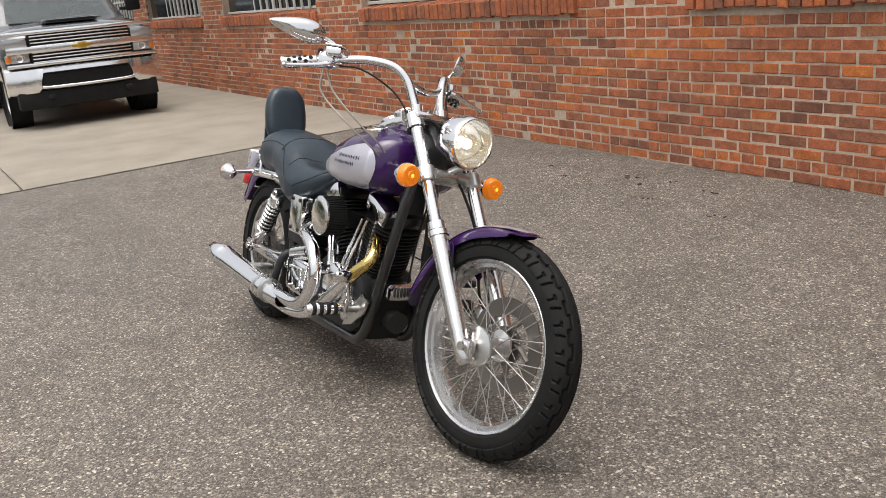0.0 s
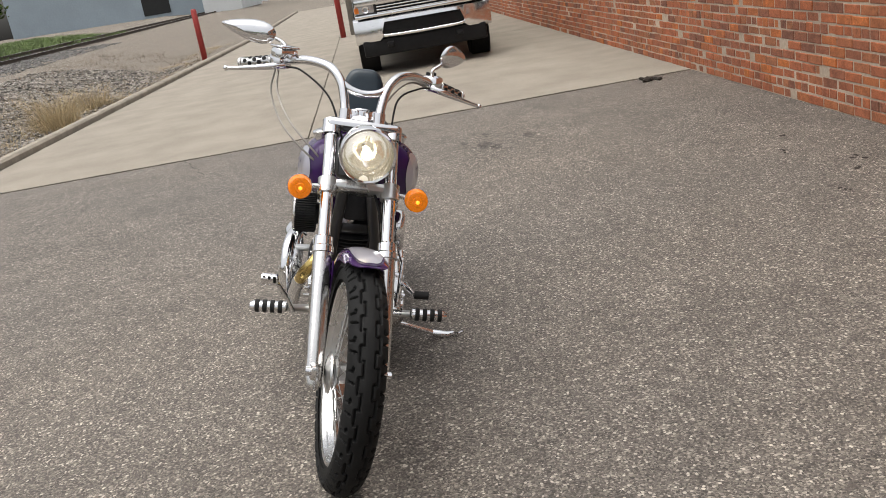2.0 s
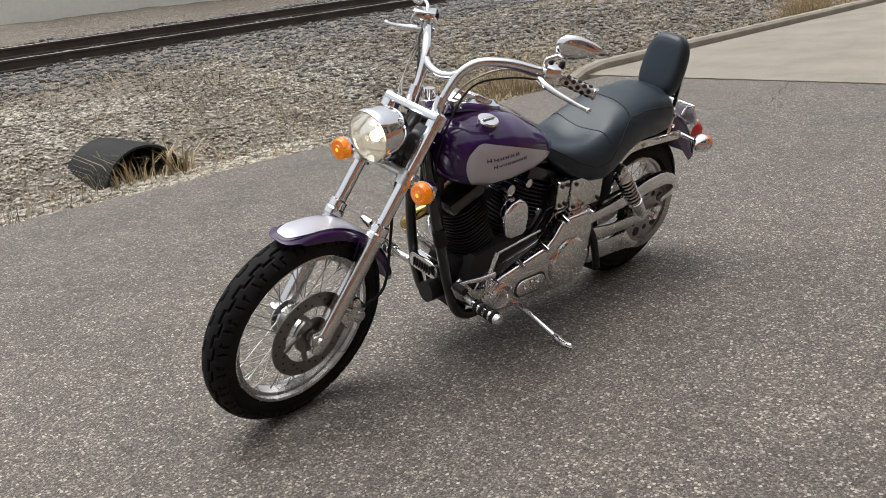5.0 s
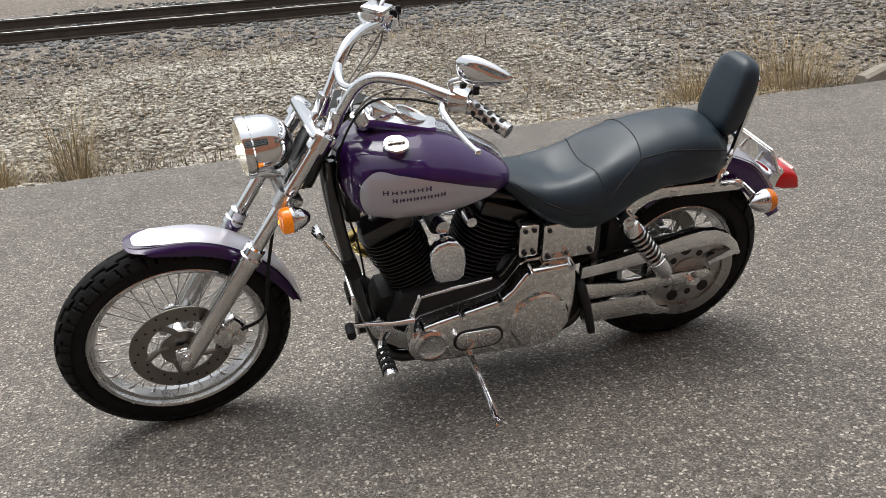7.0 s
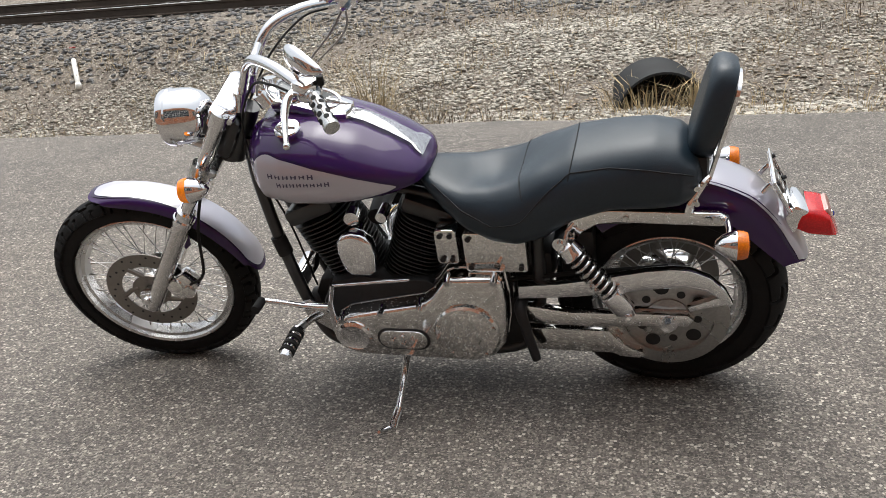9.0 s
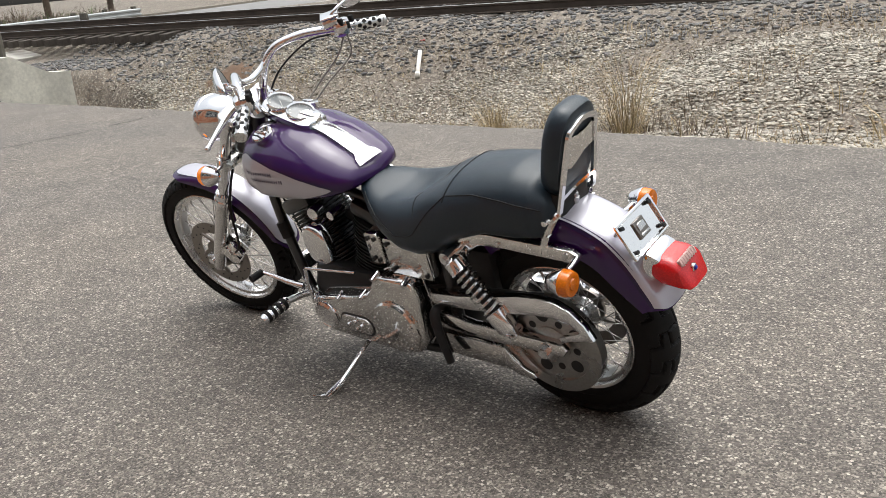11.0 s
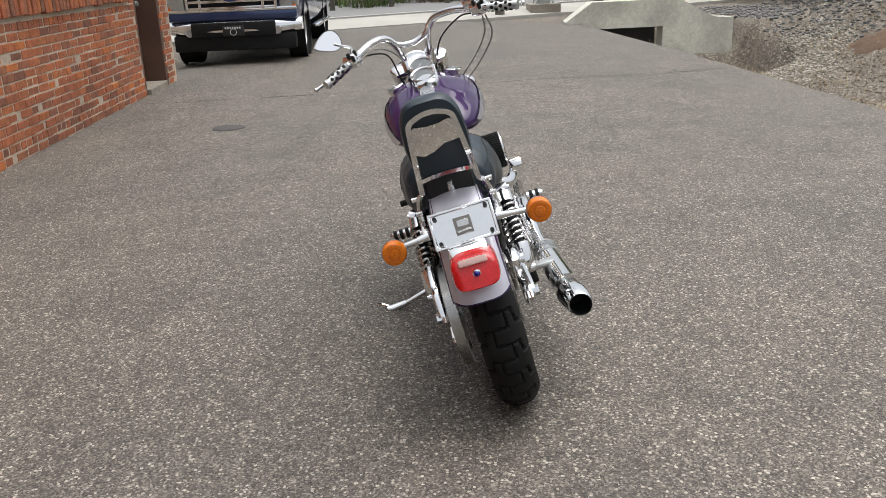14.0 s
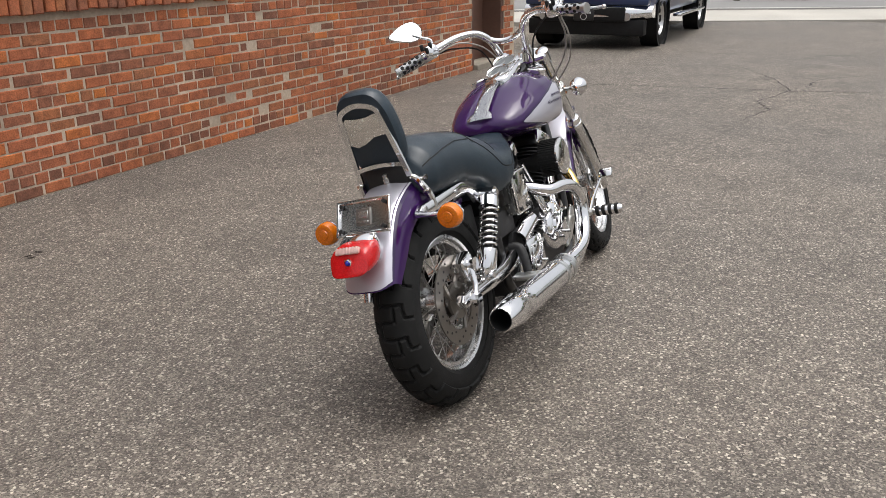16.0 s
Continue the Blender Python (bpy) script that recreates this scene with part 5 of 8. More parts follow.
# ---- single bricks of the wall nearest the motorcycle ----
shapes = {}
for sol in singles:
    x0 = (sol[0][0] + sol[1][0]) / 2
    z0 = (sol[0][2] + sol[2][2]) / 2
    key = "header" if sol[1][0] - sol[0][0] < 0.15 else "stretcher"
    if key not in shapes or len(shapes[key]) < 6:
        me = bpy.data.meshes.new("brick")
        me.from_pydata([(x - x0, y - wall_y(x0), z - z0) for x, y, z in sol], [], BF)
        me.update()
        me.materials.append(BRICK_SINGLE)
        shapes.setdefault(key, []).append(me)
    o = new("brick", rng.choice(shapes[key]))
    o.parent = building
    o.location = (x0, wall_y(x0), z0)

# ---- the motorcycle ----
def paint(name, colour, rough, metal, flake=0.0):
    m = material(name, colour, rough, metal=metal, spread=0.06, scale=900, coat=1.0, patch=3)
    m.node_tree.nodes["Principled BSDF"].inputs["Specular IOR Level"].default_value = 0.1
    m.node_tree.nodes["Principled BSDF"].inputs["Coat Roughness"].default_value = 0.02
    return m


CHROME = material("chrome", (0.82, 0.82, 0.83), 0.07, metal=1.0, spread=0.03, scale=60, rough_spread=0.03)
SPOTTED = spotted_chrome()
ALU = material("polished_aluminium", (0.66, 0.66, 0.65), 0.28, metal=1.0, spread=0.06, scale=90, rough_spread=0.08)
STEEL = material("brake_disc_steel", (0.27, 0.25, 0.23), 0.4, metal=1.0, spread=0.12, scale=120)
BLACK = material("gloss_black_paint", (0.012, 0.012, 0.013), 0.28, spread=0.3, scale=80, coat=0.5)
SATIN = material("satin_black_metal", (0.02, 0.02, 0.021), 0.48, spread=0.35, scale=70, bump=0.1)
FINMAT = material("black_engine_fin_paint", (0.018, 0.018, 0.019), 0.42, spread=0.3, scale=60)
RUBBER = material("tyre_rubber", (0.013, 0.013, 0.013), 0.7, spread=0.35, scale=40, bump=0.2, bump_scale=300, patch=8)
SLIDER = material("polished_slider_alloy", (0.70, 0.69, 0.68), 0.2, metal=1.0, spread=0.1, scale=60, rough_spread=0.08)
RIM = material("satin_chrome_rim", (0.66, 0.66, 0.66), 0.26, metal=1.0, spread=0.08, scale=40, rough_spread=0.08)
SPOKE = material("dull_steel_spoke", (0.42, 0.41, 0.40), 0.35, metal=1.0, spread=0.1, scale=40)
RUBBER_DARK = material("black_rubber", (0.016, 0.016, 0.016), 0.65, spread=0.3, scale=50)
# black vinyl with the sky's blue sheen put into its base colour
LEATHER = material("black_vinyl_sky_sheen", (0.014, 0.027, 0.040), 0.37, spread=0.25, scale=120, bump=0.12, bump_scale=420, rough_spread=0.06)
LEATHER.node_tree.nodes["Principled BSDF"].inputs["Specular IOR Level"].default_value = 0.5
SEAM = material("dark_seat_stitching", (0.012, 0.014, 0.016), 0.8, spread=0.2, scale=300)
PURPLE = paint("purple_metallic_paint", (0.029, 0.004, 0.068), 0.5, 0.0)
SILVER = paint("lilac_silver_paint", (0.52, 0.51, 0.57), 0.36, 0.55)
PINSTRIPE = paint("dark_purple_pinstripe", (0.02, 0.006, 0.05), 0.4, 0.0)
LETTER = material("purple_lettering_paint", (0.06, 0.05, 0.1), 0.4, spread=0.1, scale=60)
HEAT = material("heat_tinted_chrome", (0.74, 0.55, 0.2), 0.16, metal=1.0, spread=0.25, scale=9)
WHITE_FACE = material("glazed_grey_gauge_face", (0.09, 0.10, 0.105), 0.4, spread=0.1, scale=40, coat=1.0)
MARK = material("pale_gauge_marks", (0.5, 0.5, 0.48), 0.6, spread=0.1, scale=40)
MIRROR = material("mirror_glass", (0.9, 0.9, 0.92), 0.02, metal=1.0)
HOSE = material("clear_braided_hose", (0.33, 0.31, 0.28), 0.4, metal=0.5, spread=0.2, scale=300)


def lens(name, colour, glow=0.0, warm=(1, 0.6, 0.2), facets=False):
    m = material(name, colour, 0.12, spread=0.12, scale=160, bump=0.25, bump_scale=240, transmission=0.35, coat=0.5)
    n, l = m.node_tree.nodes, m.node_tree.links
    b = n["Principled BSDF"]
    tc = n.new("ShaderNodeTexCoord")
    v = n.new("ShaderNodeTexVoronoi")
    v.inputs["Scale"].default_value = 190
    l.new(tc.outputs["Object"], v.inputs["Vector"])
    ramp = n.new("ShaderNodeValToRGB")
    ramp.color_ramp.elements[0].color = (*[min(1, c * 1.12 + 0.002) for c in colour], 1)
    ramp.color_ramp.elements[1].position = 0.75
    ramp.color_ramp.elements[1].color = (*[c * 0.8 for c in colour], 1)
    l.new(v.outputs["Distance"], ramp.inputs[0])
    if facets:
        l.new(ramp.outputs[0], b.inputs["Base Color"])
    b.inputs["Emission Color"].default_value = (*warm, 1)
    b.inputs["Emission Strength"].default_value = glow
    return m


AMBER = lens("amber_plastic_lens", (0.78, 0.19, 0.003), 0.16, (1.0, 0.27, 0.005), True)
AMBER_DULL = lens("unlit_amber_lens", (0.72, 0.175, 0.004), facets=True)
AMBER.node_tree.nodes["Principled BSDF"].inputs["Transmission Weight"].default_value = 0.0
AMBER_LIT = lens("lit_amber_bulb", (1.0, 0.45, 0.03), 1.0, (1.0, 0.42, 0.03))
RED = lens("red_plastic_lens", (0.46, 0.004, 0.006), 0.03, (1.0, 0.02, 0.02), True)
for dull in (RED, AMBER_DULL):
    dull.node_tree.nodes["Principled BSDF"].inputs["Transmission Weight"].default_value = 0.0
    dull.node_tree.nodes["Principled BSDF"].inputs["Coat Weight"].default_value = 0.4
    dull.node_tree.nodes["Principled BSDF"].inputs["Specular IOR Level"].default_value = 0.4
RED_CLEAR = lens("clear_ribbed_plate_lens", (0.85, 0.6, 0.55))
BLUE = lens("blue_glass_dot", (0.01, 0.02, 0.35))
HEADGLASS = lens("ribbed_headlamp_glass", (0.96, 0.95, 0.9), 0.15, (1.0, 0.86, 0.58))
HEADGLASS.node_tree.nodes["Principled BSDF"].inputs["Transmission Weight"].default_value = 1.0
HEADGLASS.node_tree.nodes["Principled BSDF"].inputs["IOR"].default_value = 1.15
HEADBULB = lens("lit_headlamp_bulb", (1, 0.95, 0.85), 8.0, (1.0, 0.85, 0.55))

for black, sheen in ((RUBBER, 0.18), (RUBBER_DARK, 0.25), (SATIN, 0.35), (FINMAT, 0.35), (TRUCK_BLACK, 0.15), (T_RUBBER, 0.12)):
    black.node_tree.nodes["Principled BSDF"].inputs["Specular IOR Level"].default_value = sheen
LEAN = pose(0, 0.006, 0.002, -14.5, 0, -1.7)
bike = empty("motorcycle")
tagged(bike, "purple and silver cruiser motorcycle leaning on its kickstand", "motorcycle")
RAKE = Vector((-0.554, 0, 0.832))
PIVOT = Vector((1.185, 0, 0.98))
STEER = Matrix.Translation(PIVOT) @ Matrix.Rotation(radians(8.6), 4, RAKE) @ Matrix.Translation(-PIVOT)


def P(name, bm, mat, parent=None, label="", steer=False, smooth=True):
    if steer:
        bmesh.ops.transform(bm, matrix=STEER, verts=bm.verts[:])
    bmesh.ops.recalc_face_normals(bm, faces=bm.faces[:])
    return part(name, bm, mat, parent or bike, label, smooth)


def nb():
    return bmesh.new()


# wheels
def torus_point(c, R, rc, w, phi, psi, lift=0.0):
    """A point on a tyre's crown: phi round the wheel, psi across it."""
    r = R - rc + (rc + lift) * math.cos(psi)
    return Vector((c[0] + r * math.sin(phi), c[1] + (w / 2 + lift) * math.sin(psi), c[2] + r * math.cos(phi)))


def tyre(bm, c, R, w, bead):
    rc = w * 0.52
    prof = []
    for i in range(-9, 10):
        psi = radians(i * 10)
        prof.append(((w / 2) * math.sin(psi), R - rc + rc * math.cos(psi)))
    side = [(-w * 0.49, R - rc * 1.25), (-w * 0.46, (R - rc + bead) / 2 + 0.005), (-w * 0.36, bead + 0.004), (-w * 0.3, bead - 0.004)]
    full = side[::-1] + prof + [(-a, r) for a, r in side]
    lathe(bm, c, (0, 1, 0), full, 72)


def tread(bm, c, R, w, n, lines, groove):
    """The crown of a tyre with stepped grooves cut in; lines are (turn in pitches, across from -1 to 1)."""
    rc = w * 0.52
    nu, nv = 22, 46
    pitch = 2 * math.pi * R / n
    half = radians(72) * w / 2
    U, W_ = np.meshgrid(np.arange(nu) / nu * pitch, np.linspace(-1, 1, nv + 1) * half, indexing="ij")
    D = np.full(U.shape, 1.0)
    for line in lines:
        for (u0, v0), (u1, v1) in zip(line, line[1:]):
            for k in (-1, 0, 1):
                ax, ay, bx, by = (u0 + k) * pitch, v0 * half, (u1 + k) * pitch, v1 * half
                dx, dy = bx - ax, by - ay
                t = np.clip(((U - ax) * dx + (W_ - ay) * dy) / (dx * dx + dy * dy), 0, 1)
                D = np.minimum(D, np.hypot(U - ax - t * dx, W_ - ay - t * dy))
    depth = np.where(D < groove, -0.008, np.where(D < groove * 1.7, -0.0015, 0.001))
    depth[:, 0] = depth[:, -1] = -0.012
    rows = []
    for k in range(n):
        for i in range(nu):
            ph = 2 * math.pi * (k + i / nu) / n
            rows.append([bm.verts.new(torus_point(c, R, rc, w, ph, radians(72) * (2 * j / nv - 1), float(depth[i, j]))) for j in range(nv + 1)])
    for p, q in zip(rows, rows[1:] + rows[:1]):
        for j in range(nv):
            bm.faces.new((p[j], p[j + 1], q[j + 1], q[j]))


def mirrored(lines, shift):
    return lines + [[(u + shift, -v) for u, v in line] for line in lines]


def wheel(name, c, R, w, bead, lines, n, groove, steer, hub_r, hub_w):
    c = Vector(c)
    bm = nb()
    rw = w * 0.34
    lathe(bm, c, (0, 1, 0), [(-rw, bead + 0.013), (-rw - 0.004, bead + 0.006), (-rw, bead - 0.002), (-rw + 0.012, bead - 0.006), (-rw + 0.014, bead - 0.017), (-0.012, bead - 0.022), (0, bead - 0.027), (0.012, bead - 0.022), (rw - 0.014, bead - 0.017), (rw - 0.012, bead - 0.006), (rw, bead - 0.002), (rw + 0.004, bead + 0.006), (rw, bead + 0.013)], 72)
    lathe(bm, c, (0, 1, 0), [(-hub_w, 0.012), (-hub_w, hub_r), (-hub_w + 0.008, hub_r), (-hub_w + 0.015, hub_r * 0.62), (hub_w - 0.015, hub_r * 0.62), (hub_w - 0.008, hub_r), (hub_w, hub_r), (hub_w, 0.012)], 36)
    wh = P(name, bm, RIM, label="spoked wheel with a bright chrome rim and hub", steer=steer)
    bm = nb()
    tyre(bm, c, R - 0.009, w - 0.012, bead)
    P("tyre", bm, RUBBER, wh, "black road tyre", steer)
    bm = nb()
    tread(bm, c, R, w, n, lines, groove)
    P("tread", bm, RUBBER, wh, "worn block tread of the tyre", steer, smooth=False)
    for k in range(40):
        side = 1 if k % 2 else -1
        lean = 1 if (k // 2) % 2 else -1
        a = 2 * math.pi * k / 40
        b = a + lean * 0.62
        p = c + Vector((math.sin(b) * hub_r * 0.9, side * (hub_w - 0.004), math.cos(b) * hub_r * 0.9))
        q = c + Vector((math.sin(a) * (bead - 0.02), side * 0.006, math.cos(a) * (bead - 0.02)))
        bm = nb()
        d = (q - p).normalized()
        tube(bm, [p, q - d * 0.022, q - d * 0.021, q], [0.0015, 0.0015, 0.0032, 0.0032], 6)
        P("spoke", bm, SPOKE, wh, steer=steer)
    return wh


def brake_disc(wh, c, side, r, steer):
    bm = nb()
    y = c[1] + side
    d = 1 if side > 0 else -1
    lathe(bm, (c[0], y, c[2]), (0, 1, 0), [(-0.0025, r * 0.66), (-0.0025, r), (0.0025, r), (0.0025, r * 0.66)], 64, closed=True)
    P("brake_disc", bm, STEEL, wh, "drilled steel brake disc", steer)
    bm = nb()
    for k in range(5):
        a = 2 * math.pi * k / 5
        pts = [(c[0] + math.sin(a + s * 0.5) * rr, y, c[2] + math.cos(a + s * 0.5) * rr) for s, rr in ((0, r * 0.28), (0.5, r * 0.45), (1, r * 0.7))]
        tube(bm, pts, 0.009, 8, smooth=4)
    lathe(bm, (c[0], y, c[2]), (0, 1, 0), [(-0.005, 0.02), (-0.005, r * 0.42), (0.005, r * 0.42), (0.005, 0.02)], 36, closed=True)
    P("disc_carrier", bm, STEEL, wh, "", steer)
    for k in range(30):
        bm = nb()
        a = 2 * math.pi * k / 30
        rr = r * (0.74, 0.83, 0.92)[k % 3]
        cyl(bm, (c[0] + math.sin(a) * rr, y + d * 0.0022, c[2] + math.cos(a) * rr), (c[0] + math.sin(a) * rr, y + d * 0.0034, c[2] + math.cos(a) * rr), 0.0042, seg=8)
        P("disc_drilling", bm, SATIN, wh, "", steer)


FA = (1.684, 0, 0.342)
RA = (0.0, 0, 0.322)
FRONT_GROOVES = mirrored([[(0, 0.22), (0.5, 0.22), (0.5, 0.38), (1.0, 0.38), (1.0, 0.22)], [(0.2, 0.62), (0.32, 0.62), (0.28, 1.0)], [(0.7, 0.55), (0.6, 1.0)]], 0.3)
REAR_GROOVES = mirrored([[(0, -0.12), (0.04, 0.26), (0.5, 0.26), (0.52, 0.55), (0.12, 0.6), (0.08, 0.98)], [(0.5, 0.26), (0.55, 0.0)]], 0.5)
fw = wheel("front_wheel", FA, 0.349, 0.112, 0.260, FRONT_GROOVES, 26, 0.0024, True, 0.05, 0.045)
brake_disc(fw, FA, 0.066, 0.153, True)
bm = nb()
lathe(bm, (FA[0], -0.055, FA[2]), (0, -1, 0), [(0, 0.03), (0, 0.062), (0.006, 0.06), (0.014, 0.03), (0.016, 0.012)], 36)
P("hub_cap", bm, ALU, fw, "", True)
rw = wheel("rear_wheel", (0.0, -0.018, 0.316), 0.331, 0.148, 0.212, REAR_GROOVES, 20, 0.0036, False, 0.055, 0.05)
brake_disc(rw, RA, -0.088, 0.146, False)
PULLEY = material("dull_pulley_alloy", (0.48, 0.47, 0.45), 0.3, metal=1.0, spread=0.25, scale=120, rough_spread=0.1)
# belt pulley with holes shown as bright webs
bm = nb()
lathe(bm, (0, 0.108, RA[2]), (0, 1, 0), [(-0.016, 0.128), (-0.016, 0.168), (0.016, 0.168), (0.016, 0.128)], 60, closed=True)
lathe(bm, (0, 0.108, RA[2]), (0, 1, 0), [(-0.008, 0.018), (-0.008, 0.06), (0.01, 0.06), (0.012, 0.018)], 40, closed=True)
lathe(bm, (0, 0.108, RA[2]), (0, 1, 0), [(-0.004, 0.05), (-0.004, 0.135), (0.006, 0.135), (0.006, 0.05)], 48, closed=True)
P("belt_pulley", bm, PULLEY, rw, "chrome belt pulley with round holes")
for k in range(10):
    a = 2 * math.pi * (k + 0.3) / 10
    rr, hr = ((0.098, 0.021), (0.082, 0.012))[k % 2]
    bm = nb()
    cyl(bm, (math.sin(a) * rr, 0.11, RA[2] + math.cos(a) * rr), (math.sin(a) * rr, 0.1155, RA[2] + math.cos(a) * rr), hr, seg=20)
    P("pulley_hole", bm, SATIN, rw)
bm = nb()
for z in (0.167, -0.162):
    tube(bm, [(0.0, 0.108, RA[2] + z), (0.25, 0.108, RA[2] + z * 0.72 + 0.02), (0.52, 0.108, RA[2] + z * 0.42 + 0.03)], 0.007, 8)
P("drive_belt", bm, RUBBER_DARK, label="black toothed drive belt")


# fenders
def fender(name, c, arc, width, skirt, a0, a1, mat, stripe_w, stripe_a, steer, n=40, label="", nose=0.0, lead=0.0):
    """arc(angle) gives the radius; the angle runs backwards from straight up, in degrees."""
    def sect(a, extra=0.0, lim=None):
        r = arc(a) + extra
        w = width(a) + extra
        out = []
        for i in range(-8, 9):
            if lim is None:
                s = i / 8
            else:
                s = lim(a) * i / 8
            if abs(s) < 0.62:
                y, dr = s * w / 0.78, -0.010 * (s / 0.62) ** 2
            else:
                t = (abs(s) - 0.62) / 0.38
                y = math.copysign(w * (0.795 + 0.205 * math.sin(min(1, t * 1.6) * math.pi / 2)), s)
                dr = -0.010 - skirt(a) * t ** 1.2
            out.append((y, r + dr))
        return out

    def build(extra, lim, b0, b1, thick):
        bm = nb()
        rows = []
        for i in range(n + 1):
            a = b0 + (b1 - b0) * i / n
            row = []
            points = sect(a, extra, lim)
            half = max(abs(y) for y, r in points)
            for y, r in points:
                t = radians(a + (lead * (1 - i / n) ** 9 - nose * (i / n) ** 10) * abs(y / half) ** 4)
                row.append(bm.verts.new((c[0] - math.sin(t) * r, c[1] + y, c[2] + math.cos(t) * r)))
            rows.append(row)
        for p, q in zip(rows, rows[1:]):
            for i in range(len(p) - 1):
                bm.faces.new((p[i], p[i + 1], q[i + 1], q[i]))
        bmesh.ops.recalc_face_normals(bm, faces=bm.faces[:])
        r = bmesh.ops.solidify(bm, geom=bm.faces[:], thickness=thick)
        return bm
    f = P(name, build(0, None, a0, a1, 0.003), mat, label=label, steer=steer)
    P("pinstripe", build(0.0012, lambda a: stripe_w(a) + 0.05, a0 + 1.2, a1 - 1.5, 0.0008), PINSTRIPE, f, "", steer)
    P("silver_panel", build(0.0022, stripe_w, stripe_a[0], stripe_a[1], 0.0008), SILVER, f, "lilac-silver painted panel along the crown", steer)
    return f


fender("front_fender", FA, lambda a: interp(a, [(-20, 0.386), (-15, 0.378), (0, 0.372), (40, 0.372), (86, 0.388)]), lambda a: 0.062, lambda a: interp(a, [(-20, 0.006), (-10, 0.020), (10, 0.033), (60, 0.036), (86, 0.022)]),
       -15, 86, PURPLE, lambda a: interp(a, [(-15, 0.5), (20, 0.56), (50, 0.64), (86, 0.7)]), (-11.5, 83), True, nose=8.0, lead=8.0, label="purple front fender with a silver crown")
fender("rear_fender", (0, 0, 0.322), lambda a: interp(a, [(-40, 0.405), (-10, 0.428), (12, 0.436), (30, 0.432), (54, 0.405), (73, 0.398), (80, 0.396)]), lambda a: interp(a, [(-40, 0.088), (30, 0.09), (80, 0.086)]), lambda a: interp(a, [(-40, 0.08), (10, 0.1), (45, 0.085), (80, 0.03)]),
       -34, 66.5, PURPLE, lambda a: interp(a, [(-34, 0.62), (30, 0.66), (72, 0.74)]), (-33, 66), False, nose=4.0, label="purple rear fender with a silver crown")
for s in (1, -1):
    bm = nb()
    plate(bm, [(1.452, 0.590), (1.50, 0.625), (1.508, 0.60), (1.52, 0.53), (1.505, 0.505), (1.485, 0.52), (1.47, 0.6)], s * 0.064, s * 0.07, 0.0015, 1)
    P("fender_stay", bm, PURPLE, label="purple fender bracket", steer=True)

# fork
def fork_at(z):
    return 1.228 + (0.985 - z) * 0.6645


for s in (1, -1):
    y = s * 0.099
    bm = nb()
    cyl(bm, (fork_at(1.0), y, 1.0), (fork_at(0.6), y, 0.6), 0.0205, seg=24)
    leg = P("fork_tube", bm, CHROME, label="chrome upper fork tube", steer=True)
    bm = nb()
    d = Vector((fork_at(0.3) - fork_at(0.66), 0, -0.36)).normalized()
    top = Vector((fork_at(0.648), y, 0.648))
    tube(bm, [top, top + d * 0.3, top + d * 0.38, top + d * 0.42, top + d * 0.435], [0.029, 0.029, 0.027, 0.024, 0.014], 24)
    box(bm, (FA[0], y * 0.98, FA[2]), (0.05, 0.034, 0.045), 0.01)
    P("fork_slider", bm, SLIDER, leg, "polished aluminium fork slider", True)
    bm = nb()
    tube(bm, [top - d * 0.035, top - d * 0.03, top - d * 0.005, top, top + d * 0.018, top + d * 0.02], [0.024, 0.030, 0.030, 0.034, 0.034, 0.029], 24)
    P("fork_collar", bm, CHROME, leg, "chrome fork collar", True)
    bm = nb()
    cyl(bm, (FA[0], y + s * 0.012, FA[2]), (FA[0], y + s * 0.028, FA[2]), 0.014, seg=12)
    P("axle_nut", bm, CHROME, leg, "", True)
bm = nb()
box(bm, (1.222, 0, 0.988), (0.075, 0.235, 0.03), 0.012, Matrix.Rotation(radians(-33), 3, "Y"))
for s in (1, -1):
    lathe(bm, (1.228, s * 0.099, 0.985), RAKE, [(-0.03, 0.024), (-0.03, 0.03), (0.018, 0.03), (0.024, 0.022), (0.026, 0.002)], 24)
    cyl(bm, (1.185, s * 0.055, 0.98), (1.165, s * 0.055, 1.035), 0.021, seg=20)
P("top_clamp", bm, CHROME, label="chrome upper fork clamp", steer=True)
bm = nb()
box(bm, (1.325, 0, 0.815), (0.07, 0.245, 0.032), 0.014, Matrix.Rotation(radians(-33), 3, "Y"))
for s in (1, -1):
    lathe(bm, (fork_at(0.815), s * 0.099, 0.815), RAKE, [(-0.024, 0.022), (-0.024, 0.031), (0.024, 0.031), (0.024, 0.022)], 24)
    cyl(bm, (1.335, s * 0.11, 0.812), (1.336, s * 0.16, 0.807), 0.008, seg=12)
P("lower_clamp", bm, ALU, label="polished lower fork clamp", steer=True)
bm = nb()
cyl(bm, (1.20, 0, 0.96), (1.285, 0, 0.80), 0.036, seg=20)
box(bm, (1.245, 0, 0.89), (0.05, 0.15, 0.14), 0.02, Matrix.Rotation(radians(-33), 3, "Y"))
P("steering_head", bm, BLACK, label="black steering head cover", steer=True)
# caliper and hose
bm = nb()
box(bm, (1.545, 0.093, 0.385), (0.1, 0.055, 0.075), 0.014, Matrix.Rotation(radians(35), 3, "Y"))
cyl(bm, (1.56, 0.1, 0.40), (1.56, 0.128, 0.40), 0.022)
cyl(bm, (1.525, 0.1, 0.37), (1.525, 0.128, 0.37), 0.022)
P("front_caliper", bm, SPOTTED, label="chrome front brake caliper", steer=True)
bm = nb()
tube(bm, [(1.51, 0.12, 0.40), (1.44, 0.14, 0.46), (1.41, 0.12, 0.62), (1.36, 0.07, 0.76), (1.29, 0.03, 0.86)], 0.005, 8, smooth=5)
P("brake_hose", bm, RUBBER_DARK, label="black brake hose", steer=True)

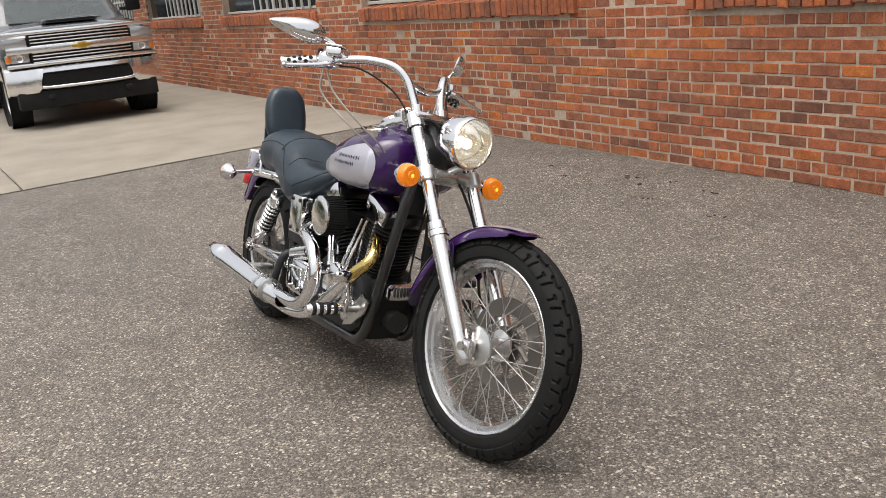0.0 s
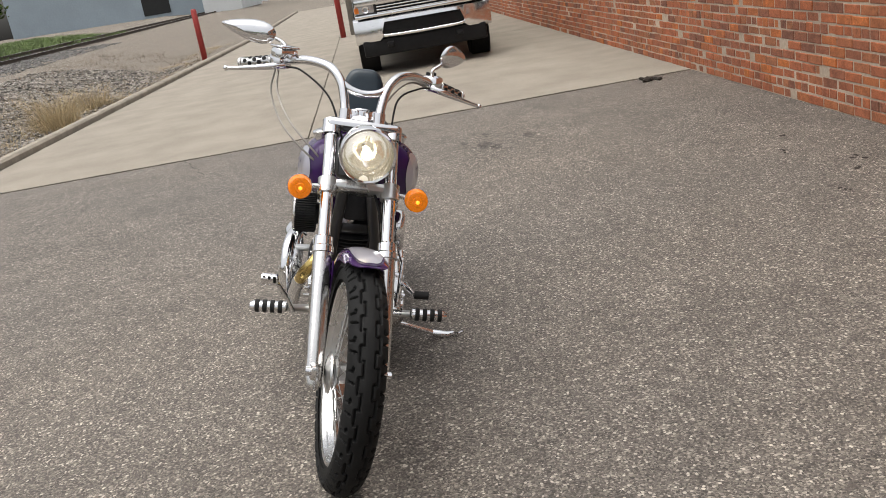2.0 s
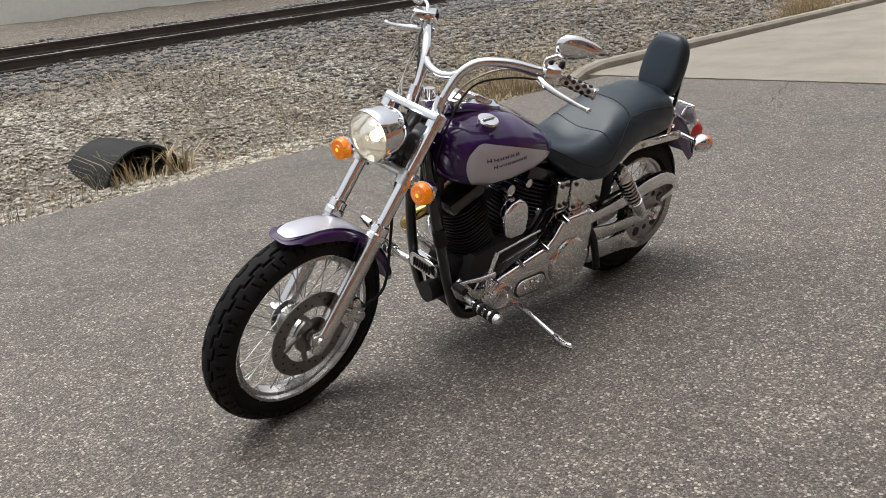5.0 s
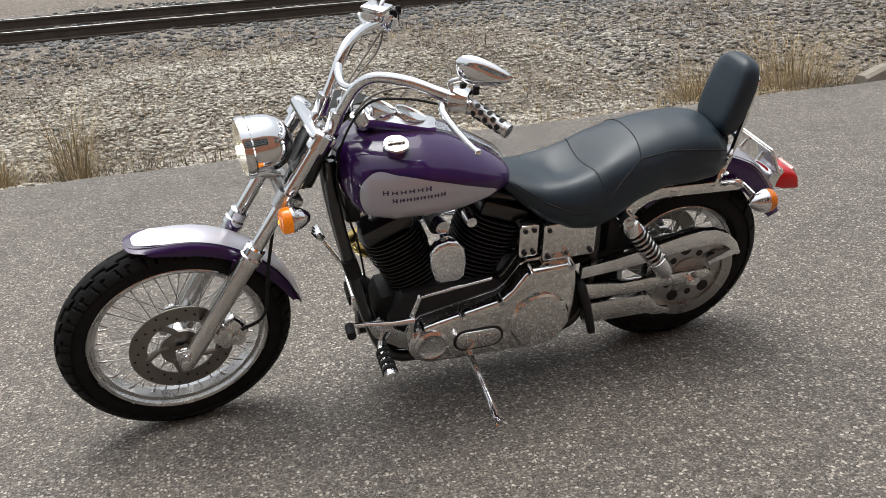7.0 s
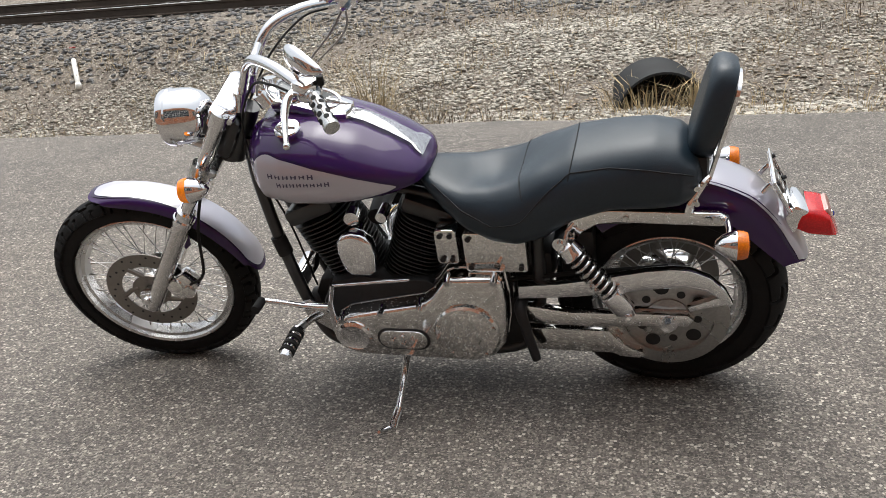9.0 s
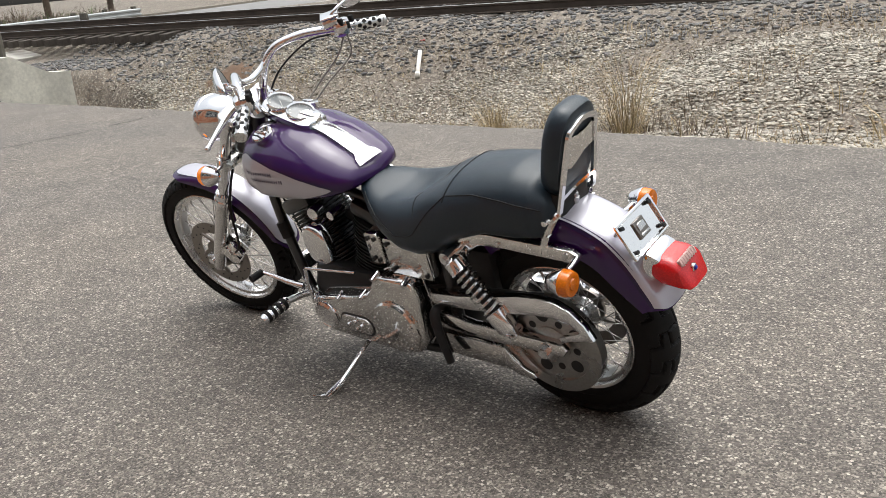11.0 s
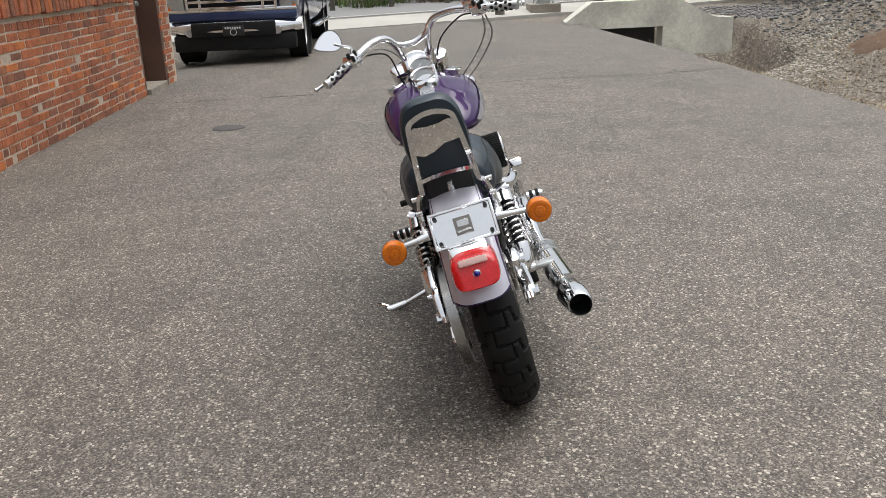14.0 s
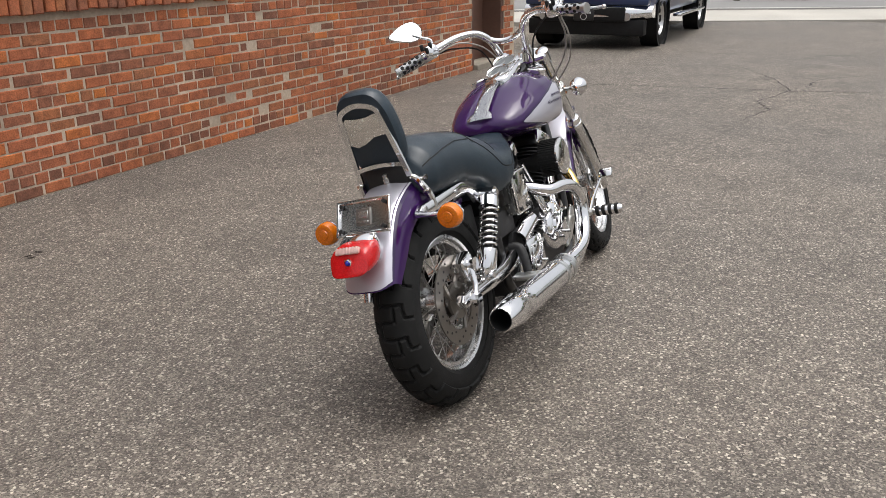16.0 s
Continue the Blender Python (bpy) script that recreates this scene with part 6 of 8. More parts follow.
# headlamp
HC, HD_ = Vector((1.416, 0, 0.942)), Vector((-1, 0, 0.06)).normalized()
bm = nb()
lathe(bm, HC, HD_, [(-0.012, 0.078), (-0.014, 0.084), (-0.006, 0.0875), (0.01, 0.0875), (0.014, 0.084), (0.045, 0.083), (0.075, 0.078), (0.1, 0.066), (0.118, 0.046), (0.128, 0.026), (0.131, 0.004)], 48)
head = P("headlight", bm, CHROME, label="round chrome headlight switched on", steer=True)
bm = nb()
lathe(bm, HC, HD_, [(-0.012, 0.078), (-0.02, 0.06), (-0.0245, 0.03), (-0.026, 0.001)], 48)
P("headlight_glass", bm, HEADGLASS, head, "glowing ribbed headlight glass", True)
bm = nb()
bmesh.ops.create_uvsphere(bm, u_segments=16, v_segments=10, radius=0.016, matrix=Matrix.Translation(HC + HD_ * 0.03 + Vector((0.0, 0, -0.004))))
P("bulb", bm, HEADBULB, head, "", True)
bm = nb()
tube(bm, [(1.40, 0, 0.865), (1.36, 0, 0.845), (1.325, 0, 0.83)], 0.014, 12)
P("headlight_mount", bm, ALU, head, "", True)


def signal(x, y, z, facing, steer, lit):
    """A round turn signal: chrome cup with an amber lens; facing +1 forwards, -1 backwards."""
    f = Vector((facing, 0, 0))
    bm = nb()
    lathe(bm, (x, y, z), f, [(-0.052, 0.003), (-0.047, 0.014), (-0.03, 0.027), (-0.006, 0.037), (0, 0.039), (0.004, 0.039), (0.004, 0.036)], 32)
    s = P("turn_signal", bm, CHROME, label="chrome turn signal with an amber lens", steer=steer)
    bm = nb()
    lathe(bm, (x, y, z), f, [(0.003, 0.0375), (0.02, 0.037), (0.03, 0.033), (0.033, 0.026), (0.031, 0.017), (0.0345, 0.015), (0.036, 0.001)], 32)
    P("signal_lens", bm, AMBER if lit else AMBER_DULL, s, "ridged amber lens", steer)
    if lit:
        bm = nb()
        bmesh.ops.create_uvsphere(bm, u_segments=12, v_segments=8, radius=0.008, matrix=Matrix.Translation((x + facing * 0.031, y, z)))
        P("signal_bulb", bm, AMBER_LIT, s, "", steer)
    return s


for s in (1, -1):
    signal(1.346, s * 0.185, 0.806, 1, True, True)
    signal(-0.162, s * 0.222 - 0.007, 0.635, -1, False, False)
    bm = nb()
    tube(bm, [(-0.145, s * 0.105, 0.645), (-0.15, s * 0.15, 0.642), (-0.15, s * 0.2, 0.638)], [0.013, 0.009, 0.009], 12)
    P("signal_stalk", bm, CHROME, label="chrome signal stalk")

# handlebar, grips, levers, mirrors
bm = nb()
for s in (1, -1):
    tube(bm, [(1.172, s * 0.055, 1.01), (1.145, s * 0.062, 1.06), (1.115, s * 0.078, 1.115), (1.075, s * 0.115, 1.152), (1.01, s * 0.175, 1.158), (0.95, s * 0.23, 1.145), (0.885, s * 0.292, 1.127), (0.832, s * 0.385, 1.1)], 0.0152, 14, smooth=5)
tube(bm, [(1.118, 0.074, 1.112), (1.128, 0.045, 1.096), (1.132, 0, 1.088), (1.128, -0.045, 1.096), (1.118, -0.074, 1.112)], 0.0125, 12, smooth=5)
bar = P("handlebar", bm, CHROME, label="wide chrome handlebar with a dipped crosspiece", steer=True)
for s in (1, -1):
    a, b = Vector((0.882, s * 0.298, 1.125)), Vector((0.822, s * 0.403, 1.094))
    d = (b - a)
    bm = nb()
    tube(bm, [a, a + d * 0.03, a + d * 0.06, a + d * 0.9, a + d * 0.92, b], [0.017, 0.0215, 0.019, 0.018, 0.0205, 0.0195], 20)
    grip = P("grip", bm, ALU, bar, "chrome hand grip with dark oval inlays", True)
    bm = nb()
    _, u, v = frame_of(d)
    for k in range(5):
        for j in range(5):
            ang = 2 * math.pi * (j + 0.45 * k) / 5
            o = u * math.cos(ang) + v * math.sin(ang)
            p = a + d * (0.18 + 0.15 * k) + o * 0.0178
            cyl(bm, p, p + o * 0.0018, 0.0074, seg=10)
    P("grip_inlay", bm, RUBBER_DARK, bar, "black rubber ovals set in the grip", True)
    bm = nb()
    box(bm, (0.902, s * 0.270, 1.134), (0.062, 0.062, 0.058), 0.016, Matrix.Rotation(radians(-s * 38), 3, "Z"))
    P("switch_housing", bm, CHROME, bar, "chrome switch housing", True)
    bm = nb()
    for k in range(3):
        box(bm, (0.884 - 0.012 * k, s * (0.252 + 0.014 * k), 1.158 - 0.016 * (k % 2)), (0.017, 0.014, 0.026), 0.004)
    P("switch_buttons", bm, RUBBER_DARK, bar, "", True)
    # lever
    bm = nb()
    tube(bm, [(0.945, s * 0.258, 1.122), (0.955, s * 0.295, 1.115), (0.95, s * 0.35, 1.102), (0.938, s * 0.41, 1.089), (0.93, s * 0.442, 1.083)], [0.011, 0.012, 0.0095, 0.007, 0.0065], 10, smooth=4)
    bmesh.ops.create_uvsphere(bm, u_segments=12, v_segments=8, radius=0.0095, matrix=Matrix.Translation((0.928, s * 0.448, 1.082)))
    P("lever", bm, CHROME, bar, "chrome hand lever", True)
    # mirror
    bm = nb()
    tube(bm, [(0.918, s * 0.262, 1.155), (0.925, s * 0.258, 1.18), (0.905, s * 0.285, 1.2), (0.885, s * 0.315, 1.222) if s > 0 else (0.89, -0.36, 1.212)], 0.0065, 10, smooth=5)
    mir = P("mirror", bm, CHROME, label="teardrop chrome mirror on a bent stem", steer=True)
    out = []
    for k in range(24):
        t = 2 * math.pi * k / 24
        w = (0.096 if s < 0 else 0.074) * math.cos(t)
        h = (0.034 if s < 0 else 0.037) * math.sin(t) * (1 - 0.5 * math.cos(t))
        out.append((w, h))
    ax = Matrix(((0.25 * 1, 0.93, 0.0), (-0.97 * 1, 0.25, 0.0), (0, 0, 1)))
    cen = Vector((0.87, s * 0.335, 1.235) if s > 0 else (0.868, -0.388, 1.217))
    uu = Vector((-0.38, s * 0.92, 0.06) if s < 0 else (-0.7, 0.71, 0.0)).normalized()
    nn = Vector((-0.92, -s * 0.38, -0.1) if s < 0 else (-0.7, -0.68, 0.2)).normalized()
    vv = nn.cross(uu).normalized()
    if vv.z < 0:
        vv = -vv
    bm = nb()
    rings = []
    for dep, sc in ((0.004, 1.0), (0.0, 1.04), (-0.008, 1.0), (-0.02, 0.75), (-0.027, 0.35)):
        rings.append([bm.verts.new(cen + uu * w * sc + vv * h * sc + nn * dep) for w, h in out])
    skin(bm, rings, cap=False)
    bm.faces.new(rings[-1])
    P("mirror_shell", bm, CHROME, mir, "", True)
    bm = nb()
    bm.faces.new([bm.verts.new(cen + uu * w * 0.97 + vv * h * 0.97 + nn * 0.003) for w, h in out])
    P("mirror_glass", bm, MIRROR, mir, "clear mirror glass", True)
bm = nb()
box(bm, (0.935, -0.262, 1.162), (0.06, 0.075, 0.036), 0.01, Matrix.Rotation(radians(38), 3, "Z"))
P("brake_reservoir", bm, CHROME, bar, "chrome brake fluid reservoir with a dark-edged lid", True)
bm = nb()
box(bm, (0.935, -0.262, 1.183), (0.064, 0.079, 0.008), 0.003, Matrix.Rotation(radians(38), 3, "Z"))
P("reservoir_lid", bm, CHROME, bar, "", True)
for pts, mt in (([(0.915, -0.275, 1.10), (0.97, -0.27, 1.03), (1.06, -0.22, 0.95), (1.12, -0.13, 0.87), (1.10, -0.06, 0.8)], HOSE), ([(0.905, -0.285, 1.10), (0.93, -0.29, 1.02), (1.05, -0.24, 0.93), (1.11, -0.14, 0.85), (1.08, -0.05, 0.8)], HOSE),
                ([(0.95, -0.25, 1.12), (1.02, -0.2, 1.12), (1.11, -0.11, 1.06), (1.19, -0.06, 0.95), (1.26, -0.02, 0.86)], RUBBER_DARK), ([(0.95, 0.255, 1.12), (1.02, 0.2, 1.12), (1.10, 0.12, 1.08), (1.17, 0.1, 0.96), (1.18, 0.08, 0.8), (1.13, 0.09, 0.6), (1.10, 0.1, 0.35)], RUBBER_DARK), ([(0.93, 0.25, 1.12), (1.0, 0.17, 1.135), (1.08, 0.1, 1.09), (1.13, 0.05, 1.0)], HOSE)):
    bm = nb()
    tube(bm, pts, 0.0034, 8, smooth=6)
    P("control_cable", bm, mt, label="thin control cable", steer=True)

# fuel tank
TANK = [(1.172, 0.02, 0.875, 0.845), (1.165, 0.08, 0.905, 0.79), (1.145, 0.14, 0.930, 0.745), (1.105, 0.184, 0.948, 0.720), (1.03, 0.206, 0.955, 0.708), (0.93, 0.205, 0.947, 0.706), (0.83, 0.190, 0.916, 0.712), (0.75, 0.167, 0.874, 0.726), (0.70, 0.142, 0.842, 0.742), (0.665, 0.112, 0.816, 0.756), (0.65, 0.06, 0.796, 0.768)]


def tank_dims(x):
    t = [(r[0], r[1:]) for r in TANK][::-1]
    xs_ = [r[0] for r in t]
    return [float(np.interp(x, xs_, [r[1][k] for r in t])) for k in range(3)]


def tank_y(x, z):
    """Half width of the tank at height z."""
    w, zt, zb = tank_dims(x)
    zm = zb + 0.40 * (zt - zb)
    q = (z - zm) / ((zt - zm) if z > zm else (zm - zb))
    return w * max(0.0, 1 - abs(q) ** (2.5 if z > zm else 3.4)) ** (1 / 2.1)


bm = nb()
rings = []
for x, w, zt, zb in [(x, *tank_dims(x)) for x in np.concatenate([[1.172, 1.168, 1.162, 1.152], np.linspace(1.14, 0.68, 30), [0.67, 0.66, 0.65]])]:
    zm = zb + 0.40 * (zt - zb)
    rg = []
    for k in range(40):
        a = 2 * math.pi * k / 40
        ca, sa = math.cos(a), math.sin(a)
        y = math.copysign(abs(ca) ** (2 / 2.1), ca) * w
        q = math.copysign(abs(sa) ** (2 / (2.5 if sa > 0 else 3.4)), sa)
        z = zm + q * ((zt - zm) if q > 0 else (zm - zb))
        if q > 0.6:
            z -= 0.012 * max(0, 1 - abs(y) / 0.05)
        rg.append(bm.verts.new((x, y, z)))
    rings.append(rg)
skin(bm, rings)
tank = P("fuel_tank", bm, PURPLE, label="purple teardrop fuel tank with silver side panels")


def panel_limits(x, grow):
    f = (x - 0.72) / (1.128 - 0.72)
    f = max(0.0, min(1.0, f))
    up = 0.780 + 0.175 * f - 0.050 * f * f
    lo = 0.772 - 0.040 * math.sin(min(1, f * 1.35) * math.pi / 2)
    if f > 0.82:
        k = math.sqrt(max(0, 1 - ((f - 0.82) / 0.18) ** 2))
        mid = (up + lo) / 2 - 0.0
        up, lo = mid + (up - mid) * k, mid + (lo - mid) * k
    if f < 0.05:
        k = math.sqrt(max(0, 1 - ((0.05 - f) / 0.05) ** 2))
        mid = (up + lo) / 2
        up, lo = mid + (up - mid) * k, mid + (lo - mid) * k
    return lo - grow, up + grow


def tank_panel(name, mat, side, grow, lift, label=""):
    bm = nb()
    rows = []
    for x in 0.7205 - grow + (0.407 + 2 * grow) * (0.5 - 0.5 * np.cos(np.linspace(0, math.pi, 44))):
        lo, up = panel_limits(float(x), grow)
        rows.append([bm.verts.new((float(x), side * (tank_y(float(x), lo + (up - lo) * j / 12) + lift), lo + (up - lo) * j / 12)) for j in range(13)])
    for p, q in zip(rows, rows[1:]):
        for j in range(12):
            bm.faces.new((p[j], p[j + 1], q[j + 1], q[j]))
    return P(name, bm, mat, tank, label)


for s in (1, -1):
    tank_panel("panel_outline", PINSTRIPE, s, 0.006, 0.0016)
    tank_panel("side_panel", SILVER, s, 0.0, 0.003, "silver side panel on the tank")
    for x0, x1, z, count in ((1.07, 0.925, 0.838, 6), (1.045, 0.885, 0.814, 8)):
        for k in range(count):
            xa = x0 + (x1 - x0) * k / count
            xb = xa + (x1 - x0) / count * 0.68
            h = 0.0066 if k in (0, count - 1) else 0.0052
            bm = nb()
            for dx0, dx1, dz0, dz1 in ((0.0, 0.24, -1, 1), (0.7, 1.0, -1, 1), (0.24, 0.7, -0.22, 0.22)):
                p0, p1 = xa + (xb - xa) * dx0, xa + (xb - xa) * dx1
                bm.faces.new([bm.verts.new((xx, s * (tank_y(xx, q) + 0.0045), q)) for xx, q in ((p0, z + dz0 * h), (p1, z + dz0 * h), (p1, z + dz1 * h), (p0, z + dz1 * h))])
            P("emblem_bar", bm, LETTER, tank)
    bm = nb()
    cxp, cyp = (1.012, 0.121) if s > 0 else (1.045, -0.123)
    lathe(bm, (cxp, cyp, 0.932), Vector((0.0, s * 0.25, 1)), [(-0.03, 0.034), (0.0, 0.034), (0.006, 0.037), (0.014, 0.038), (0.018, 0.035), (0.0195, 0.001)], 36)
    box(bm, (cxp, cyp + s * 0.005, 0.953), (0.05, 0.012, 0.006), 0.002)
    P("fuel_cap", bm, CHROME, tank, "round chrome fuel cap")
# console with gauges
bm = nb()
sec = []
for x, w, z in ((1.10, 0.03, 1.0), (1.085, 0.05, 0.995), (1.03, 0.056, 0.985), (0.96, 0.058, 0.965), (0.90, 0.055, 0.947), (0.872, 0.042, 0.94), (0.865, 0.02, 0.938)):
    sec.append([bm.verts.new((x, -0.006 + w * math.cos(a) * (0.9 if math.sin(a) > 0 else 1), z + (0.012 * math.sin(a) if math.sin(a) > 0 else 0.06 * math.sin(a)))) for a in [2 * math.pi * k / 20 for k in range(20)]])
skin(bm, sec)
console = P("console", bm, CHROME, label="chrome tank console with two round gauges")
for gx, gz, nm in ((0.946, 0.96, "speedometer"), (1.034, 0.993, "tachometer")):
    ax = Vector((-0.42, 0, 0.9)).normalized()
    bm = nb()
    lathe(bm, (gx, -0.002, gz), ax, [(-0.03, 0.043), (0.004, 0.047), (0.014, 0.05), (0.02, 0.048), (0.017, 0.043), (0.012, 0.042)], 40)
    g = P("gauge", bm, CHROME, console, "round chrome-rimmed gauge with a glazed face")
    bm = nb()
    lathe(bm, (gx, -0.002, gz), ax, [(0.0122, 0.0425), (0.0125, 0.001)], 40)
    P("gauge_face", bm, WHITE_FACE, console)
    bm = nb()
    d, u, v = frame_of(ax)
    cc = Vector((gx, -0.002, gz)) + d * 0.0135
    for k in range(21):
        a = radians(-230 + 280 * k / 20)
        o = u * math.cos(a) + v * math.sin(a)
        q = u * -math.sin(a) + v * math.cos(a)
        r0 = 0.032 if k % 2 == 0 else 0.035
        bm.faces.new([bm.verts.new(cc + o * r + q * t) for r, t in ((r0, -0.0007), (0.039, -0.0007), (0.039, 0.0007), (r0, 0.0007))])
    o = u * 0.5 + v * 0.85
    q = u * -0.85 + v * 0.5
    bm.faces.new([bm.verts.new(cc + o * r + q * t) for r, t in ((-0.006, -0.0012), (0.031, -0.0005), (0.031, 0.0005), (-0.006, 0.0012))])
    P("gauge_marks", bm, MARK, console)
bm = nb()
rows = []
for x, w in ((0.885, 0.030), (0.82, 0.030), (0.76, 0.031), (0.70, 0.032), (0.695, 0.034), (0.685, 0.046), (0.672, 0.052), (0.662, 0.052)):
    zt = tank_dims(x)[1] + 0.004
    rows.append([bm.verts.new((x, y * w, zt + 0.005 - 0.003 * abs(y) ** 6)) for y in (-1, -0.9, -0.5, 0, 0.5, 0.9, 1)])
for p, q in zip(rows, rows[1:]):
    for j in range(6):
        bm.faces.new((p[j], p[j + 1], q[j + 1], q[j]))
bmesh.ops.solidify(bm, geom=bm.faces[:], thickness=0.009)
P("console_strip", bm, CHROME, console, "bright chrome strip down the tank")
for a, q in (((1.09, 0.05, 0.985), (1.105, 0.055, 1.02)), ((1.12, -0.05, 0.985), (1.12, -0.055, 1.02))):
    bm = nb()
    cyl(bm, a, q, 0.021)
    P("ignition_switch", bm, CHROME, console)

# seat
SEAT = [(0.69, 0.045, 0.780, 0.745), (0.665, 0.08, 0.772, 0.715), (0.61, 0.122, 0.760, 0.660), (0.55, 0.155, 0.748, 0.612), (0.47, 0.178, 0.752, 0.576), (0.40, 0.182, 0.772, 0.564), (0.33, 0.175, 0.806, 0.580), (0.25, 0.165, 0.843, 0.632), (0.15, 0.152, 0.861, 0.662), (0.04, 0.146, 0.869, 0.660), (-0.03, 0.138, 0.854, 0.668), (-0.07, 0.115, 0.815, 0.695), (-0.09, 0.05, 0.78, 0.73)]


def seat_dims(x):
    t = SEAT[::-1]
    return [float(np.interp(x, [r[0] for r in t], [r[k] for r in t])) for k in (1, 2, 3)]


def seat_point(x, a):
    w, zt, zb = seat_dims(x)
    ca, sa = math.cos(a), math.sin(a)
    y = math.copysign(abs(ca) ** (0.8 if sa > 0 else 0.7), ca) * w
    zm = zb + 0.45 * (zt - zb)
    if sa > 0:
        z = zm + abs(sa) ** 0.9 * (zt - zm)
        dish = 0.03 * math.exp(-((x - 0.46) / 0.1) ** 2)
        z -= dish * math.exp(-(y / 0.085) ** 2) * sa
        z += 0.016 * math.exp(-((x - 0.46) / 0.12) ** 2) * math.exp(-((abs(y) - 0.125) / 0.035) ** 2) * sa
        z += 0.02 * math.exp(-((x - 0.34) / 0.05) ** 2) * (abs(y) / 0.17) ** 2 * sa
    else:
        z = zm - abs(sa) ** 0.6 * (zm - zb)
        y *= 1 - 0.12 * abs(sa) ** 4
    return Vector((x, y, z))


bm = nb()
sx = [float(v) for v in np.interp(np.linspace(0, 1, 60), np.linspace(0, 1, 60), 0.685 - 0.77 * (0.5 - 0.5 * np.cos(np.linspace(0.12, math.pi, 60))))]
rings = [[bm.verts.new(seat_point(x, 2 * math.pi * k / 44)) for k in range(44)] for x in sx]
skin(bm, rings)
seat = P("seat", bm, LEATHER, label="stepped black vinyl two-up seat")
for s in (1, -1):
    for path in ([(0.64, 0.34), (0.55, 0.16), (0.46, 0.02), (0.38, 0.06), (0.31, 0.28), (0.25, 0.42), (0.15, 0.36), (0.02, 0.25), (-0.06, 0.22)], ):
        bm = nb()
        tube(bm, [seat_point(float(x), (float(a) * math.pi / 2 if s > 0 else math.pi - float(a) * math.pi / 2)) for x, a in zip(np.interp(np.linspace(0, 1, 60), np.linspace(0, 1, len(path)), [p[0] for p in path]), np.interp(np.linspace(0, 1, 60), np.linspace(0, 1, len(path)), [p[1] for p in path]))], 0.0021, 6)
        P("seam", bm, SEAM, seat)
for x0, bow in ((0.27, -0.03), (0.36, 0.035)):
    bm = nb()
    tube(bm, [seat_point(x0 + bow * math.sin(a), a) for a in np.linspace(0.16 * math.pi, 0.84 * math.pi, 40)], 0.0019, 6)
    P("seam", bm, SEAM, seat)
bm = nb()
box(bm, (0.25, 0, 0.655), (0.5, 0.18, 0.05), 0.015)
box(bm, (-0.075, 0, 0.765), (0.05, 0.15, 0.09), 0.02)
P("seat_base", bm, SATIN, seat, "black seat pan")

# backrest
bm = nb()
TILT = Matrix.Rotation(radians(-15), 3, "Y")
BASE = Vector((-0.075, 0, 0.80))


def on_back(t, y, z):
    return BASE + TILT @ Vector((t, y, z))


rings = []
for t, sc in ((0.038, 0.6), (0.036, 0.8), (0.028, 0.93), (0.012, 1.0), (-0.012, 1.0), (-0.026, 0.95), (-0.03, 0.85)):
    o = []
    for k in range(40):
        a = 2 * math.pi * k / 40
        ca, sa = math.cos(a), math.sin(a)
        w = 0.096 - (0.018 if sa > 0 else 0.004) * abs(sa)
        y = math.copysign(abs(ca) ** 0.5, ca) * w * sc
        z = 0.125 + math.copysign(abs(sa) ** 0.55, sa) * 0.128 * (0.12 + 0.88 * sc)
        o.append(bm.verts.new(on_back(t, y, z)))
    rings.append(o)
skin(bm, rings)
sissy = P("backrest_pad", bm, LEATHER, label="black padded passenger backrest")
bm = nb()


def bar_strip(bm, pts, w, th):
    """A flat bar along points on the back plane (y, z), w wide, th thick, behind the pad."""
    pts = spline([Vector((0, y, z)) for y, z in pts], 5)
    rings = []
    for i, p in enumerate(pts):
        a, b = pts[max(0, i - 1)], pts[min(len(pts) - 1, i + 1)]
        d = (b - a).normalized()
        n_ = Vector((0, -d.z, d.y))
        q = []
        for sx_, st in ((1, 1), (1, -1), (-1, -1), (-1, 1)):
            v = p + n_ * w / 2 * sx_
            q.append(bm.verts.new(on_back(-0.036 + st * th / 2, v.y, v.z)))
        rings.append(q)
    skin(bm, rings)


bar_strip(bm, [(0.088, -0.03), (0.08, 0.06), (0.069, 0.17), (0.06, 0.2), (0.03, 0.215), (0, 0.22), (-0.03, 0.215), (-0.06, 0.2), (-0.069, 0.17), (-0.08, 0.06), (-0.088, -0.03)], 0.016, 0.009)
bar_strip(bm, [(0.086, 0.012), (0.04, 0.018), (0, 0.02), (-0.04, 0.018), (-0.086, 0.012)], 0.013, 0.008)
P("backrest_frame", bm, CHROME, label="flat chrome backrest hoop")
bm = nb()
edge_ = [(0.07, 0.10), (0.045, 0.088), (0.015, 0.095), (-0.02, 0.112), (-0.07, 0.116)]
edge_ += [(-0.066, 0.17), (-0.052, 0.185), (-0.02, 0.178), (0.02, 0.178), (0.052, 0.185), (0.066, 0.17)]
for t_ in (-0.0335, -0.0365):
    bm.faces.new([bm.verts.new(on_back(t_, y, z)) for y, z in edge_])
P("backrest_plate", bm, SPOTTED, label="engraved chrome plate in the hoop")
for s in (1, -1):
    bm = nb()
    tube(bm, [on_back(-0.036, s * 0.088, -0.03), (-0.085, s * 0.1, 0.745), (-0.055, s * 0.112, 0.69), (-0.045, s * 0.116, 0.645)], [0.008, 0.011, 0.012, 0.011], 8, smooth=4)
    for z in (0.745, 0.70):
        cyl(bm, (-0.07, s * 0.106, z), (-0.07, s * 0.126, z), 0.008, seg=12)
    P("backrest_bracket", bm, SPOTTED, label="chrome backrest brackets")
bm = nb()
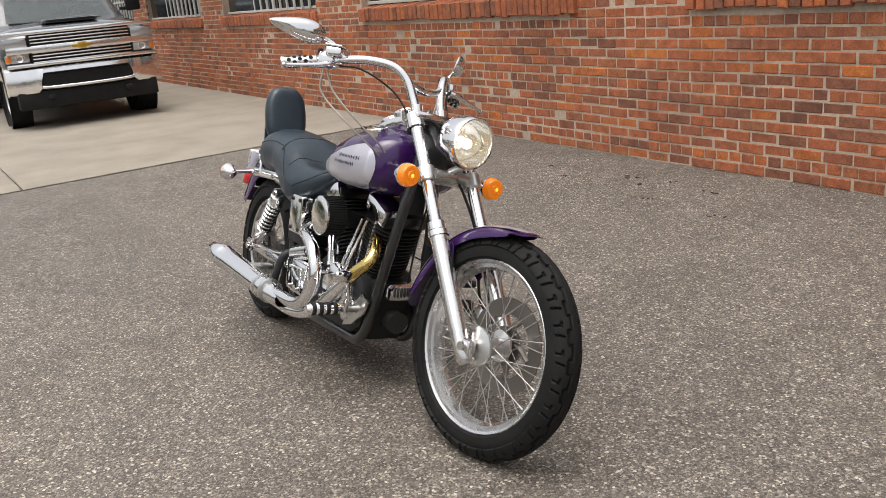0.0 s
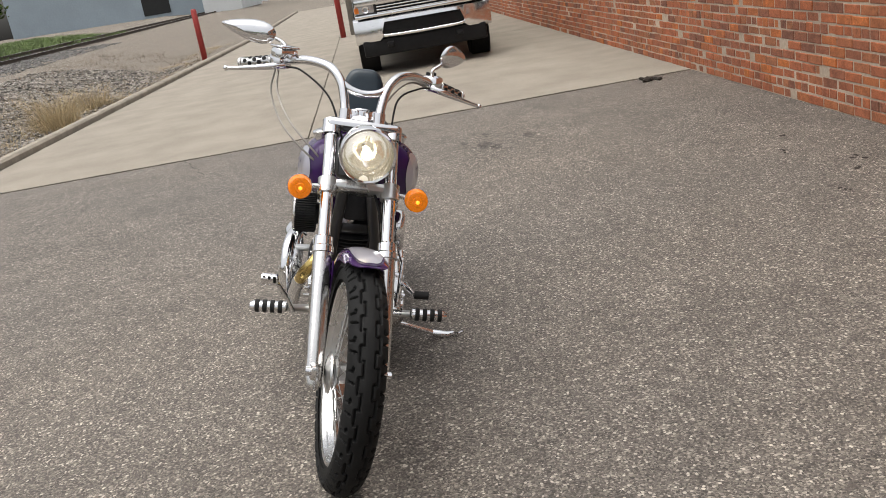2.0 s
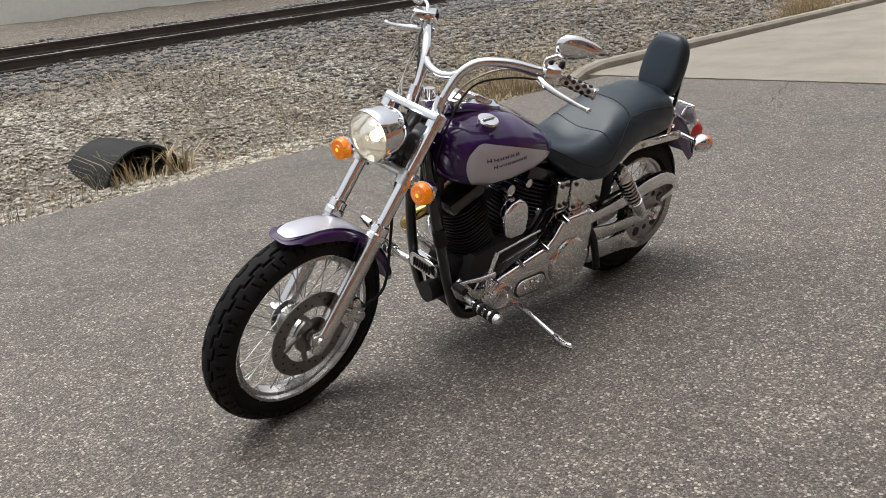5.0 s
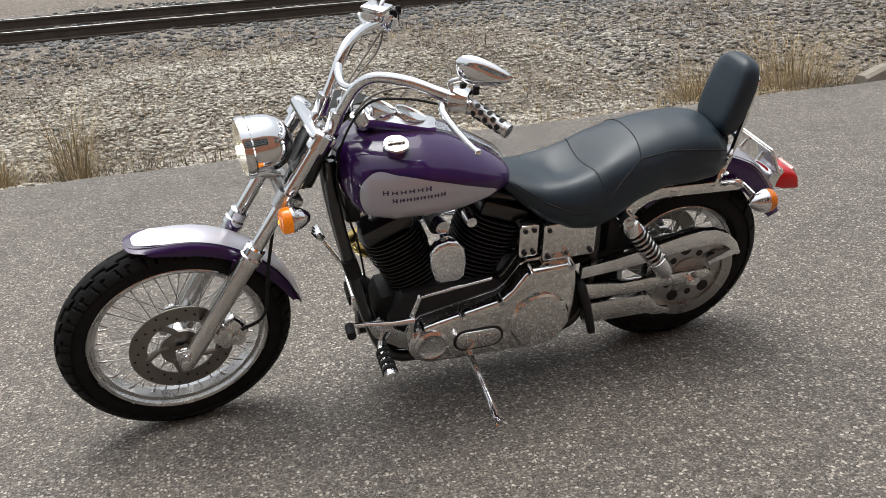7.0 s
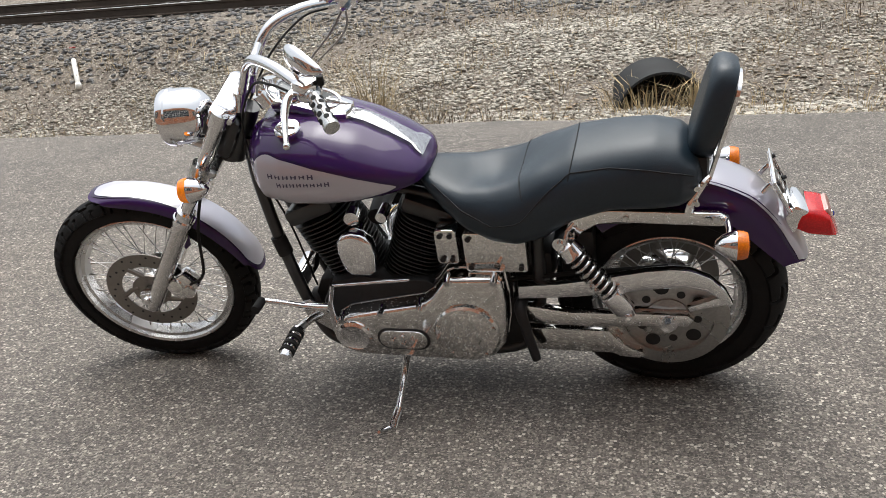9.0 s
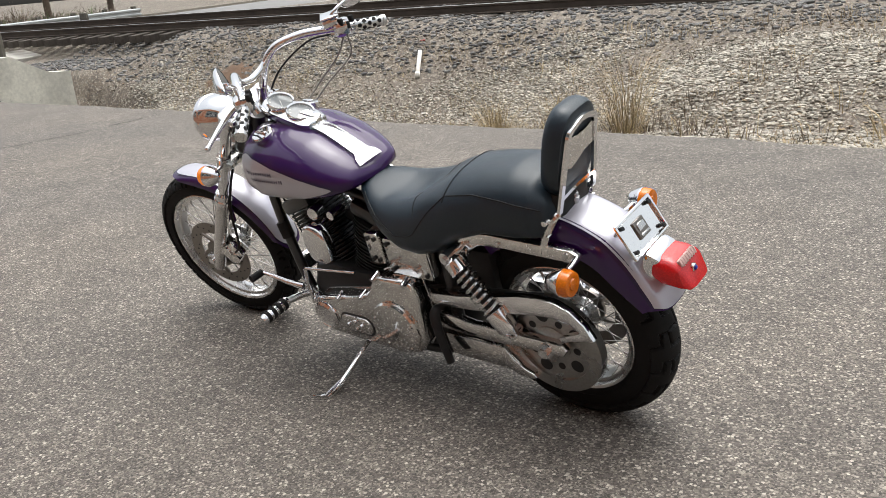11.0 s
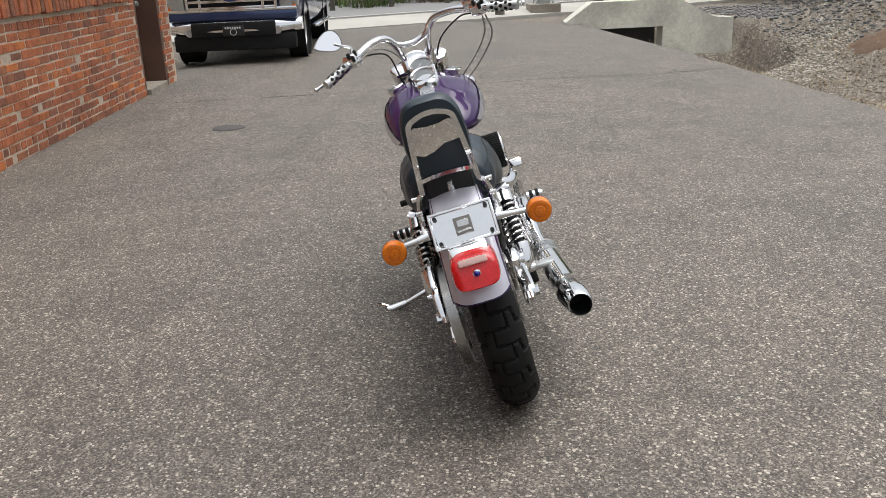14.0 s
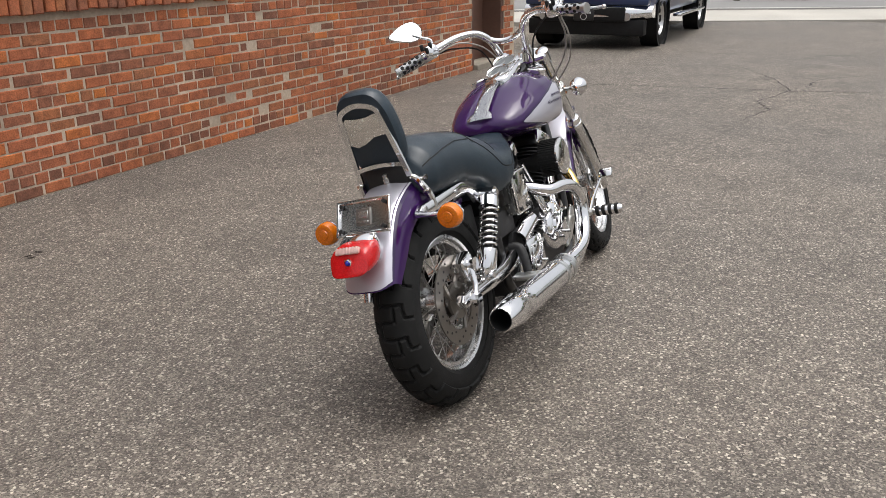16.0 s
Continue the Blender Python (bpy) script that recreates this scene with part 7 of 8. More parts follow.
lathe(bm, (-0.095, 0.0, 0.755), (-0.22, 0, 1), [(-0.01, 0.012), (0.012, 0.012), (0.013, 0.009), (0.024, 0.009), (0.026, 0.004)], 16)
P("fender_bolt", bm, ALU, label="small metal seat bolt")

# struts, tail, plate
for s in (1, -1):
    bm = nb()
    plate(bm, [(0.275, 0.605), (0.262, 0.645), (0.23, 0.668), (0.15, 0.678), (-0.13, 0.668), (-0.15, 0.655), (-0.15, 0.635), (-0.13, 0.628), (0.14, 0.640), (0.19, 0.632), (0.225, 0.61), (0.245, 0.585), (0.265, 0.58)], s * 0.098, s * 0.122, 0.005)
    st = P("fender_strut", bm, SPOTTED if s > 0 else CHROME, label="chrome rear fender strut")
    for x in (0.11, -0.12):
        bm = nb()
        cyl(bm, (x, s * 0.12, 0.654), (x, s * 0.128, 0.654), 0.009, seg=14)
        P("strut_bolt", bm, ALU, st)
bm = nb()
rings = []
for x, sc, z in ((-0.315, 0.8, 0.6), (-0.345, 1.0, 0.598), (-0.392, 1.0, 0.593), (-0.410, 0.94, 0.59), (-0.416, 0.82, 0.588)):
    o = []
    for k in range(36):
        a = 2 * math.pi * k / 36
        ca, sa = math.cos(a), math.sin(a)
        w = 0.067 * (1 - 0.16 * max(0, sa))
        o.append(bm.verts.new((x + 0.022 * sa * sc, -0.004 + math.copysign(abs(ca) ** 0.42, ca) * w * sc, z + math.copysign(abs(sa) ** 0.55, sa) * 0.042 * sc)))
    rings.append(o)
skin(bm, rings)
tail = P("tail_light", bm, RED, label="red tail light with a blue dot")
bm = nb()
lathe(bm, (-0.416, -0.006, 0.59), (-1, 0, 0), [(-0.004, 0.012), (0.003, 0.0115), (0.005, 0.009)], 24)
P("lens_ring", bm, CHROME, tail)
bm = nb()
bmesh.ops.create_uvsphere(bm, u_segments=14, v_segments=10, radius=0.0088, matrix=Matrix.Translation((-0.418, -0.006, 0.59)))
P("blue_dot", bm, BLUE, tail, "small blue glass dot")
bm = nb()
box(bm, (-0.397, -0.004, 0.6185), (0.022, 0.082, 0.020), 0.004, Matrix.Rotation(radians(30), 3, "Y"))
for k in range(7):
    box(bm, (-0.3985, -0.037 + 0.011 * k, 0.6195), (0.022, 0.0022, 0.021), 0.0005, Matrix.Rotation(radians(30), 3, "Y"), seg=1)
P("plate_lens", bm, RED_CLEAR, tail, "ribbed pale plate window")
bm = nb()
box(bm, (-0.315, 0, 0.6), (0.05, 0.115, 0.1), 0.015, Matrix.Rotation(radians(-28), 3, "Y"))
P("tail_light_base", bm, CHROME, tail)
PLATE_CHROME = material("bright_plate_chrome", (0.9, 0.9, 0.9), 0.1, metal=1.0, spread=0.04, scale=40)
PC, PR = Vector((-0.281, -0.006, 0.69)), Matrix.Rotation(radians(27), 3, "Y")


def on_plate(bm, c, s, bev=0.001):
    box(bm, PC + PR @ Vector(c), s, bev, PR, seg=1)


bm = nb()
on_plate(bm, (0.004, 0, 0), (0.004, 0.178, 0.1), 0.0015)
lp = P("plate_holder", bm, PLATE_CHROME, label="empty chrome licence plate holder")
bm = nb()
for c, s in (((-0.002, 0, 0.05), (0.008, 0.186, 0.009)), ((-0.002, 0, -0.05), (0.008, 0.186, 0.009)), ((-0.002, 0.089, 0), (0.008, 0.009, 0.1)), ((-0.002, -0.089, 0), (0.008, 0.009, 0.1))):
    on_plate(bm, c, s, 0.002)
P("plate_frame", bm, PLATE_CHROME, lp)
for y in (0.074, -0.074):
    for z in (0.037, -0.037):
        bm = nb()
        a = PC + PR @ Vector((-0.001, y, z))
        cyl(bm, a, a + PR @ Vector((-0.01, 0, 0)), 0.006, seg=12)
        P("plate_bolt", bm, SATIN, lp)
bm = nb()
on_plate(bm, (-0.0005, 0, 0), (0.006, 0.05, 0.05))
P("plate_window", bm, STEEL, lp)
bm = nb()
on_plate(bm, (-0.003, 0.0, 0.006), (0.006, 0.034, 0.02))
on_plate(bm, (-0.003, 0.0, -0.016), (0.006, 0.04, 0.006))
P("plate_bracket", bm, ALU, lp)
for y in (0.05, -0.05):
    bm = nb()
    cyl(bm, (-0.255, y, 0.715), (-0.235, y, 0.69), 0.007, seg=10)
    P("plate_stay", bm, CHROME, lp)

# frame
bm = nb()
for s in (1, -1):
    tube(bm, [(1.19, s * 0.025, 0.87), (1.185, s * 0.05, 0.74), (1.145, s * 0.08, 0.5), (1.09, s * 0.095, 0.27), (1.03, s * 0.1, 0.18), (0.9, s * 0.1, 0.165), (0.5, s * 0.1, 0.165), (0.38, s * 0.1, 0.25), (0.36, s * 0.1, 0.45), (0.33, s * 0.09, 0.62), (0.1, s * 0.09, 0.64)], 0.019, 12, smooth=5)
    tube(bm, [(1.17, s * 0.02, 0.82), (0.9, s * 0.03, 0.74), (0.6, s * 0.06, 0.68), (0.33, s * 0.09, 0.62)], 0.017, 10, smooth=4)
cyl(bm, (1.265, 0, 0.80), (1.175, 0, 0.96), 0.033, seg=18)
P("frame", bm, BLACK, label="gloss black tubular frame")

# engine
bm = nb()
plate(bm, [(1.03, 0.22), (1.05, 0.33), (1.0, 0.42), (0.9, 0.44), (0.82, 0.43), (0.7, 0.43), (0.62, 0.38), (0.5, 0.36), (0.4, 0.38), (0.36, 0.3), (0.38, 0.2), (0.55, 0.17), (0.95, 0.17)], -0.105, 0.115, 0.02)
engine = P("engine", bm, SATIN, label="black finned V-twin engine with chrome covers")
for nm, base, lean in (("front", (0.925, 0.385), 1), ("rear", (0.775, 0.385), -1)):
    ax = Vector((lean * 0.383, 0, 0.924))
    b0 = Vector((base[0], 0, base[1]))
    bm = nb()
    rg = []
    for k in range(17):
        c0 = b0 + ax * (0.012 + 0.0148 * k)
        r = 0.092 if k < 10 else 0.098
        d, u, v = frame_of(ax)
        for off, r in ((-0.0026, 0.066), (-0.0023, r), (0.0023, r), (0.0026, 0.066)):
            o = []
            for j in range(28):
                a = 2 * math.pi * j / 28
                ca, sa = math.cos(a), math.sin(a)
                o.append(bm.verts.new(c0 + d * off + u * math.copysign(abs(ca) ** 0.75, ca) * r * 1.02 + v * math.copysign(abs(sa) ** 0.75, sa) * r * 0.98))
            rg.append(o)
    skin(bm, rg)
    P("cylinder", bm, FINMAT, engine, "black finned cylinder", smooth=False)
    bm = nb()
    t = b0 + ax * 0.285
    box(bm, t, (0.165, 0.185, 0.055), 0.016, Matrix.Rotation(radians(lean * 22.5), 3, "Y"))
    P("rocker_box", bm, BLACK, engine, "black rocker box")
    bm = nb()
    box(bm, t + ax * 0.012 + Vector((0, -0.05, 0)), (0.15, 0.1, 0.07), 0.016, Matrix.Rotation(radians(lean * 22.5), 3, "Y"))
    P("rocker_cover", bm, CHROME, engine, "chrome rocker cover")
    # pushrod tubes
    for k in (-1, 1):
        bm = nb()
        p = Vector((0.85 + lean * 0.045 + k * 0.016, -0.128, 0.40))
        q = b0 + ax * 0.25 + Vector((k * 0.02 - lean * 0.03, -0.105, 0))
        dd = (q - p)
        tube(bm, [p, p + dd * 0.06, p + dd * 0.07, p + dd * 0.45, p + dd * 0.46, q], [0.013, 0.013, 0.009, 0.009, 0.0075, 0.0075], 12)
        P("pushrod_tube", bm, CHROME, engine, "chrome pushrod tube")
for k in range(4):
    bm = nb()
    x = (0.99, 0.93, 0.77, 0.71)[k]
    cyl(bm, (x, -0.09, 0.44), (x + (0.06 if k < 2 else -0.06), -0.09, 0.62), 0.006, seg=8)
    P("stud", bm, CHROME, engine)
# primary cover
bm = nb()
PRIM = [(1.0, 0.245), (1.003, 0.28), (0.985, 0.315), (0.95, 0.338), (0.90, 0.35), (0.70, 0.392), (0.665, 0.42), (0.625, 0.476), (0.60, 0.487), (0.475, 0.492), (0.455, 0.48), (0.447, 0.40), (0.448, 0.33), (0.462, 0.255), (0.50, 0.205), (0.56, 0.182), (0.64, 0.183), (0.80, 0.187), (0.93, 0.19), (0.98, 0.21)]
plate(bm, PRIM, 0.11, 0.19, 0.016, 4)
prim = P("primary_cover", bm, SPOTTED, label="polished chrome primary cover")
bm = nb()
plate(bm, [(x * 1.012 - 0.0085, z * 1.03 - 0.0095) for x, z in PRIM], 0.112, 0.128, 0.004, 2)
P("cover_flange", bm, CHROME, prim)
for grow, y0, y1, mt in ((0.035, 0.096, 0.109, SATIN), (0.06, 0.088, 0.094, CHROME), (0.085, 0.07, 0.086, SATIN)):
    bm = nb()
    plate(bm, [(0.72 + (x - 0.72) * (1 + grow * 0.75), 0.31 + (z - 0.31) * (1 + grow * (1.5 if z > 0.31 else 0.4))) for x, z in PRIM], y0, y1, 0.003, 2)
    P("cover_rib", bm, mt, prim)
bm = nb()
lathe(bm, (0.572, 0.186, 0.298), (0, 1, 0), [(0, 0.1), (0.012, 0.1), (0.019, 0.094), (0.021, 0.08), (0.023, 0.001)], 56)
for k in range(5):
    a = radians(90 + 72 * k)
    cyl(bm, (0.572 + 0.088 * math.cos(a), 0.2, 0.298 + 0.088 * math.sin(a)), (0.572 + 0.088 * math.cos(a), 0.2105, 0.298 + 0.088 * math.sin(a)), 0.006, seg=10)
P("derby_cover", bm, SPOTTED, prim, "round chrome derby cover with five bolts")
bm = nb()
lathe(bm, (0.93, 0.186, 0.268), (0, 1, 0), [(0, 0.058), (0.01, 0.056), (0.016, 0.046), (0.012, 0.04), (0.014, 0.001)], 44)
P("clutch_end_cover", bm, CHROME, prim, "round chrome end cover")
# black plate stands in for the shade round the recessed inspection cover
bm = nb()
plate(bm, rounded(0.775, 0.262, 0.168, 0.082, 0.04), 0.186, 0.1915, 0.002)
P("recess_shade_ring", bm, SATIN, prim)
bm = nb()
plate(bm, rounded(0.775, 0.262, 0.152, 0.067, 0.033), 0.187, 0.197, 0.004)
P("inspection_cover", bm, SPOTTED, prim, "oval chrome inspection cover")
for x, z in ((0.745, 0.266), (0.81, 0.26), (0.775, 0.248), (0.775, 0.278)):
    bm = nb()
    cyl(bm, (x, 0.198, z), (x, 0.208, z), 0.008, seg=12)
    P("cover_bolt", bm, CHROME, prim)
for x, z in ((0.96, 0.335), (0.83, 0.365), (0.705, 0.395), (0.61, 0.487), (0.475, 0.49)):
    bm = nb()
    cyl(bm, (x, 0.165, z + 0.004), (x, 0.2, z - 0.006), 0.0105, seg=14)
    P("cover_bolt", bm, CHROME, prim)
# horn cover
bm = nb()
plate(bm, [(0.82, 0.505), (0.815, 0.56), (0.822, 0.605), (0.845, 0.63), (0.875, 0.638), (0.908, 0.628), (0.928, 0.6), (0.93, 0.555), (0.918, 0.505), (0.90, 0.488), (0.84, 0.488)], 0.135, 0.185, 0.018, 4)
P("horn_cover", bm, CHROME, label="chrome waterfall horn cover")
for a, b, rad in (((0.885, 0.10, 0.66), (0.88, 0.14, 0.66), 0.022), ((0.79, 0.08, 0.665), (0.79, 0.14, 0.665), 0.016), ((0.87, 0.10, 0.62), (0.87, 0.15, 0.60), 0.012)):
    bm = nb()
    cyl(bm, a, b, rad)
    P("coil_mount", bm, CHROME, engine)
bm = nb()
plate(bm, [(0.98, 0.16), (1.035, 0.175), (1.075, 0.26), (1.085, 0.34), (1.06, 0.39), (1.0, 0.40), (0.96, 0.3)], -0.07, 0.07, 0.012)
P("front_crankcase_cover", bm, RUBBER_DARK, engine, "black cover between the frame tubes")
# side plates
for x0, x1, z0, z1, y, s in ((0.575, 0.64, 0.517, 0.632, 0.152, 1), (0.38, 0.56, 0.49, 0.622, 0.152, 1), (0.455, 0.572, 0.475, 0.63, -0.172, -1)):
    bm = nb()
    plate(bm, rounded((x0 + x1) / 2, (z0 + z1) / 2, x1 - x0, z1 - z0, 0.012), s * abs(y) - s * 0.05, s * abs(y), 0.006)
    sp = P("side_plate", bm, SPOTTED, label="dusty chrome electrical side cover")
    for xx in (x0 + 0.018, x1 - 0.018):
        for zz in (z0 + 0.018, z1 - 0.018):
            bm = nb()
            cyl(bm, (xx, s * abs(y) - s * 0.002, zz), (xx, s * abs(y) + s * 0.006, zz), 0.008, seg=14)
            P("cover_screw", bm, SATIN, sp)
bm = nb()
box(bm, (0.48, 0, 0.545), (0.22, 0.2, 0.14), 0.012)
P("battery_box", bm, SATIN, label="black battery box and oil tank")
# right side
bm = nb()
lathe(bm, (0.86, -0.10, 0.33), (0, -1, 0), [(0, 0.1), (0.03, 0.098), (0.045, 0.085), (0.05, 0.06), (0.06, 0.055), (0.063, 0.001)], 40)
box(bm, (0.90, -0.12, 0.385), (0.16, 0.05, 0.06), 0.02)
box(bm, (0.96, -0.11, 0.27), (0.1, 0.05, 0.1), 0.02)
P("cam_cover", bm, CHROME, engine, "round chrome cam cover")
bm = nb()
box(bm, (0.56, -0.12, 0.30), (0.15, 0.09, 0.14), 0.02)
box(bm, (0.56, -0.16, 0.30), (0.11, 0.02, 0.1), 0.01)
cyl(bm, (0.62, -0.13, 0.42), (0.47, -0.13, 0.38), 0.035)
box(bm, (0.46, -0.125, 0.27), (0.06, 0.06, 0.08), 0.015)
cyl(bm, (0.70, -0.12, 0.37), (0.70, -0.155, 0.37), 0.03)
P("transmission_cover", bm, CHROME, engine, "chrome transmission and starter covers")
for x, z in ((0.52, 0.34), (0.6, 0.34), (0.52, 0.26), (0.6, 0.26), (0.82, 0.29), (0.9, 0.29), (0.82, 0.38), (0.9, 0.385)):
    bm = nb()
    cyl(bm, (x, -0.155, z), (x, -0.178, z), 0.0065, seg=10)
    P("cover_bolt", bm, ALU, engine)
bm = nb()
lathe(bm, (0.862, -0.145, 0.603), (0, -1, 0), [(0, 0.03), (0, 0.068), (0.078, 0.068), (0.078, 0.03)], 48, closed=True)
air = P("air_cleaner", bm, RUBBER_DARK, label="black pleated air filter with a chrome cap")
for k in range(48):
    a = 2 * math.pi * k / 48
    bm = nb()
    box(bm, (0.862 + 0.070 * math.cos(a), -0.184, 0.603 + 0.070 * math.sin(a)), (0.007, 0.073, 0.0042), 0, Matrix.Rotation(-a, 3, "Y"))
    P("pleat", bm, RUBBER_DARK, air, smooth=False)
bm = nb()
lathe(bm, (0.862, -0.223, 0.603), (0, -1, 0), [(-0.004, 0.072), (0.003, 0.072), (0.006, 0.067), (0.009, 0.05), (0.01, 0.001)], 48)
P("filter_cap", bm, SPOTTED, air, "dull chrome filter cap")
bm = nb()
tube(bm, [(0.862, -0.15, 0.603), (0.86, -0.08, 0.59), (0.855, 0.0, 0.58)], [0.04, 0.03, 0.03], 16)
P("carburettor", bm, SATIN, air)
# exhaust
bm = nb()
tube(bm, [(1.03, -0.07, 0.56), (1.085, -0.1, 0.535), (1.12, -0.135, 0.49), (1.09, -0.165, 0.445), (1.05, -0.182, 0.405)], 0.0225, 16, smooth=6)
P("front_header", bm, HEAT, label="gold heat-tinted front exhaust header")
bm = nb()
tube(bm, [(1.055, -0.18, 0.41), (0.99, -0.2, 0.345), (0.93, -0.213, 0.285), (0.85, -0.226, 0.235), (0.74, -0.235, 0.208), (0.62, -0.24, 0.205), (0.52, -0.245, 0.21)], 0.024, 18, smooth=6)
ex = P("exhaust_pipe", bm, CHROME, label="chrome exhaust pipe along the engine")
bm = nb()
tube(bm, [(0.66, -0.09, 0.55), (0.655, -0.15, 0.53), (0.70, -0.2, 0.505), (0.78, -0.225, 0.50), (0.86, -0.24, 0.475), (0.91, -0.245, 0.41), (0.90, -0.245, 0.34), (0.85, -0.25, 0.28), (0.77, -0.255, 0.25), (0.64, -0.258, 0.245), (0.52, -0.26, 0.245)], 0.0235, 18, smooth=6)
P("rear_header", bm, CHROME, ex, "looping chrome rear header")
bm = nb()
tube(bm, [(0.66, -0.255, 0.232), (0.60, -0.256, 0.232), (0.56, -0.258, 0.235), (0.5, -0.26, 0.238), (0.48, -0.26, 0.239), (0.10, -0.272, 0.262), (0.02, -0.275, 0.268), (0.015, -0.275, 0.268), (-0.105, -0.279, 0.278), (-0.11, -0.279, 0.2785)], [0.03, 0.034, 0.041, 0.046, 0.046, 0.049, 0.05, 0.053, 0.04, 0.036], 32, cap=False)
muf = P("muffler", bm, CHROME, label="long chrome slash-cut muffler")
# near-black lining and end disc inside the muffler mouth
bm = nb()
tube(bm, [(-0.1095, -0.279, 0.2785), (-0.06, -0.277, 0.275), (0.0, -0.275, 0.27)], [0.0358, 0.034, 0.03], 28, cap=False)
cyl(bm, (0.0, -0.275, 0.27), (0.003, -0.275, 0.27), 0.03)
P("muffler_mouth", bm, DARK_OPEN, muf, "black muffler mouth")
bm = nb()
box(bm, (0.3, -0.215, 0.29), (0.05, 0.1, 0.02), 0.006)
P("muffler_hanger", bm, ALU, muf)
for x in (0.47, 0.55):
    bm = nb()
    tube(bm, [(x, -0.2595, 0.2395), (x - 0.02, -0.2595, 0.2405)], 0.0505, 28)
    P("muffler_clamp", bm, ALU, muf)
# swingarm, shocks, guards
for s in (1, -1):
    bm = nb()
    plate(bm, [(0.42, 0.355), (0.40, 0.370), (0.27, 0.350), (0.05, 0.352), (-0.055, 0.350), (-0.072, 0.333), (-0.055, 0.308), (0.05, 0.306), (0.2, 0.298), (0.41, 0.305)], s * 0.118, s * 0.15, 0.008)
    P("swingarm", bm, SPOTTED if s > 0 else CHROME, label="chrome swingarm leg")
    bm = nb()
    cyl(bm, (0, s * 0.148, 0.322), (0, s * 0.172, 0.322), 0.017, seg=6)
    cyl(bm, (0, s * 0.148, 0.322), (0, s * 0.156, 0.322), 0.026, seg=24)
    P("axle_nut", bm, CHROME)
    top, bot = Vector((0.283, s * 0.152, 0.602)), Vector((0.105, s * 0.158, 0.362))
    d = (bot - top)
    bm = nb()
    tube(bm, [top - d * 0.03, top + d * 0.03, top + d * 0.06, top + d * 0.17, top + d * 0.185, top + d * 0.19], [0.016, 0.022, 0.032, 0.033, 0.036, 0.03], 24)
    sh = P("shock_absorber", bm, CHROME, label="chrome coil-over rear shock")
    bm = nb()
    tube(bm, [top + d * 0.7, top + d * 0.71, top + d * 0.93, top + d * 0.96, top + d * 1.04], [0.03, 0.0345, 0.033, 0.026, 0.014], 24)
    P("shock_cover", bm, CHROME, sh)
    bm = nb()
    cyl(bm, top + d * 0.2, top + d * 0.8, 0.017, seg=14)
    P("damper_rod", bm, SATIN, sh)
    bm = nb()
    _, u, v = frame_of(d)
    tube(bm, [top + d * (0.18 + 0.56 * k / 112) + (u * math.cos(k * 2 * math.pi / 14) + v * math.sin(k * 2 * math.pi / 14)) * 0.0285 for k in range(113)], 0.0052, 8)
    P("coil_spring", bm, CHROME if s < 0 else ALU, sh, "coil spring")
    for p in (top, bot):
        bm = nb()
        cyl(bm, p - Vector((0, s * 0.035, 0)), p + Vector((0, s * 0.022, 0)), 0.021 if p is top else 0.015, seg=20)
        cyl(bm, p + Vector((0, s * 0.02, 0)), p + Vector((0, s * 0.03, 0)), 0.011, seg=12)
        P("shock_mount", bm, CHROME, sh)
bm = nb()
plate(bm, [(0.415, 0.44), (0.30, 0.452), (0.18, 0.474), (0.06, 0.5), (-0.01, 0.508), (-0.06, 0.504), (-0.11, 0.482), (-0.15, 0.442), (-0.172, 0.395), (-0.158, 0.388), (-0.13, 0.415), (-0.1, 0.438), (-0.05, 0.447), (0.02, 0.443), (0.1, 0.43), (0.25, 0.408), (0.418, 0.395)], 0.125, 0.152, 0.005)
plate(bm, [(-0.172, 0.395), (-0.1, 0.376), (-0.06, 0.362), (-0.052, 0.378), (-0.09, 0.394), (-0.13, 0.412), (-0.155, 0.41)], 0.126, 0.148, 0.003)
P("belt_guard", bm, CHROME, label="chrome belt guard over the pulley")
bm = nb()
plate(bm, [(0.40, 0.285), (0.17, 0.283), (0.135, 0.258), (0.11, 0.228), (0.085, 0.208), (0.1, 0.2), (0.14, 0.202), (0.39, 0.206)], 0.122, 0.148, 0.004)
plate(bm, [(0.165, 0.292), (0.135, 0.25), (0.10, 0.222), (0.07, 0.212), (0.062, 0.198), (0.08, 0.189), (0.13, 0.193), (0.17, 0.212), (0.185, 0.25)], 0.12, 0.152, 0.005)
P("lower_belt_guard", bm, SPOTTED, label="chrome lower belt guard")
bm = nb()
box(bm, (0.05, -0.115, 0.415), (0.075, 0.05, 0.085), 0.014, Matrix.Rotation(radians(-20), 3, "Y"))
cyl(bm, (0.055, -0.12, 0.42), (0.055, -0.155, 0.42), 0.024)
tube(bm, [(0.05, -0.135, 0.45), (0.03, -0.15, 0.36), (0.0, -0.155, 0.322)], 0.011, 10)
P("rear_caliper", bm, CHROME, label="chrome rear brake caliper")
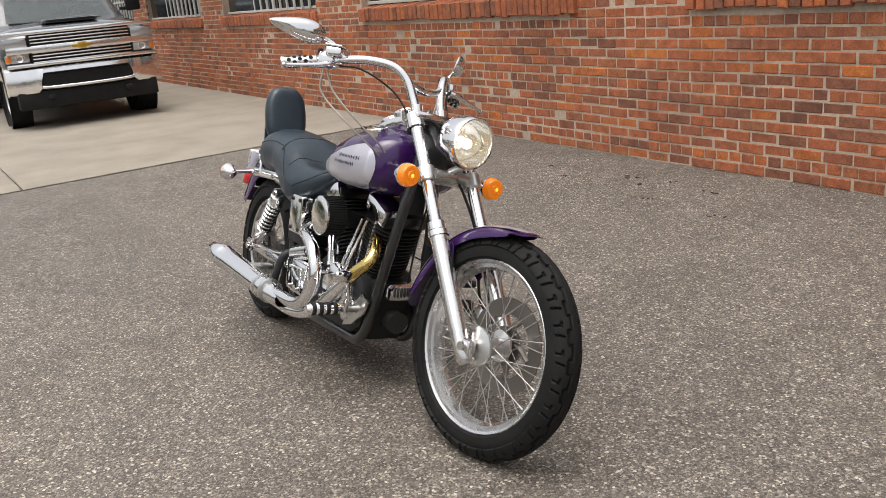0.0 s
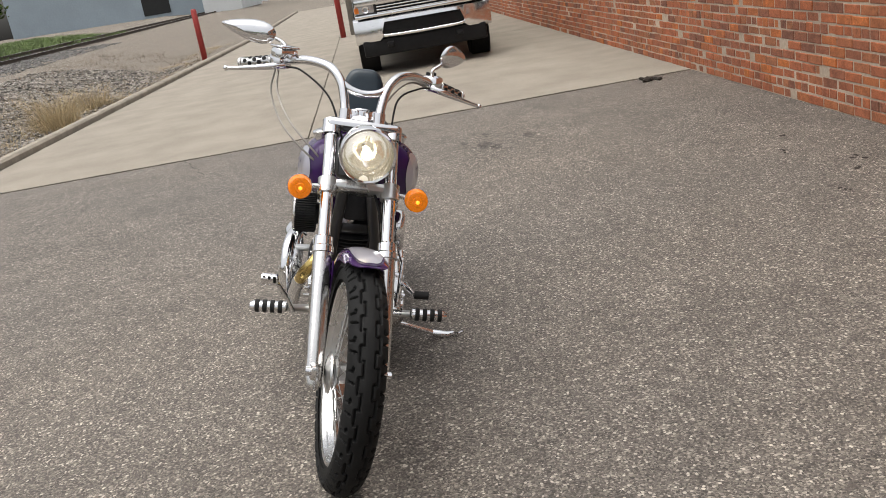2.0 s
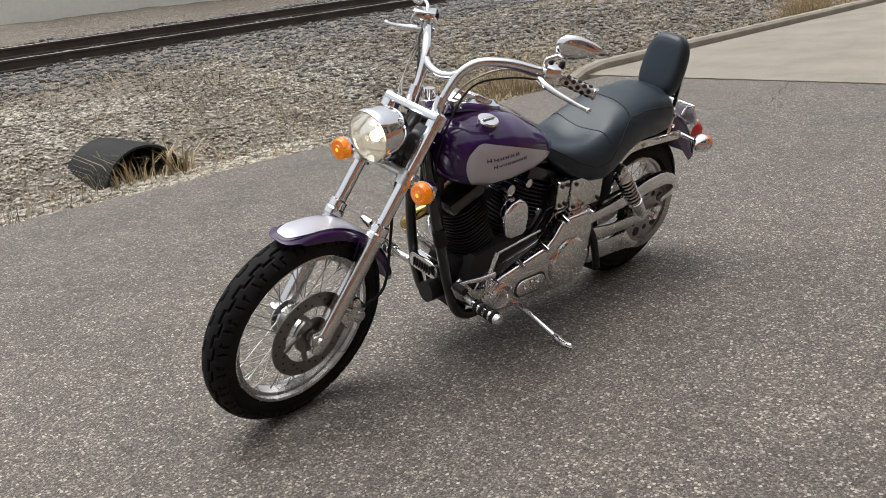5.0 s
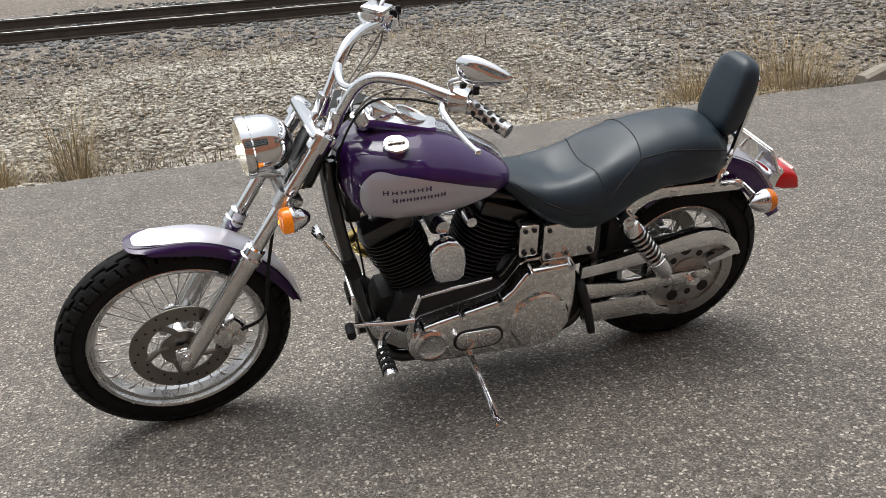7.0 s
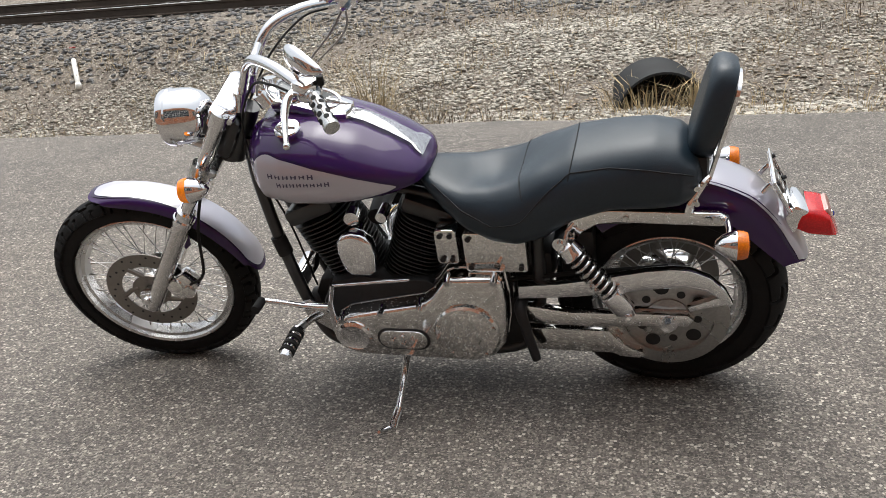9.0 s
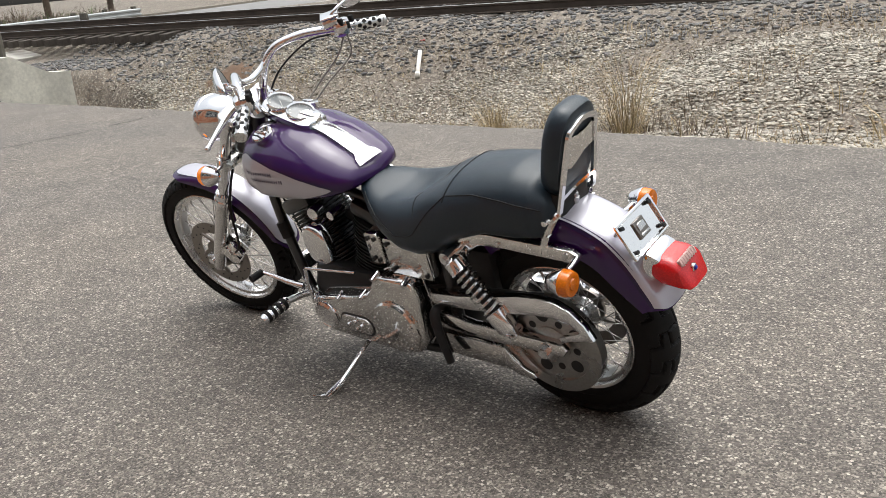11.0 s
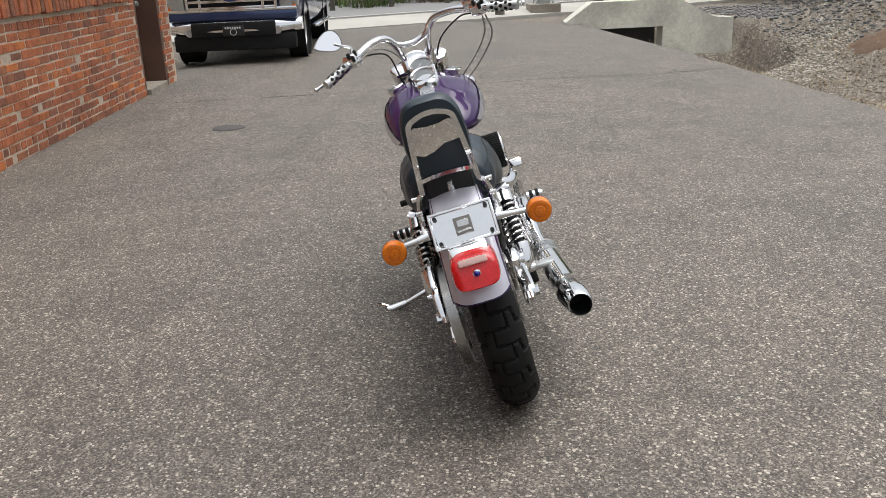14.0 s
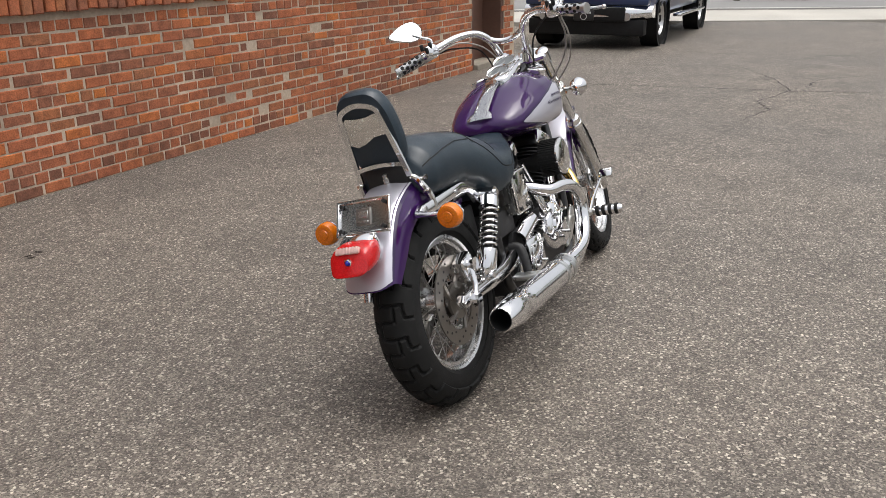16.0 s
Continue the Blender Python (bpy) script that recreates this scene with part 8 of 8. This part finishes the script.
# pegs and pedals
for s in (1, -1):
    bm = nb()
    tube(bm, [(1.045, s * 0.11, 0.30), (1.08, s * 0.16, 0.305), (1.095, s * 0.22, 0.312)], [0.016, 0.014, 0.013], 12)
    plate(bm, [(1.02, 0.23), (0.95, 0.21), (0.98, 0.26), (1.08, 0.36), (1.12, 0.34), (1.10, 0.29)], s * 0.12, s * 0.135, 0.004)
    fc = P("peg_mount", bm, ALU, label="forward foot control bracket")
    bm = nb()
    tube(bm, [(1.095, s * 0.22, 0.312), (1.095, s * 0.225, 0.312), (1.095, s * 0.338, 0.31), (1.095, s * 0.35, 0.31)], [0.012, 0.02, 0.02, 0.014], 18)
    P("foot_peg", bm, CHROME, fc, "chrome foot peg with black rubber bands")
    bm = nb()
    for k in range(4):
        y = s * (0.236 + 0.027 * k)
        lathe(bm, (1.095, y, 0.3115), (0, s, 0), [(0, 0.0205), (0.002, 0.0235), (0.014, 0.0235), (0.016, 0.0205)], 18)
    P("peg_rubber", bm, RUBBER_DARK, fc)
    bm = nb()
    if s > 0:
        tube(bm, [(0.99, 0.2, 0.385), (1.06, 0.21, 0.395), (1.13, 0.215, 0.41), (1.19, 0.22, 0.42)], [0.013, 0.01, 0.008, 0.008], 10)
        tube(bm, [(0.995, 0.175, 0.30), (0.99, 0.18, 0.385), (0.965, 0.185, 0.458)], [0.011, 0.009, 0.008], 10)
        tube(bm, [(0.965, 0.185, 0.455), (0.85, 0.175, 0.462), (0.73, 0.165, 0.468)], 0.0052, 10)
    else:
        tube(bm, [(1.09, -0.2, 0.30), (1.14, -0.215, 0.36), (1.185, -0.25, 0.43)], [0.011, 0.008, 0.008], 10)
        box(bm, (1.195, -0.275, 0.448), (0.026, 0.06, 0.04), 0.008, Matrix.Rotation(radians(35), 3, "Y"))
    P("shift_lever" if s > 0 else "brake_pedal", bm, CHROME, fc)
    bm = nb()
    if s > 0:
        tube(bm, [(1.19, 0.22, 0.42), (1.192, 0.27, 0.42)], 0.014, 14)
    else:
        for k in range(3):
            box(bm, (1.213 - 0.004 * k, -0.257 - 0.018 * k, 0.452), (0.006, 0.01, 0.034), 0.002, Matrix.Rotation(radians(35), 3, "Y"), seg=1)
    P("pedal_rubber", bm, RUBBER_DARK, fc)
    bm = nb()
    tube(bm, [(0.41, s * 0.12, 0.37), (0.415, s * 0.155, 0.365), (0.40, s * 0.175, 0.31), (0.375, s * 0.185, 0.2)], [0.018, 0.018, 0.016, 0.014], 12, smooth=3)
    P("passenger_peg", bm, SATIN, label="folded black passenger peg")
# kickstand
bm = nb()
tube(bm, [(0.80, 0.08, 0.165), (0.79, 0.14, 0.165), (0.782, 0.24, 0.14), (0.776, 0.35, 0.112)], [0.014, 0.013, 0.011, 0.011], 12)
tube(bm, [(0.776, 0.34, 0.114), (0.778, 0.40, 0.107), (0.77, 0.425, 0.113)], [0.014, 0.016, 0.012], 12)
tube(bm, [(0.778, 0.395, 0.109), (0.80, 0.44, 0.128), (0.80, 0.46, 0.14)], 0.005, 8)
P("kickstand", bm, CHROME, label="chrome kickstand resting on the asphalt")
# regulator between the downtubes, small fittings
bm = nb()
plate(bm, rounded(0, 0, 0.145, 0.062, 0.02), -0.018, 0.018, 0.006)
bmesh.ops.rotate(bm, cent=(0, 0, 0), matrix=Matrix.Rotation(radians(90), 3, "Z"), verts=bm.verts[:])
bmesh.ops.translate(bm, vec=(1.135, 0, 0.38), verts=bm.verts[:])
reg = P("regulator", bm, CHROME, label="finned chrome voltage regulator")
bm = nb()
for k in range(-3, 4):
    box(bm, (1.156, k * 0.014, 0.38), (0.006, 0.006, 0.034), 0.001, seg=1)
P("regulator_fins", bm, SATIN, reg)
bm = nb()
cyl(bm, (1.06, 0.0, 0.26), (1.13, 0.0, 0.26), 0.04, seg=24)
P("oil_filter", bm, SATIN, label="black oil filter")
bm = nb()
box(bm, (1.13, 0.0, 0.72), (0.05, 0.09, 0.12), 0.015)
P("horn_bracket", bm, SATIN)
bm = nb()
tube(bm, [(1.157, 0.079, 0.56), (1.143, 0.083, 0.50)], 0.024, 14)
P("tube_clamp", bm, RUBBER_DARK, label="black clamp on the downtube")
bm = nb()
box(bm, (0.42, -0.02, 0.46), (0.2, 0.2, 0.1), 0.02)
box(bm, (0.25, 0.0, 0.5), (0.1, 0.15, 0.16), 0.02)
P("rear_frame_box", bm, SATIN, label="black frame box under the seat")
bike.matrix_world = LEAN
